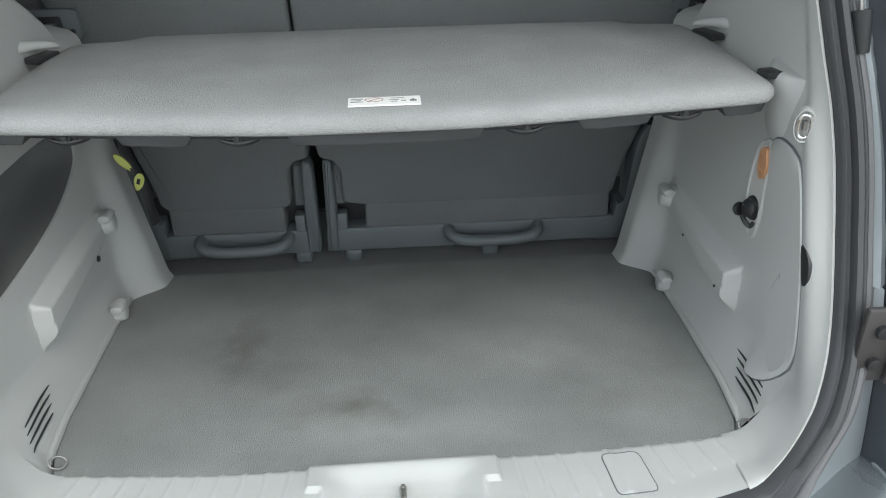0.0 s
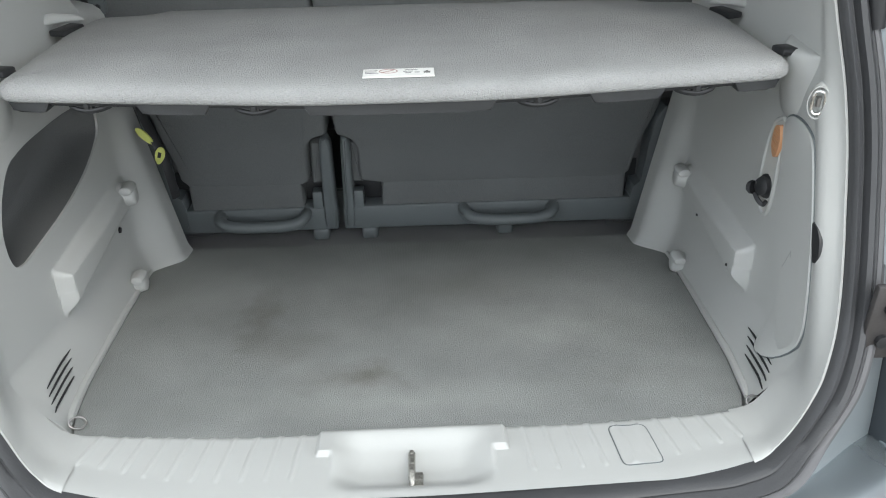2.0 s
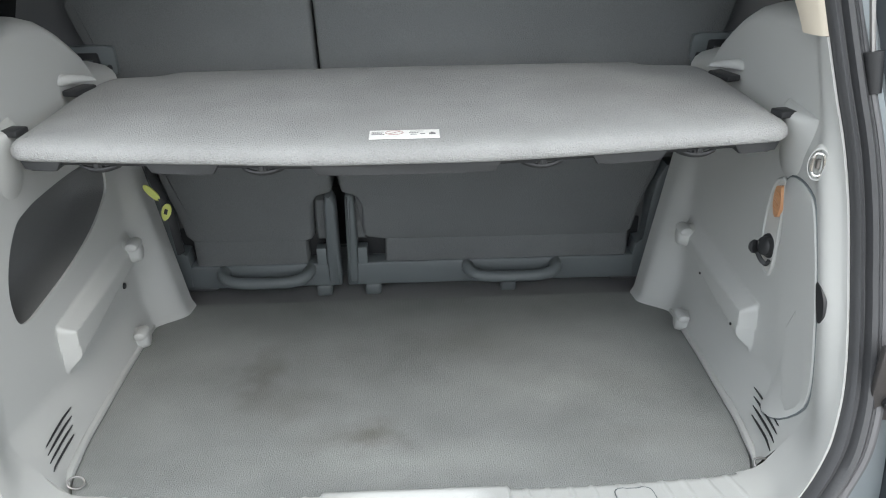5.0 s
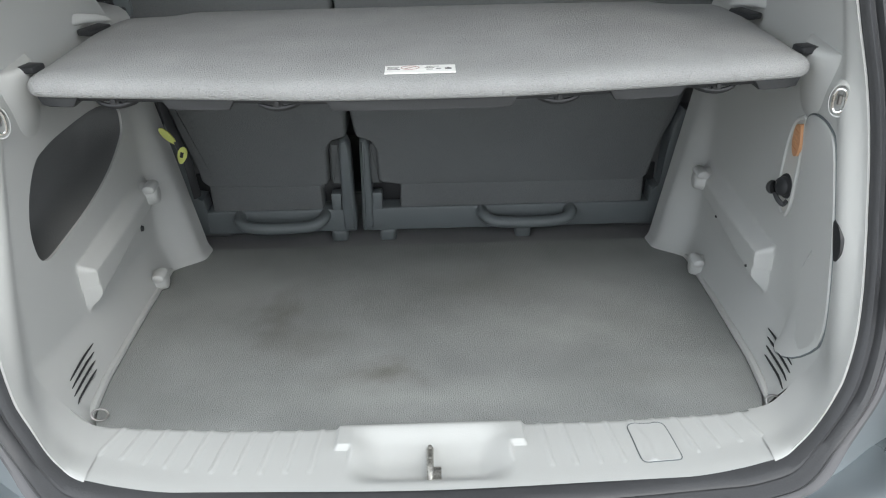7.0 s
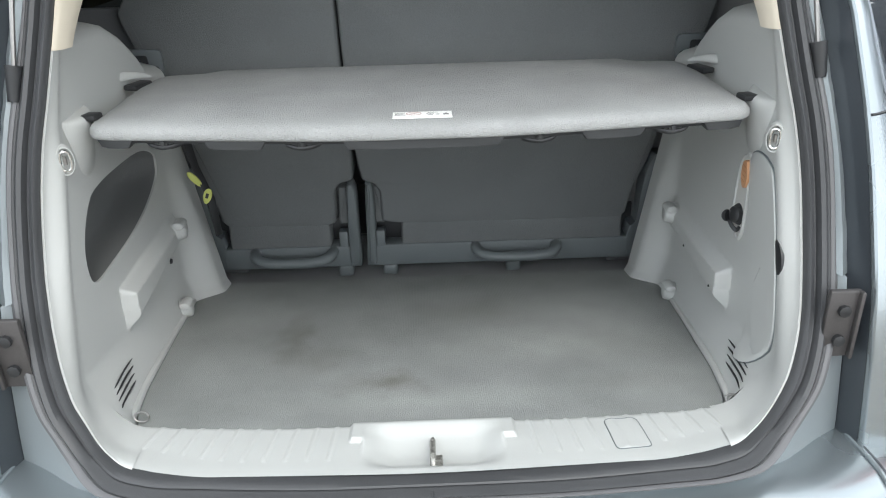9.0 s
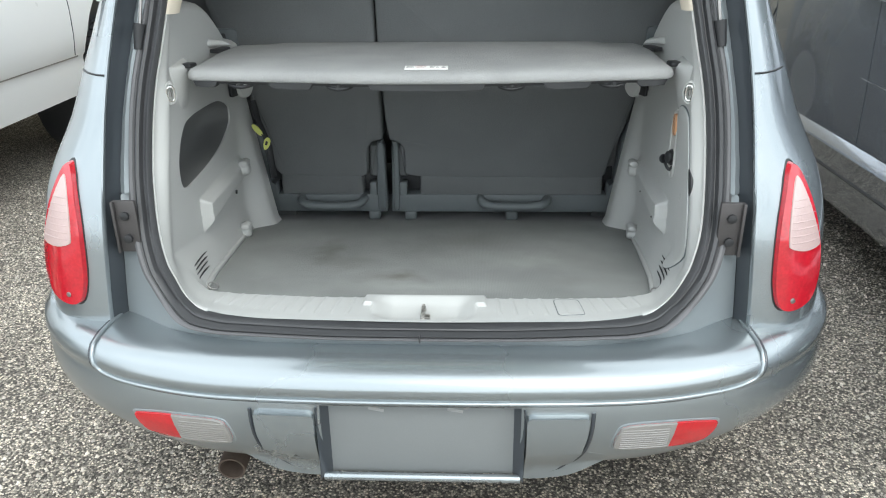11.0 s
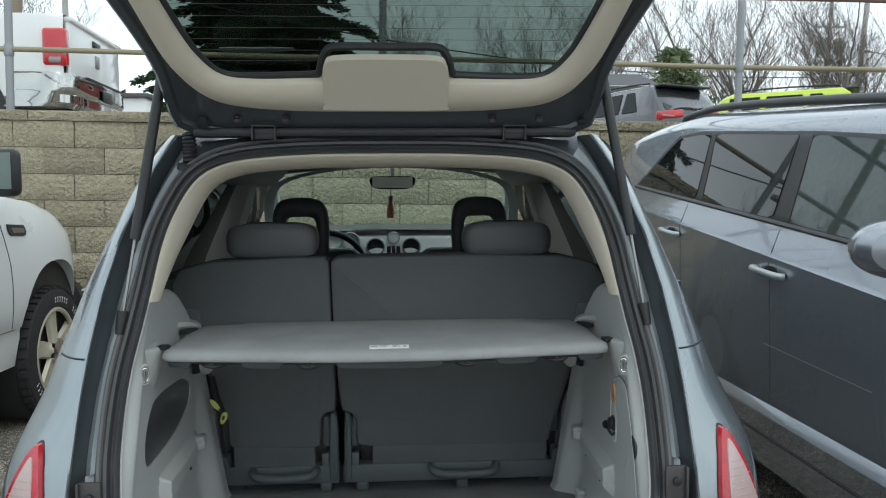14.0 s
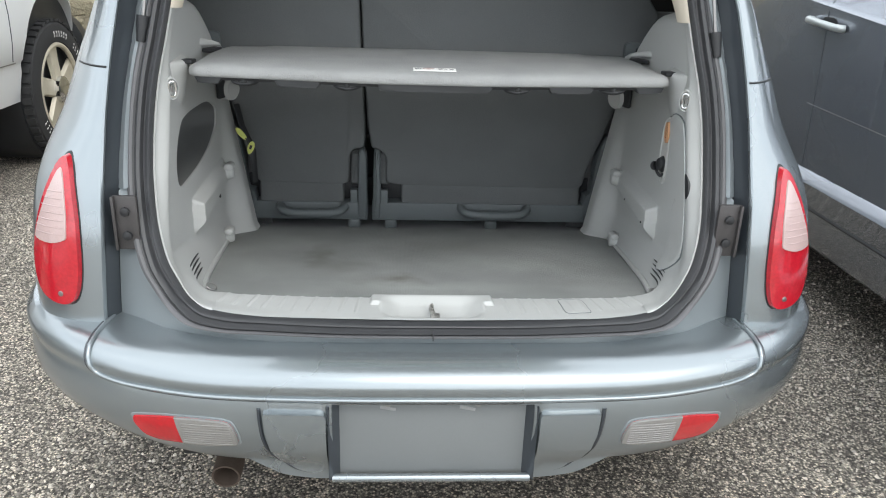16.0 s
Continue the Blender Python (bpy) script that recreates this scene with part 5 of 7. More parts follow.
bm = loft([shelf_ring(0.020, -0.027), *[shelf_ring(i_, z) for i_, z in LIP]], True)
inner_ring = shelf_ring(0.055, 0.0)
loft([inner_ring, [(x * 0.5, 0.41 + (y - 0.41) * 0.5, shelf_top(0.41 + (y - 0.41) * 0.5) + 0.001) for x, y, z in inner_ring], [(x * 0.05, 0.41 + (y - 0.41) * 0.05, shelf_top(0.41) + 0.001) for x, y, z in inner_ring]], True, False, bm)
bmesh.ops.remove_doubles(bm, verts=bm.verts, dist=1e-6)
bmesh.ops.contextual_create(bm, geom=[e for e in bm.edges if e.is_boundary and abs(e.verts[0].co.x) < 0.05])
part("shelf_panel", bm, SHELF_CLOTH, shelf, smooth=75)
bm = loft([shelf_ring(0.030, -0.034), shelf_ring(0.012, -0.033), shelf_ring(0.009, -0.0262)], True, True)
part("under_tray", bm, BLACK, shelf, "black plastic underside")
FRONT_Y = lerp_table([0, .12, .24, .36, .44, .478, .494, .503], [.174, .176, .190, .206, .217, .224, .234, .252])
for xm in (-0.386, -0.176, 0.171, 0.376):
    y = FRONT_Y(abs(xm)) + 0.014
    hk = part("bag_hook", tube([(xm + 0.0275 * k, y + 0.010 * k * k, 1.0810 + 0.0050 * k * k) for k in span(-1, 1, 13)], [0.0015] + [0.0030] * 11 + [0.0015], 8, flat=1.5), BLACK, shelf)
    part("hook_clip", box((xm, y + 0.002, 1.0855), (0.012, 0.010, 0.014), 0.002), BLACK, hk)
    part("hook_pivot", box((xm, y - 0.004, 1.0885), (0.005, 0.004, 0.007), 0.001), TRAY, hk)
for x0, x1 in ((-0.492, -0.428), (-0.325, -0.226), (-0.118, 0.121), (0.231, 0.335), (0.420, 0.492)):
    # the tray's front edge, cut away above each hook
    edge = [(x0, 1.0975), *[(x0 + 0.010 + (x1 - x0 - 0.020) * k, 1.0815) for k in span(0, 1, 9)], (x1, 1.0975), *[(x1 + (x0 - x1) * k, 1.0975) for k in span(0.1, 0.9, 9)]]
    part("tray_edge", prism(edge, lambda x, z, d: (x, FRONT_Y(abs(x)) + 0.004 + d, z), 0.0, 0.030, 0.003), TRAY, shelf)
for side in (1, -1):
    part("end_clip", box((side * 0.509, 0.281, 1.1165), (0.024, 0.026, 0.010), 0.003, turn=pose(0, 0, 0, 0, 0, side * 12)), BLACK, shelf)
    part("end_clip", box((side * 0.512, 0.505, 1.114), (0.026, 0.050, 0.010), 0.003, turn=pose(0, 0, 0, 0, 0, side * 18)), BLACK, shelf)


def lab(x, y, d):
    """The label's place on the shelf's sloping front lip."""
    yy = y + 0.006
    return (x, yy, shelf_top(yy) + float(np.interp(yy - 0.174, [0.0, 0.0010, 0.0045, 0.0105, 0.020, 0.034, 0.055], [-0.0190, -0.0135, -0.0085, -0.0050, -0.0024, -0.0008, 0.0])) + 0.0006 + d)


sticker = part("label_sticker", conform([(-.043, .192), (0, .192), (.044, .192), (.044, .205), (.044, .218), (0, .218), (-.043, .218), (-.043, .205)], lab, 0.0004, 0.0022, 0.0005), WHITE, shelf, "white warning label")
INK, RED_INK = material("faded_black_ink", (0.16, 0.16, 0.16), 0.5), material("faded_red_ink", (0.36, 0.22, 0.20), 0.5)
for x0, x1, y0, y1 in ((.031, .039, .200, .2045), (.0335, .0365, .2045, .207), (-.040, -.024, .2015, .2025), (-.040, -.027, .206, .207), (-.040, -.025, .2105, .2115), (.008, .016, .200, .201), (.006, .018, .2055, .2065), (.008, .024, .211, .212), (.020, .026, .2015, .2030)):
    part("print_mark", prism([(x0, y0), (x1, y0), (x1, y1), (x0, y1)], lab, 0.0020, 0.0026), INK, sticker)
part("print_ring", tube([lab(-.012 + .011 * math.cos(w), .208 + .007 * math.sin(w), 0.0023) for w in span(0, 2 * math.pi, 25)[:-1]], 0.0005, 5, True), RED_INK, sticker)
part("print_bar", tube([lab(-.020, .203, 0.0023), lab(-.004, .213, 0.0023)], 0.0005, 5), RED_INK, sticker)

# ---- seats ----
def cushion(outline, y0, depth, mat_rings, lean):
    """A padded panel facing the bay: the outline, of (x, z), with a softly rounded front edge."""
    pts = rounded(outline, 0.16, 4)
    n = len(pts)
    area = sum(pts[i - 1][0] * pts[i][1] - pts[i][0] * pts[i - 1][1] for i in range(n))
    sg = 1 if area > 0 else -1
    norm = []
    for i in range(n):
        (ax, az), (bx, bz) = pts[i - 1], pts[(i + 1) % n]
        d = math.hypot(bx - ax, bz - az) or 1.0
        norm.append((sg * (bz - az) / d, -sg * (bx - ax) / d))
    return loft([[(x - k * nx, y0 + d + lean(z), z - k * nz) for (x, z), (nx, nz) in zip(pts, norm)] for k, d in [(0.004, depth), *mat_rings]], True, True)


def rear_seat(name, back, frame_x, label, inner):
    s = thing(name, (0.5 * (frame_x[0] + frame_x[1]), 0.86, 0.575), label, "car seat", "rear seats")
    part("backrest", cushion(back, 0.790, 0.13, [(0.0, 0.11), (0.0, 0.020), (0.0010, 0.012), (0.0028, 0.0055), (0.0052, 0.0015), (0.0080, 0.0)], lambda z: 0.02 * soft(0.9, 1.3, z)), SEAT_CARPET, s, smooth=60)
    x0, x1 = frame_x
    w, c = x1 - x0, 0.5 * (x0 + x1)
    part("base_frame", box((c, 0.812, 0.6245), (w, 0.05, 0.055), 0.0045, 3), SEAT_PLASTIC, s)
    lo, hi = (x0 + 0.045, x1 - 0.068) if inner > 0 else (x0 + 0.083, x1 - 0.040)
    part("lower_flap", cushion([(lo, 0.635), (hi, 0.635), (hi - 0.003, 0.752 if inner > 0 else 0.735), (lo + 0.003, 0.752 if inner > 0 else 0.735)], 0.7925, 0.06, [(0.0, 0.04), (0.001, 0.008), (0.004, 0.002), (0.009, 0.0)], lambda z: 0.0), SEAT_CARPET, s)
    # added black box stands in for the shade behind flap and frame
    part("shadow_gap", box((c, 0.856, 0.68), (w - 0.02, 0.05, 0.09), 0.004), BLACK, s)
    xi = x1 - 0.0155 if inner > 0 else x0 + 0.0135
    hw = 0.0145 if inner > 0 else 0.0125
    part("upright", cushion([(xi - hw, 0.602), (xi + hw, 0.602), (xi + hw - 0.001, 0.795), (xi + 0.006, 0.812), (xi - 0.007, 0.812), (xi - hw + 0.004, 0.79)], 0.783, 0.05, [(0.0, 0.04), (0.0, 0.007), (0.0018, 0.0025), (0.005, 0.0)], lambda z: 0.0), SEAT_PLASTIC, s)
    xb = xi - (hw + 0.010) * inner
    part("latch_bracket", box((xb, 0.802, 0.668), (0.021, 0.030, 0.042), 0.003), SEAT_PLASTIC, s)
    part("side_wrap", cushion([(xi - 0.006 * inner, 0.70), (xi - 0.006 * inner, 0.800), (xi - 0.034 * inner, 0.800), (xi - 0.036 * inner, 0.70)], 0.806, 0.05, [(0.0, 0.03), (0.001, 0.006), (0.006, 0.0)], lambda z: 0.0), SEAT_CARPET, s)
    xo, sg = (x0 + 0.036, -1) if inner > 0 else (x1 - 0.030, 1)
    end = [(0, .602), (0, .655), (.003, .684), (.021, .687), (.024, .70), (.027, .775), (.036, .83), (.052, .86), (.074, .86), (.074, .602)]
    part("side_upstand", prism([(xo + sg * u, z) for u, z in end], lambda x, z, d: (x, d, z), 0.786, 0.85, 0.004), SEAT_PLASTIC, s)
    ha, hb = (-0.412, -0.228) if inner > 0 else (0.118, 0.310)
    pts = spline([(ha, 0.79, 0.639), (ha + 0.001, 0.768, 0.639), (ha + 0.014, 0.754, 0.634), (ha + 0.04, 0.748, 0.630), (0.5 * (ha + hb), 0.747, 0.629), (hb - 0.04, 0.748, 0.630), (hb - 0.014, 0.754, 0.634), (hb - 0.001, 0.768, 0.639), (hb, 0.79, 0.639)], 5)
    part("pull_handle", tube(pts, 0.0125, 12, flat=1.15), SEAT_PLASTIC, s)
    for xf in ((-0.200,) if inner > 0 else (-0.092, 0.209)):
        part("floor_latch", box((xf, 0.800, 0.585), (0.036, 0.032, 0.030), 0.008, 3), SEAT_PLASTIC, s)
    return s


LEFT = [(-0.214, .701), (-0.47, .706), (-0.487, .722), (-0.492, .755), (-0.512, .82), (-0.56, 1.0), (-0.625, 1.14), (-0.646, 1.20), (-0.620, 1.243), (-0.53, 1.266), (-0.30, 1.276), (-0.200, 1.275), (-0.182, 1.258), (-0.177, 1.10), (-0.166, .88), (-0.168, .815), (-0.200, .806), (-0.210, .790)]
RIGHT = [(-0.107, .702), (-0.109, .785), (-0.120, .804), (-0.150, .815), (-0.160, .88), (-0.174, 1.10), (-0.179, 1.258), (-0.160, 1.275), (0.25, 1.280), (0.52, 1.273), (0.615, 1.25), (0.650, 1.205), (0.632, 1.14), (0.567, 1.0), (0.520, .84), (0.499, .795), (0.486, .750), (0.478, .712), (0.462, .699)]
seat_l = rear_seat("bench_seat", LEFT, (-0.520, -0.160), "charcoal rear seat back, narrow part, with carpeted rear", 1)
seat_r = rear_seat("bench_seat", RIGHT, (-0.147, 0.513), "charcoal rear seat back, wide part, with carpeted rear", -1)


def headrest(parent, x):
    rows = []
    for z, k in ((-0.052, 0.80), (-0.046, 0.92), (-0.03, 0.985), (0.0, 1.0), (0.025, 0.985), (0.040, 0.94), (0.048, 0.86), (0.051, 0.70)):
        row = []
        for w in span(0, 2 * math.pi, 41)[:-1]:
            cx, cy = math.cos(w), math.sin(w)
            e = 0.42
            row.append((x + 0.137 * k * math.copysign(abs(cx) ** e, cx), 0.865 + 0.055 * k * math.copysign(abs(cy) ** 0.6, cy), 1.327 + z - 0.010 * (abs(cx) ** 2) * (z > 0)))
        rows.append(row)
    h = part("headrest", loft(rows, True, True), VINYL, parent, "dark grey vinyl headrest")
    for dx in (-0.05, 0.05):
        part("headrest_post", tube([(x + dx, 0.865, 1.25), (x + dx, 0.865, 1.30)], 0.006, 8), CHROME, h)


for s_, sg in ((seat_l, -1), (seat_r, 1)):
    lp_ = part("latch_plate", prism(rounded([(sg * 0.556, 1.072), (sg * 0.558, 1.128), (sg * 0.650, 1.128), (sg * 0.650, 1.072)], 0.14, 4), lambda x, z, d: (x, d, z), 0.789, 0.802, 0.003), SEAT_PLASTIC, s_)
    part("latch_slot", prism(rounded([(sg * 0.584, 1.084), (sg * 0.588, 1.116), (sg * 0.630, 1.116), (sg * 0.630, 1.084)], 0.14, 4), lambda x, z, d: (x, d, z), 0.7865, 0.795, 0.002), BLACK, lp_)
    part("latch_screw", lathe([(0.006, 0), (0.005, 0.003), (0.001, 0.004)], (sg * 0.571, 0.789, 1.087), (0, -1, 0), 10), BLACK, lp_)
    part("latch_striker", tube([(sg * 0.595, 0.80, 1.103), (sg * 0.598, 0.778, 1.102), (sg * 0.612, 0.775, 1.102)], 0.004, 8), CHROME, lp_)
headrest(seat_l, -0.352)
headrest(seat_r, 0.355)

tag = thing("buckle_strap", (-0.468, 0.655, 0.84), "black strap with a yellow-green tab beside the seat", "strap")
part("strap", tube([(-0.505, 0.70, 0.95), (-0.49, 0.68, 0.90), (-0.468, 0.655, 0.862), (-0.458, 0.65, 0.835), (-0.462, 0.68, 0.74)], 0.009, 6, flat=0.35), BLACK, tag)
for c_, tilt_, hw_, hh_ in (((-0.487, 0.655, 0.879), -40, 0.0085, 0.022), ((-0.462, 0.640, 0.846), 20, 0.0105, 0.018)):
    oval = [(hw_ * (0.82 + 0.18 * math.sin(w)) * math.cos(w), hh_ * math.sin(w)) for w in span(0, 2 * math.pi, 21)[:-1]]
    turn_ = pose(*c_, 0, tilt_, 0)
    part("tab", prism(oval, lambda u, v, d: tuple(turn_ @ Vector((u, d, v))), -0.002, 0.002, 0.001), TAG, tag, "yellow-green tab")
part("tab_mark", box((-0.462, 0.6375, 0.848), (0.006, 0.001, 0.011), 0.0, turn=pose(0, 0, 0, 0, 20, 0)), BLACK, tag)


def front_seat(x, label):
    s = thing("front_seat", (x, 1.78, 0.35), label, "car seat", "front seats")
    part("backrest", box((x, 1.80, 0.93), (0.50, 0.14, 0.62), 0.06, 4, pose(0, 0, 0, 8, 0, 0)), VINYL, s)
    part("cushion", box((x, 2.05, 0.52), (0.50, 0.52, 0.18), 0.05, 3), VINYL, s)
    ring_o = [(p.x, p.y) for p in spline([(0.10, 1.20, 0), (0.114, 1.27, 0), (0.116, 1.34, 0), (0.108, 1.40, 0), (0.085, 1.436, 0), (0.04, 1.450, 0), (0, 1.452, 0), (-0.04, 1.450, 0), (-0.085, 1.436, 0), (-0.108, 1.40, 0), (-0.116, 1.34, 0), (-0.114, 1.27, 0), (-0.10, 1.20, 0), (0, 1.19, 0)], 4, True)]
    ring_i = [(p.x, p.y) for p in spline([(0.060, 1.24, 0), (0.064, 1.28, 0), (0.064, 1.32, 0), (0.060, 1.352, 0), (0.048, 1.368, 0), (0.024, 1.372, 0), (0, 1.372, 0), (-0.024, 1.372, 0), (-0.048, 1.368, 0), (-0.060, 1.352, 0), (-0.064, 1.32, 0), (-0.064, 1.28, 0), (-0.060, 1.24, 0), (0, 1.235, 0)], 4, True)]
    blend = lambda k, d: [(x + a[0] + (b[0] - a[0]) * k, 1.70 + d, a[1] + (b[1] - a[1]) * k) for a, b in zip(ring_o, ring_i)]
    rings = [blend(0, 0), blend(0.06, -0.022), blend(0.25, -0.036), blend(0.6, -0.038), blend(0.9, -0.028), blend(1, -0.010), blend(1, 0.02), blend(0.6, 0.035), blend(0.2, 0.03), blend(0, 0)]
    b = loft(rings, True)
    bmesh.ops.remove_doubles(b, verts=b.verts, dist=1e-6)
    part("headrest", b, VINYL, s, "black looped headrest", smooth=60)
    return s


front_seat(-0.372, "black front seat with a looped headrest behind the wheel")
front_seat(0.362, "black front passenger seat with a looped headrest")

# ---- dashboard, wheel, mirror ----
dash = thing("dashboard", (0, 2.75, 0.75), "silver and black dashboard with round vents", "dashboard")
bm = sheet(lambda x, v: (x, 2.575 + 0.085 * v ** 1.5 + 0.12 * x * x, 0.80 + 0.475 * v - 0.03 * x * x), span(-0.68, 0.68, 40), span(0, 1, 10))
solid(part("fascia", bm, DASH_SILVER, dash), 0.03, 1)
bm = sheet(lambda x, v: (x, 2.62 + 0.12 * x * x + 0.62 * v, 1.283 - 0.03 * x * x + 0.012 * math.sin(3.1 * v)), span(-0.68, 0.68, 30), span(0, 1, 8))
part("dash_top", bm, BLACK, dash)
for x in (-0.093, 0.098):
    v = part("round_vent", lathe([(0.050, 0.0), (0.050, 0.022), (0.042, 0.024), (0.040, 0.010), (0.002, 0.008)], (x, 2.645, 1.184), (0, -1, 0), 28), BLACK, dash)
    part("vent_rim", tube([(x + 0.048 * math.cos(w), 2.622, 1.184 + 0.048 * math.sin(w)) for w in span(0, 2 * math.pi, 29)[:-1]], 0.004, 6, True), SILVER, v)
clk = part("clock", lathe([(0.034, 0.0), (0.034, 0.020), (0.030, 0.022), (0.028, 0.014), (0.002, 0.014)], (0.003, 2.645, 1.234), (0, -1, 0), 28), SILVER, dash)
part("clock_face", lathe([(0.026, 0.0), (0.002, 0.001)], (0.003, 2.628, 1.234), (0, -1, 0), 24), WHITE, clk)
for i, x in enumerate((-0.022, 0.003, 0.028)):
    part("switch", box((x, 2.632, 1.166), (0.020, 0.015, 0.045), 0.004), BLACK, dash)
part("switch_row", box((0.003, 2.632, 1.132), (0.070, 0.015, 0.018), 0.004), BLACK, dash)
for x, r in ((-0.42, 0.05), (-0.32, 0.056), (-0.225, 0.05)):
    pod = part("gauge_pod", lathe([(r, 0.0), (r, 0.05), (r - 0.006, 0.052), (r - 0.012, 0.02), (0.002, 0.018)], (x, 2.645, 1.215), (0, -1, 0.1), 28), SILVER, dash)
    part("gauge_face", lathe([(r - 0.013, 0.0), (0.002, 0.001)], (x, 2.620, 1.217), (0, -1, 0.1), 24), WHITE, pod)
wheel = thing("steering_wheel", (-0.335, 2.42, 1.10), "black three-spoke steering wheel before the silver dashboard", "steering wheel")
tilt = pose(-0.335, 2.44, 1.115, -62, 0, 0)
part("rim", tube([tilt @ Vector((0.185 * math.cos(w), 0.185 * math.sin(w), 0)) for w in span(0, 2 * math.pi, 49)[:-1]], 0.016, 10, True), BLACK, wheel)
part("hub", lathe([(0.07, -0.03), (0.07, 0.0), (0.05, 0.02), (0.004, 0.022)], tilt.translation, tilt.to_3x3() @ Vector((0, 0, -1)), 24), BLACK, wheel)
for w in (0.2, 2.94, 4.71):
    part("spoke", tube([tilt @ Vector((0.05 * math.cos(w), 0.05 * math.sin(w), 0)), tilt @ Vector((0.18 * math.cos(w), 0.18 * math.sin(w), 0))], 0.014, 8, flat=0.6), BLACK, wheel)
mir = thing("rear_view_mirror", (0.003, 2.31, 1.523), "black rear-view mirror hanging from the windscreen", "mirror")
bm = prism([(p.x, p.y) for p in spline([(-.112, .0, 0), (-.104, .028, 0), (-.05, .031, 0), (.05, .031, 0), (.104, .028, 0), (.112, 0, 0), (.088, -.027, 0), (.04, -.033, 0), (-.04, -.033, 0), (-.088, -.027, 0)], 3, True)], lambda u, v, d: (0.003 + u, 2.30 + d, 1.523 + v), 0.0, 0.03, 0.006)
part("housing", bm, BLACK, mir)
part("mirror_glass", box((0.003, 2.2965, 1.523), (0.196, 0.002, 0.054), 0.0, turn=pose(0, 0, 0, 4, 0, 0)), material("shaded_mirror_glass", (0.15, 0.17, 0.16), 0.04, 1.0, 0.02), mir)
part("stalk", tube([(0.003, 2.33, 1.545), (0.003, 2.36, 1.575), (0.003, 2.37, 1.60)], 0.010, 8), BLACK, mir)
fresh = thing("air_freshener", (-0.004, 2.31, 1.40), "small orange air freshener bottle hung from the mirror", "air freshener")
part("bottle", lathe([(0.014, 0), (0.0195, 0.006), (0.0195, 0.066), (0.013, 0.076), (0.011, 0.084), (0.004, 0.086)], (-0.008, 2.29, 1.348), (0, 0, 1), 18), material("orange_liquid", (0.90, 0.36, 0.20), 0.2, 0, 0.1, 20, 200, coat=1.0), fresh)
part("cap", lathe([(0.011, 0), (0.011, 0.022), (0.003, 0.026)], (-0.008, 2.29, 1.434), (0, 0, 1), 14), material("wooden_cap", (0.55, 0.40, 0.28), 0.6), fresh)
part("string", tube([(-0.008, 2.29, 1.459), (-0.006, 2.295, 1.48), (0.0, 2.305, 1.50)], 0.0022, 5), BLACK, fresh)

# ---- vehicles round the car ----
VAN_PAINT = material("silver_grey_metallic_paint", (0.275, 0.295, 0.335), 0.25, 0.62, 0.05, 2.0, 1500, coat=1.0)
DARK_GLASS = material("dark_tinted_glass", (0.012, 0.014, 0.015), 0.02, 0, 0.1, 3, 50, spread=0.005)
FAR_GLASS = material("dull_dark_car_glass", (0.022, 0.025, 0.027), 0.15, 0, 0.2, 3, 50, spec=0.22)
GREEN_GLASS = material("greenish_door_glass", (0.040, 0.058, 0.055), 0.02, 0, 0.5, 4, 50, spread=0.005)
WHITE_PAINT = material("white_paint", (0.74, 0.745, 0.74), 0.30, 0, 0.03, 3, 300, coat=0.8)
TYRE = material("worn_tyre", (0.030, 0.030, 0.031), 0.8, 0, 0.25, 14, 200, 0.0008)
GOLD_RIM = material("corroded_alloy", (0.60, 0.55, 0.44), 0.45, 0.25, 0.25, 22, 200)


def section_ring(y, cx, half):
    """A closed ring across a vehicle from its right half, (width, height)."""
    return [(cx + w, y, z) for w, z in half] + [(cx - w, y, z) for w, z in half[::-1]]


def wheel_part(parent, c, out, r, wide, rim_r, rim_mat, spokes):
    w = part("wheel", lathe([(rim_r * 0.9, -wide / 2), (r * 0.93, -wide / 2), (r * 0.985, -wide * 0.42), (r, -wide * 0.3), (r, wide * 0.3), (r * 0.985, wide * 0.42), (r * 0.95, wide * 0.49), (r * 0.80, wide * 0.53), (rim_r * 1.03, wide * 0.50), (rim_r, wide * 0.44), (rim_r * 0.96, wide * 0.1), (0.03, wide * 0.05)], c, (out, 0, 0), 48), TYRE, parent)
    part("rim", tube([(c[0] + out * wide * 0.45, c[1] + rim_r * 0.965 * math.cos(q), c[2] + rim_r * 0.965 * math.sin(q)) for q in span(0, 2 * math.pi, 49)[:-1]], rim_r * 0.055, 8, True), rim_mat, w)
    cc = Vector(c)
    spoke_w = 0.20 if spokes == 5 else 0.15
    for k in range(spokes):
        a = 2 * math.pi * (k + 0.3) / spokes
        u, t = Vector((0, math.cos(a), math.sin(a))), Vector((0, -math.sin(a), math.cos(a)))
        rows = [[cc + Vector((out * dx, 0, 0)) + u * rr + t * (s * hw) for dx, s in ((dep - 0.022, -1), (dep, -0.8), (dep, 0.8), (dep - 0.022, 1))] for rr, hw, dep in ((rim_r * 0.22, rim_r * 0.19, wide * 0.46), (rim_r * 0.6, rim_r * spoke_w, wide * 0.43), (rim_r * 0.95, rim_r * spoke_w * 1.25, wide * 0.42))]
        part("spoke", loft(rows, True, True), rim_mat, w)
    part("hub_cap", lathe([(rim_r * 0.30, wide * 0.40), (rim_r * 0.29, wide * 0.54), (rim_r * 0.2, wide * 0.58), (0.005, wide * 0.59)], c, (out, 0, 0), 24), CHROME if spokes == 5 else rim_mat, w)
    return w


# silver van, nose towards the viewer
van = thing("silver_van", (2.37, 1.5, GROUND), "silver-grey metallic crossover van with tinted windows parked alongside", "car")
v_sh = lambda y: 1.196 + 0.102 * (y - 1.2)
v_bl = lambda y: 1.272 + 0.097 * (y - 0.83)
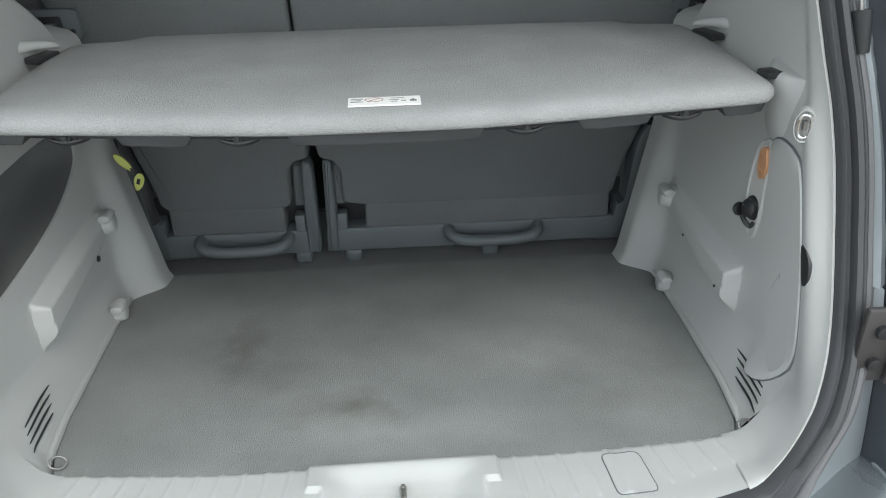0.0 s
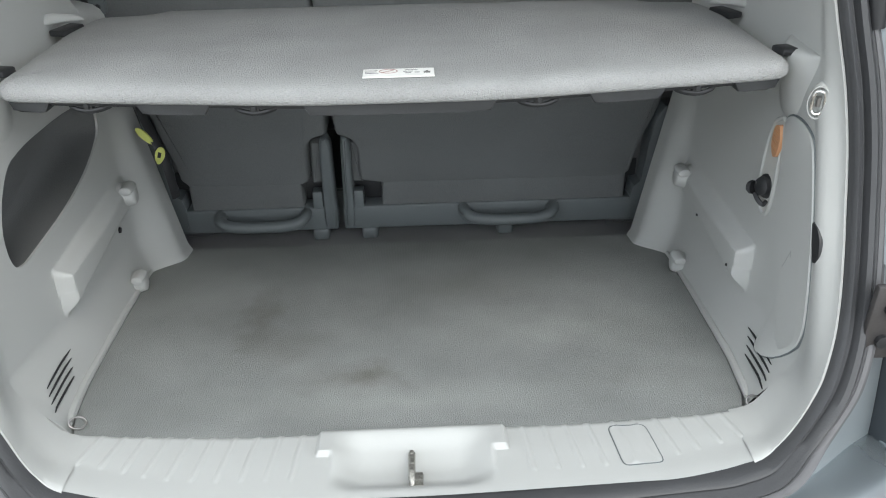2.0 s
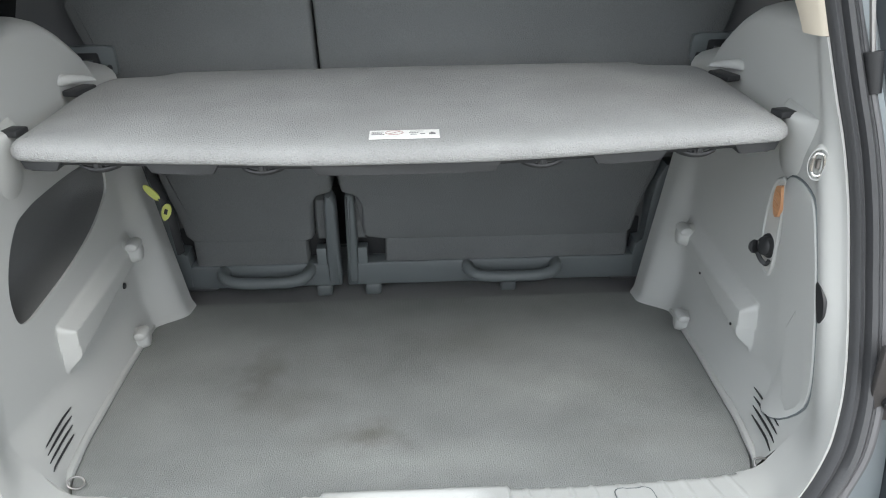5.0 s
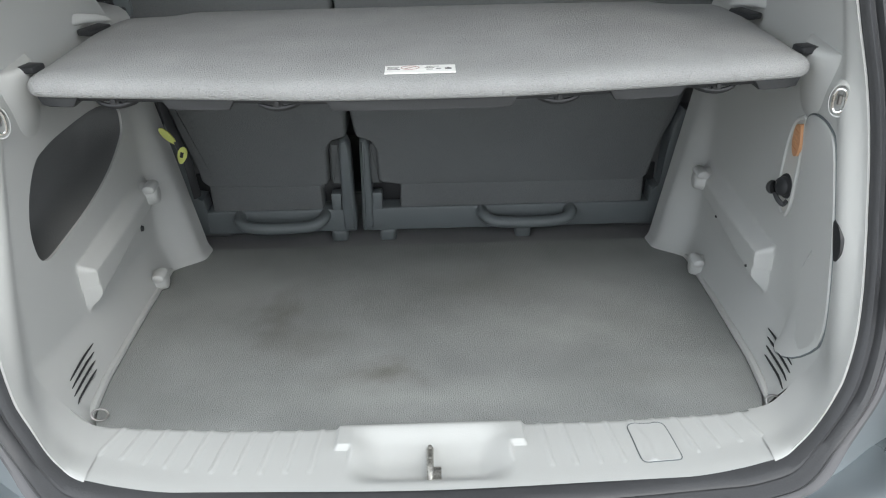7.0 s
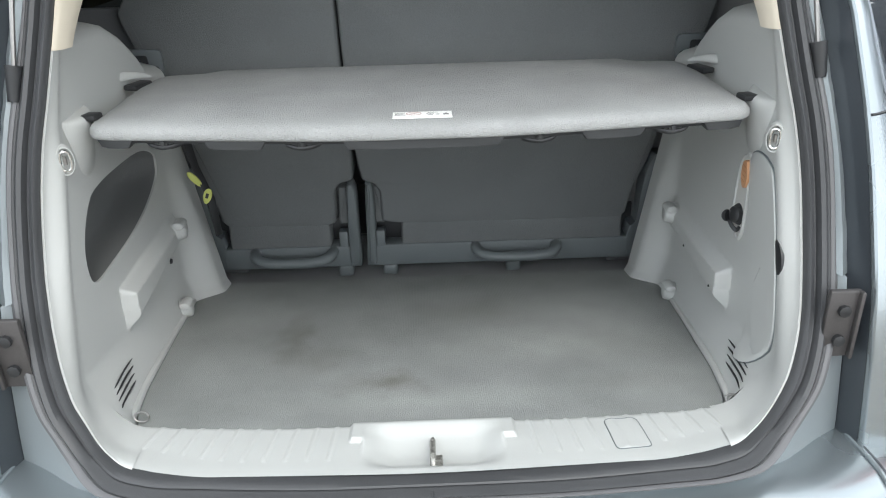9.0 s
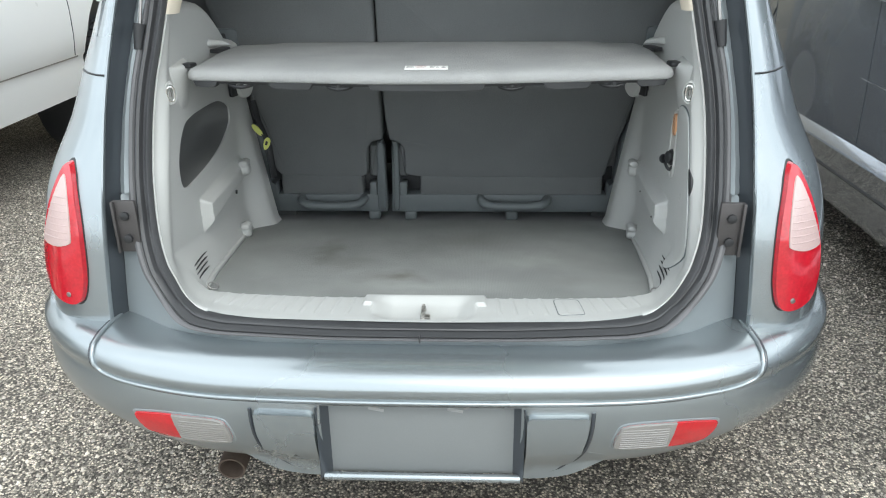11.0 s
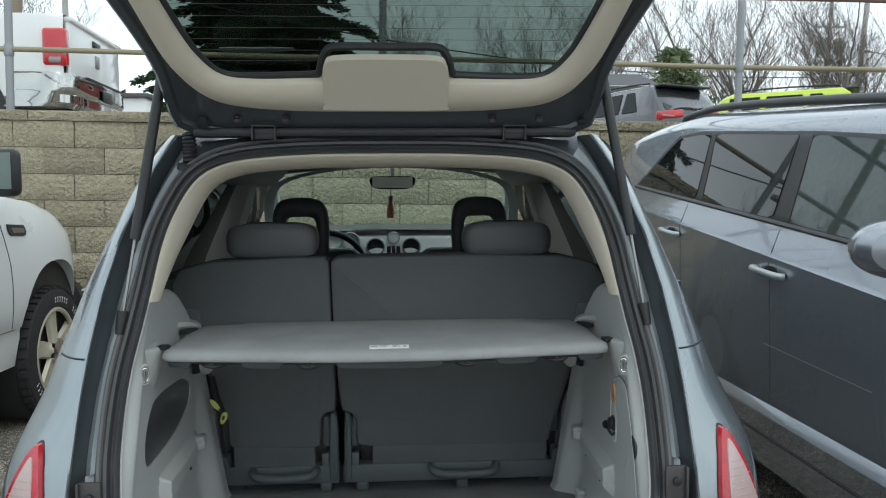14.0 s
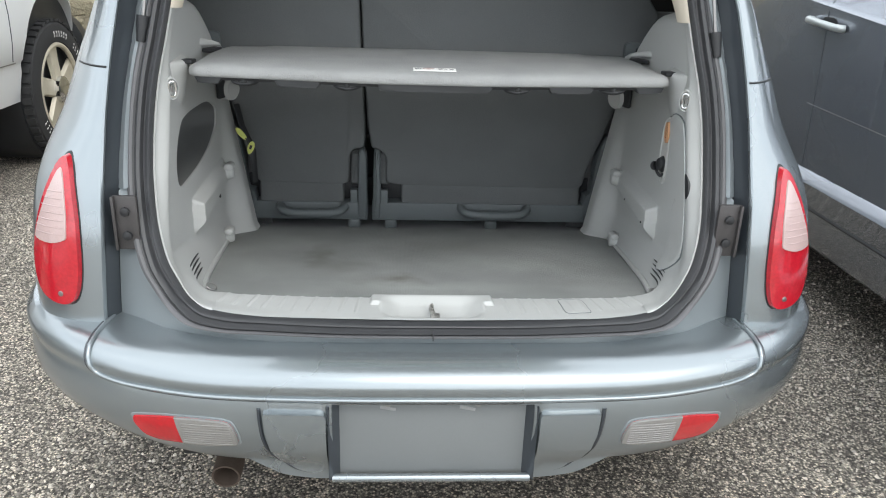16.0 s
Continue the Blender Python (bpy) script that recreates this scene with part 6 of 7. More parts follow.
v_wt = lambda y: min(1.805, 1.70 + 0.085 * (y - 1.41)) - 0.04 * soft(3.0, 3.9, y)


def van_half(y):
    end = soft(3.5, 3.98, y)
    nose = 1 - soft(-0.95, -0.35, y)
    f = 1 - 0.16 * end ** 2 - 0.22 * nose ** 2
    hood = 1 - soft(-0.45, 0.85, y)
    sh, bl, wt = v_sh(max(y, 0.2)), v_bl(max(y, 0.2)), v_wt(max(y, 0.7))
    top = wt * (1 - hood) + (1.10 - 0.16 * nose) * hood
    bl2 = min(bl, top - 0.02 - 0.02 * (1 - hood)) if hood > 0.4 else bl
    sh2 = min(sh, bl2 - 0.05)
    tw = 0.77 + 0.06 * hood
    return [(0.70 * f, 0.30), (0.84 * f, 0.33), (0.885 * f, 0.40), (0.902 * f, 0.495), (0.906 * f, 0.505), (0.924 * f, 0.560), (0.940 * f, 0.598), (0.936 * f, 0.606), (0.908 * f, 0.634), (0.912 * f, 0.85), (0.922 * f, sh2 - 0.05), (0.927 * f, sh2), (0.914 * f, sh2 + 0.016),
            (0.880 * f, bl2), (0.875 * f, bl2 + 0.012), (tw * f, top), (0.757 * f, top + 0.022), (0.722 * f, top + 0.052), (0.62 * f, top + 0.09), (0.35 * f, top + 0.115), (0.0, top + 0.12)]


VAN_X = 2.37
ys = [-0.97, -0.9, -0.75, -0.5, -0.3, -0.1, 0.1, 0.3, 0.5, 0.7, 0.85, *span(1.0, 3.4, 25), 3.55, 3.7, 3.82, 3.92, 3.98]
body = part("body", loft([section_ring(y, VAN_X, van_half(y)) for y in ys], True, True), VAN_PAINT, van)


def van_side(y, k, d=0.0):
    """A place on the near flank: k runs 0 at the belt to 1 at the window's top; below 0 down to the sill."""
    h = van_half(y)
    (w0, z0), (w1, z1) = h[14], h[15]
    if k < 0:
        zs, ws = [p[1] for p in h[:15]], [p[0] for p in h[:15]]
        return Vector((VAN_X - float(np.interp(-k, zs, ws)) - d, y, -k))
    return Vector((VAN_X - (w0 + (w1 - w0) * k) - d * 0.96, y, z0 + (z1 - z0) * k + 0.26 * d))


def van_pane(outline, mat_, name="side_window"):
    pn = part(name, conform(rounded(outline), van_side, -0.006, 0.007, 0.0), mat_, van, smooth=60)
    return pn


part("window_surround", conform(rounded([(3.16, 0.01), (2.84, 0.70), (2.70, 0.90), (2.40, 0.985), (1.30, 0.985), (0.84, 0.95), (0.57, 0.58), (0.31, 0.05), (0.36, 0.0)], 0.06), van_side, -0.006, 0.003, 0.001), BLACK, van, smooth=60)
van_pane([(3.10, 0.05), (2.80, 0.66), (2.66, 0.86), (2.36, 0.93), (2.26, 0.92), (2.22, 0.04), (2.6, 0.03)], DARK_GLASS)
van_pane([(2.13, 0.03), (2.16, 0.5), (2.20, 0.90), (2.14, 0.94), (1.44, 0.94), (1.43, 0.90), (1.44, 0.5), (1.45, 0.03)], DARK_GLASS)
van_pane([(1.315, 0.03), (1.315, 0.5), (1.33, 0.90), (1.29, 0.94), (0.86, 0.90), (0.60, 0.55), (0.36, 0.08), (0.40, 0.03)], GREEN_GLASS)
part("belt_moulding", tube([van_side(y, 0.0, 0.006) for y in span(0.4, 3.15, 24)], 0.011, 8, flat=0.6), BLACK, van)
part("pillar_cover", conform(rounded([(1.43, 0.02), (1.43, 0.95), (1.335, 0.95), (1.325, 0.02)], 0.02), van_side, -0.006, 0.006, 0.001), BLACK, van)
part("pillar_cover", conform(rounded([(2.21, 0.02), (2.255, 0.95), (2.21, 0.95), (2.14, 0.02)], 0.02), van_side, -0.006, 0.006, 0.001), BLACK, van)
for y in (2.30, 1.375, 0.25):
    part("door_gap", tube([van_side(y, -z, 0.0005) for z in span(0.64, v_bl(y) - 0.01, 24)], 0.0013, 6), GUTTER, van)
part("door_gap", tube([van_side(y, -0.497, 0.0) for y in span(0.25, 2.3, 20)], 0.006, 6), BLACK, van)
part("wheel_arch_gap", tube([van_side(y, -z, 0.001) for y, z in ((2.30, 1.02), (2.36, 0.95), (2.50, 0.90), (2.7, 0.88))], 0.003, 6), BLACK, van)
for y in (1.37, 2.42):
    z = v_sh(y) - 0.052
    h = part("door_handle", tube(spline([van_side(y + 0.10, -z, 0.004), van_side(y + 0.09, -z - 0.002, 0.028), van_side(y, -z + 0.004, 0.034), van_side(y - 0.10, -z + 0.012, 0.028), van_side(y - 0.115, -z + 0.014, 0.004)], 5), 0.013, 10), SILVER, van, "silver door handle")
    part("handle_cup", conform(rounded([(y + 0.045, -z - 0.016), (y - 0.045, -z - 0.018), (y - 0.065, -z + 0.002), (y - 0.035, -z + 0.026), (y + 0.03, -z + 0.026)], 0.35), van_side, -0.002, 0.0015), BLACK, h)
mx, my, mz = 1.375, 0.53, 1.30
mirror = part("wing_mirror", lathe([(0.02, -0.09), (0.075, -0.075), (0.098, -0.03), (0.10, 0.03), (0.092, 0.07), (0.01, 0.075)], (mx, my, mz), (0.25, 1, 0), 28), VAN_PAINT, van, "silver wing mirror")
for v in mirror.data.vertices:
    v.co.x, v.co.z = mx + (v.co.x - mx) * 1.15, mz + (v.co.z - mz) * 0.82
part("mirror_arm", tube([(mx + 0.05, my - 0.02, mz - 0.06), (1.50, my - 0.03, 1.215)], [0.03, 0.035], 10), BLACK, mirror)
for y in (0.06, 2.98):
    for s in (-1, 1):
        wheel_part(van, (VAN_X + s * 0.80, y, 0.345 + GROUND), s, 0.345, 0.225, 0.22, SILVER, 7)
        part("wheel_well", lathe([(0.40, 0.0), (0.40, 0.012), (0.01, 0.013)], (VAN_X + s * 0.906, y, 0.40 + GROUND), (s, 0, 0), 36), BLACK, van)
rk = [(VAN_X - 0.60, y, v_wt(max(y, 0.7)) + 0.105 + 0.02 * math.sin((y - 0.9) / 2.4 * math.pi)) for y in span(1.0, 3.05, 14)]
for s in (-1, 1):
    pts = [(VAN_X + s * 0.60, y, z) for _, y, z in rk]
    pts = [(pts[0][0], pts[0][1] - 0.06, pts[0][2] - 0.05)] + pts + [(pts[-1][0], pts[-1][1] + 0.16, pts[-1][2] - 0.06)]
    part("roof_rail", tube(pts, [0.012] + [0.022] * 14 + [0.012], 10, flat=0.8), BLACK, van)
part("scratch", tube([van_side(y, -(0.855 + 0.03 * (y - 1.0)), 0.001) for y in span(0.74, 1.42, 15)], 0.0008, 5), STEEL, van)

# white pickup beside the wall
truck = thing("white_pickup", (-3.13, 1.4, GROUND), "white pickup truck with corroded beige alloy wheels facing the wall", "truck")
TX = -3.13


HOOD = lerp_table([1.9, 2.75, 3.05, 3.36, 3.60, 3.78, 3.92, 4.05, 4.15], [1.535, 1.510, 1.488, 1.445, 1.385, 1.285, 1.14, 0.985, 0.90])


def truck_half(y):
    nose = soft(3.50, 4.25, y)
    f = 1 - 0.24 * nose ** 1.6
    cab = 1 - soft(1.95, 2.80, y)
    bed = 1 - soft(0.48, 0.52, y)
    hood = HOOD(y)
    top = hood + (1.93 - hood) * cab * (1 - bed) + (1.32 - hood) * bed * cab
    belt = min(1.40, hood - 0.05)
    up = belt + (top - belt) * 0.75
    w_up = 0.915 - 0.115 * cab * (1 - bed)
    bulge = 0.030 * math.exp(-((y - 3.42) / 0.42) ** 2)
    return [(0.80 * f, 0.47), (0.955 * f, 0.50), (0.985 * f, 0.66), (0.984 * f, 0.712), (0.996 * f, 0.728), ((1.003 + bulge) * f, 0.84), ((1.006 + bulge) * f, 0.97), ((0.998 + bulge) * f, 1.10), ((0.980 + bulge) * f, min(1.24, belt - 0.05)), (0.958 * f, belt), (w_up * f, up), (w_up * 0.93 * f, top - 0.012), (0.45 * f, top + 0.02), (0, top + 0.025)]


ys = [-1.55, -1.5, 0.40, 0.47, 0.53, 0.7, 1.3, 1.9, 2.1, 2.3, 2.5, 2.7, 2.85, *span(2.95, 4.1, 26), 4.16, 4.22, 4.25]
tb = part("body", loft([section_ring(y, TX, truck_half(y)) for y in ys], True, True), WHITE_PAINT, truck)
HUBY, HUBZ = 3.38, 0.472
WHEEL_R, WHEEL_Z = 0.408, 0.497
for y in (HUBY, -0.10):
    arch = [(y + 0.04 + 0.425 * math.copysign(abs(math.cos(w)) ** 0.85, math.cos(w)), HUBZ + 0.06 + (0.545 if math.sin(w) > 0 else 0.44) * math.copysign(abs(math.sin(w)) ** 0.9, math.sin(w))) for w in span(0, 2 * math.pi, 49)[:-1]]
    cut(tb, prism(arch, lambda yy, zz, d: (TX + d, yy, zz), 0.68, 1.35))
    part("wheel_well", loft([[(TX + d, y + 0.04 + (yy - y - 0.04) * k, HUBZ + (zz - HUBZ) * k) for yy, zz in arch] for d, k in ((0.955, 1.005), (0.90, 1.012), (0.64, 1.0), (0.63, 0.6))], True, True), BLACK, truck)
for p in tb.data.polygons:
    p.use_smooth = True
tb.data.set_sharp_from_angle(angle=radians(38))
for y in (HUBY, -0.10):
    for s in (-1, 1):
        w = wheel_part(truck, (TX + s * 0.880, y + 0.05, WHEEL_Z), s, WHEEL_R, 0.26, 0.275, GOLD_RIM, 5)
        if s > 0 and y > 1:
            for a0, n in ((0.5, 4), (1.15, 6), (3.6, 6), (4.5, 4)):
                for k in range(n):
                    a = a0 + 0.10 * k
                    part("tyre_mark", tube([(TX + 0.880 + 0.133, y + 0.05 + rr * math.cos(a), WHEEL_Z + rr * math.sin(a)) for rr in (0.312, 0.345)], 0.007, 5, flat=0.5), WHITE, w)
            for k in range(44):
                a = 2 * math.pi * k / 44
                part("tread_block", box((TX + 0.880 + 0.09, y + 0.05 + WHEEL_R * math.cos(a), WHEEL_Z + WHEEL_R * math.sin(a)), (0.07, 0.036, 0.014), 0.0, turn=Matrix.Rotation(a + math.pi / 2, 4, "X")), TYRE, w)
tside = lambda y, z, d=0.0: (TX + float(np.interp(z, [p[1] for p in truck_half(y)[:11]], [p[0] for p in truck_half(y)[:11]])) + d, y, z)
badge = part("fender_badge", conform([(2.93, 1.315), (3.10, 1.305), (3.11, 1.27), (3.09, 1.245), (2.95, 1.25), (2.93, 1.27)], lambda y, z, d: tside(y, z, d), -0.002, 0.010, 0.004), BLACK, truck, "dark fender badge with a grey bar")
part("badge_bar", conform([(2.955, 1.296), (3.085, 1.288), (3.09, 1.272), (3.075, 1.262), (2.965, 1.266)], lambda y, z, d: tside(y, z, d), 0.006, 0.0125, 0.001), STEEL, badge)
part("door_gap", tube([tside(2.90 - 0.16 * max(0, z - 1.1), z, 0.0) for z in span(0.73, 1.38, 14)], 0.0035, 6), GUTTER, truck)
part("sill_gap", tube([tside(y, 0.718, 0.0) for y in span(0.6, 2.94, 12)], 0.004, 6), STEEL, truck)
for y in (0.9,):
    part("door_gap", tube([tside(y, z, 0.0) for z in span(0.73, 1.36, 14)], 0.004, 6), GUTTER, truck)
mir_t = part("wing_mirror", box((-2.005, 2.60, 1.590), (0.20, 0.09, 0.245), 0.035, 3, pose(0, 0, 0, 0, 0, -12)), BLACK, truck, "large black wing mirror")
part("mirror_glass", box((-2.003, 2.5520, 1.598), (0.165, 0.004, 0.185), 0.0, turn=pose(0, 0, 0, 0, 0, -12)), material("grey_mirror_glass", (0.20, 0.235, 0.225), 0.05, 1.0, 0.05), mir_t)
part("mirror_arm", tube([(-2.05, 2.60, 1.46), (-2.22, 2.58, 1.42)], [0.04, 0.05], 10), BLACK, mir_t)
part("side_window", conform([(2.35, 1.42), (1.95, 1.80), (1.05, 1.82), (1.0, 1.42)], lambda y, z, d: (TX + float(np.interp(z, [1.40, 1.85], [0.955, 0.80])) + d, y, z), -0.004, 0.006), DARK_GLASS, truck)
part("headlamp", box((TX + 0.60, 4.08, 0.99), (0.34, 0.16, 0.20), 0.05, 3, pose(0, 0, 0, 0, 0, -20)), WHITE_LENS, truck)
part("front_bumper", tube(spline([(TX - 0.86, 3.86, 0.80), (TX - 0.80, 4.12, 0.78), (TX - 0.5, 4.27, 0.76), (TX, 4.31, 0.76), (TX + 0.5, 4.27, 0.76), (TX + 0.80, 4.12, 0.78), (TX + 0.88, 3.86, 0.80)], 4), 0.16, 12, flat=0.55), BLACK, truck)


# ---- vehicles on the upper level ----
UP = 2.02


def laid(bm, m):
    bmesh.ops.transform(bm, matrix=m, verts=bm.verts)
    return bm


def estate(at, turn, colour, roof_colour, label, lamps):
    """A far sports utility car: its tail at the local origin, nose along +y."""
    m = pose(*at, 0, 0, turn)
    s = thing("sports_utility_car", at, label, "car", "cars on the upper level")

    def half(y):
        t = soft(0.0, 0.30, y)
        n = soft(3.4, 4.7, y)
        cab = soft(0.0, 0.55, y) * (1 - soft(2.7, 3.5, y))
        top = 1.08 + 0.57 * cab - 0.15 * n
        f = 1 - 0.10 * (1 - t) - 0.2 * n * n
        return [(0.80 * f, 0.30), (0.94 * f, 0.36), (0.97 * f, 0.60), (0.965 * f, 0.90), (0.94 * f, 1.03), (0.90 * f, min(1.08, top - 0.01)), (0.90 * f - 0.16 * cab, top - 0.05), (0.84 * f - 0.17 * cab, top), (0.4 * f, top + 0.035), (0.0, top + 0.04)]

    yy = [0.0, 0.06, 0.14, 0.25, 0.4, 0.55, 0.8, 1.2, 1.8, 2.4, 2.7, 2.9, 3.1, 3.3, 3.5, 3.9, 4.3, 4.6, 4.75]
    part("body", laid(loft([section_ring(y, 0, half(y)) for y in yy], True, True), m), colour, s)

    def flank(sd):
        def f(y, k, d):
            h = half(y)
            (w0, z0), (w1, z1) = h[5], h[6]
            return m @ Vector((sd * (w0 + (w1 - w0) * k + d), y, z0 + (z1 - z0) * k))
        return f

    for sd in (-1, 1):
        for y0, y1 in ((0.62, 1.15), (1.24, 2.0), (2.08, 2.75)):
            part("side_window", conform([(y0 + (0.05 if y0 > 1 else 0.10), 0.10), (y0 + (0.05 if y0 > 1 else 0.30), 0.90), (y1, 0.90), (y1 + 0.03, 0.10)], flank(sd), -0.002, 0.012), FAR_GLASS, s)
        part("roof_bar", laid(tube([(sd * 0.66, y, 1.695 + 0.03 * math.sin((y - 0.6) / 2.0 * math.pi)) for y in span(0.6, 2.6, 9)], 0.018, 8), m), BLACK, s)
        part("wheel", laid(lathe([(0.2, -0.12), (0.35, -0.12), (0.36, 0), (0.35, 0.12), (0.02, 0.10)], (sd * 0.82, 0.95, 0.36), (sd, 0, 0), 24), m), TYRE, s)
        part("wheel", laid(lathe([(0.2, -0.12), (0.35, -0.12), (0.36, 0), (0.35, 0.12), (0.02, 0.10)], (sd * 0.82, 3.75, 0.36), (sd, 0, 0), 24), m), TYRE, s)
        lp = part("tail_lamp", laid(box((sd * 0.66, 0.02, 1.02), (0.56, 0.14, 0.16), 0.03, 3, pose(0, 0, 0, 0, sd * 6, sd * 10)), m), lamps, s)
        part("lamp_strip", laid(box((sd * 0.66, -0.045, 0.985), (0.50, 0.03, 0.035), 0.01), m), WHITE_LENS, lp)
    part("rear_window", laid(loft([[(x, 0.10 + 0.40 * k - 0.03, 1.12 + 0.45 * k) for x in span(-0.72 + 0.12 * k, 0.72 - 0.12 * k, 8)] for k in span(0, 1, 5)], False), m), FAR_GLASS, s)
    part("spoiler", laid(box((0, 0.36, 1.635), (1.30, 0.26, 0.045), 0.02, 3), m), roof_colour, s)
    part("wiper", laid(tube([(0.0, 0.06, 1.15), (0.30, 0.10, 1.19)], 0.012, 6), m), BLACK, s)
    part("badge", laid(box((0.0, -0.02, 0.98), (0.16, 0.012, 0.04), 0.008), m), CHROME, s)
    return s


DARK_PAINT = material("dark_grey_metallic_paint", (0.085, 0.088, 0.098), 0.25, 0.6, 0.05, 2, 900, coat=1.0)
LIME = material("lime_yellow_paint", (0.55, 0.68, 0.05), 0.35, 0, 0.05, 2, 500, coat=0.8)
estate((6.03, 13.6, UP), 24, DARK_PAINT, BLACK, "dark grey sports utility car with red tail lamps", RED_LENS)
estate((10.15, 14.3, UP), 58, LIME, BLACK, "lime yellow sports utility car on the upper lot", RED_LENS)
estate((16.2, 17.5, UP), 40, VAN_PAINT, BLACK, "grey estate car at the upper lot's edge", RED_LENS)

ram = thing("white_pickup", (-4.6, 8.2, UP), "white pickup truck with a chrome rear bumper on the upper lot", "truck", "cars on the upper level")
RM = Matrix(((-0.999, -0.045, 0, -3.70), (-0.045, 0.999, 0, 7.5), (0, 0, 1, UP), (0, 0, 0, 1)))  # x forward, y across to the far side


def bed_ring(x, k=1.0):
    c = 0.98
    sec = [(0.10, 0.50), (0.0, 0.60), (-0.01, 0.9), (0.0, 1.15), (0.03, 1.48), (0.05, 1.53)]
    return [(x, c + (p - c) * k, z) for p, z in sec] + [(x, c - (p - c) * k, z) for p, z in sec[::-1]]


part("cargo_bed", laid(loft([bed_ring(0.10, 0.93), bed_ring(0.02, 0.97), bed_ring(0.06, 1.0), bed_ring(0.4), bed_ring(1.9), bed_ring(1.95)], True, True), RM), WHITE_PAINT, ram)
part("cab", laid(loft([[(x, 0.98 + s * w, z) for s, w, z in ((-1, 0.95, 0.5), (-1, 0.98, 1.0), (-1, 0.94, 1.38), (-1, 0.76, tp_), (1, 0.76, tp_), (1, 0.94, 1.38), (1, 0.98, 1.0), (1, 0.95, 0.5))] for x, tp_ in ((2.0, 1.90), (2.1, 1.95), (3.3, 1.95), (4.0, 1.42), (5.4, 1.30), (5.5, 1.2))], True, True), RM), WHITE_PAINT, ram)
for s, y in ((-1, 0.0), (1, 1.96)):
    lp = part("tail_lamp", laid(box((0.10 if s < 0 else 0.24, y + s * (-0.035), 1.15), (0.26, 0.15, 0.42), 0.04, 3), RM), RED_LENS, ram, "red tail lamp")
    part("lamp_lens", laid(box((0.09 if s < 0 else 0.23, y + s * (-0.02), 1.00), (0.14, 0.14, 0.075), 0.02, 2), RM), WHITE_LENS, lp)
    for x in (1.15, 4.6):
        part("wheel", laid(lathe([(0.2, -0.13), (0.39, -0.13), (0.40, 0), (0.39, 0.13), (0.05, 0.10)], (x, 0.98 + s * 0.83, 0.40), (0, s, 0), 28), RM), TYRE, ram)
        part("arch", laid(lathe([(0.50, 0.0), (0.50, 0.01), (0.02, 0.012)], (x, 0.98 + s * 0.985, 0.46), (0, s, 0), 28), RM), BLACK, ram)
part("tailgate", laid(box((0.005, 1.0, 1.12), (0.06, 1.80, 0.72), 0.03, 3), RM), WHITE_PAINT, ram)
part("tailgate_lip", laid(box((-0.01, 1.0, 1.48), (0.10, 1.82, 0.06), 0.02, 3), RM), WHITE_PAINT, ram)
part("gate_handle", laid(box((-0.03, 0.98, 1.34), (0.03, 0.26, 0.09), 0.02), RM), BLACK, ram)
part("badge", laid(box((-0.03, 1.0, 1.14), (0.012, 0.14, 0.16), 0.02), RM), STEEL, ram)
bp = spline([(0.55, -0.02, 0), (0.20, -0.05, 0), (0.02, -0.01, 0), (-0.08, 0.20, 0), (-0.11, 0.98, 0), (-0.08, 1.76, 0), (0.02, 1.97, 0), (0.2, 2.01, 0)], 5)
rb = part("rear_bumper", laid(loft([[(p.x + i, p.y, z) for p in bp] for i, z in ((0.10, 0.865), (0.01, 0.86), (-0.012, 0.84), (-0.015, 0.67), (0.0, 0.64), (0.035, 0.62), (0.04, 0.53), (0.12, 0.48))], False), RM), material("tarnished_chrome", (0.50, 0.50, 0.48), 0.06, 1.0, 0.2, 5, 100, spread=0.02), ram, "chrome rear bumper")
part("bumper_step", laid(box((-0.06, 0.98, 0.855), (0.14, 1.2, 0.03), 0.01), RM), BLACK, rb)
part("plate_box", laid(box((-0.145, 0.98, 0.70), (0.02, 0.34, 0.14), 0.02), RM), BLACK, rb)
for y in (0.45, 1.5):
    part("exhaust", laid(lathe([(0.055, 0), (0.055, 0.30), (0.045, 0.30), (0.045, 0.05), (0.002, 0.04)], (0.18, y, 0.42), (-1, 0, 0), 18), RM), CHROME, ram)
part("chassis", laid(box((1.5, 0.98, 0.42), (2.8, 1.2, 0.16), 0.03), RM), BLACK, ram)

# ---- trees, poles and buildings beyond the upper lot ----
BARK = material("grey_bark", (0.15, 0.135, 0.12), 0.9, 0, 0.35, 5, 60, 0.01)
TWIG = material("bare_twigs", (0.165, 0.145, 0.130), 0.9, 0, 0.25, 2, 30, spec=0.1)
NEEDLE = material("dark_conifer_needles", (0.050, 0.080, 0.042), 0.9, 0, 0.5, 1.5, 14, spec=0.08)
BUSH_GREEN = material("evergreen_bush", (0.19, 0.235, 0.135), 0.8, 0, 0.5, 2.5, 14, spec=0.08)


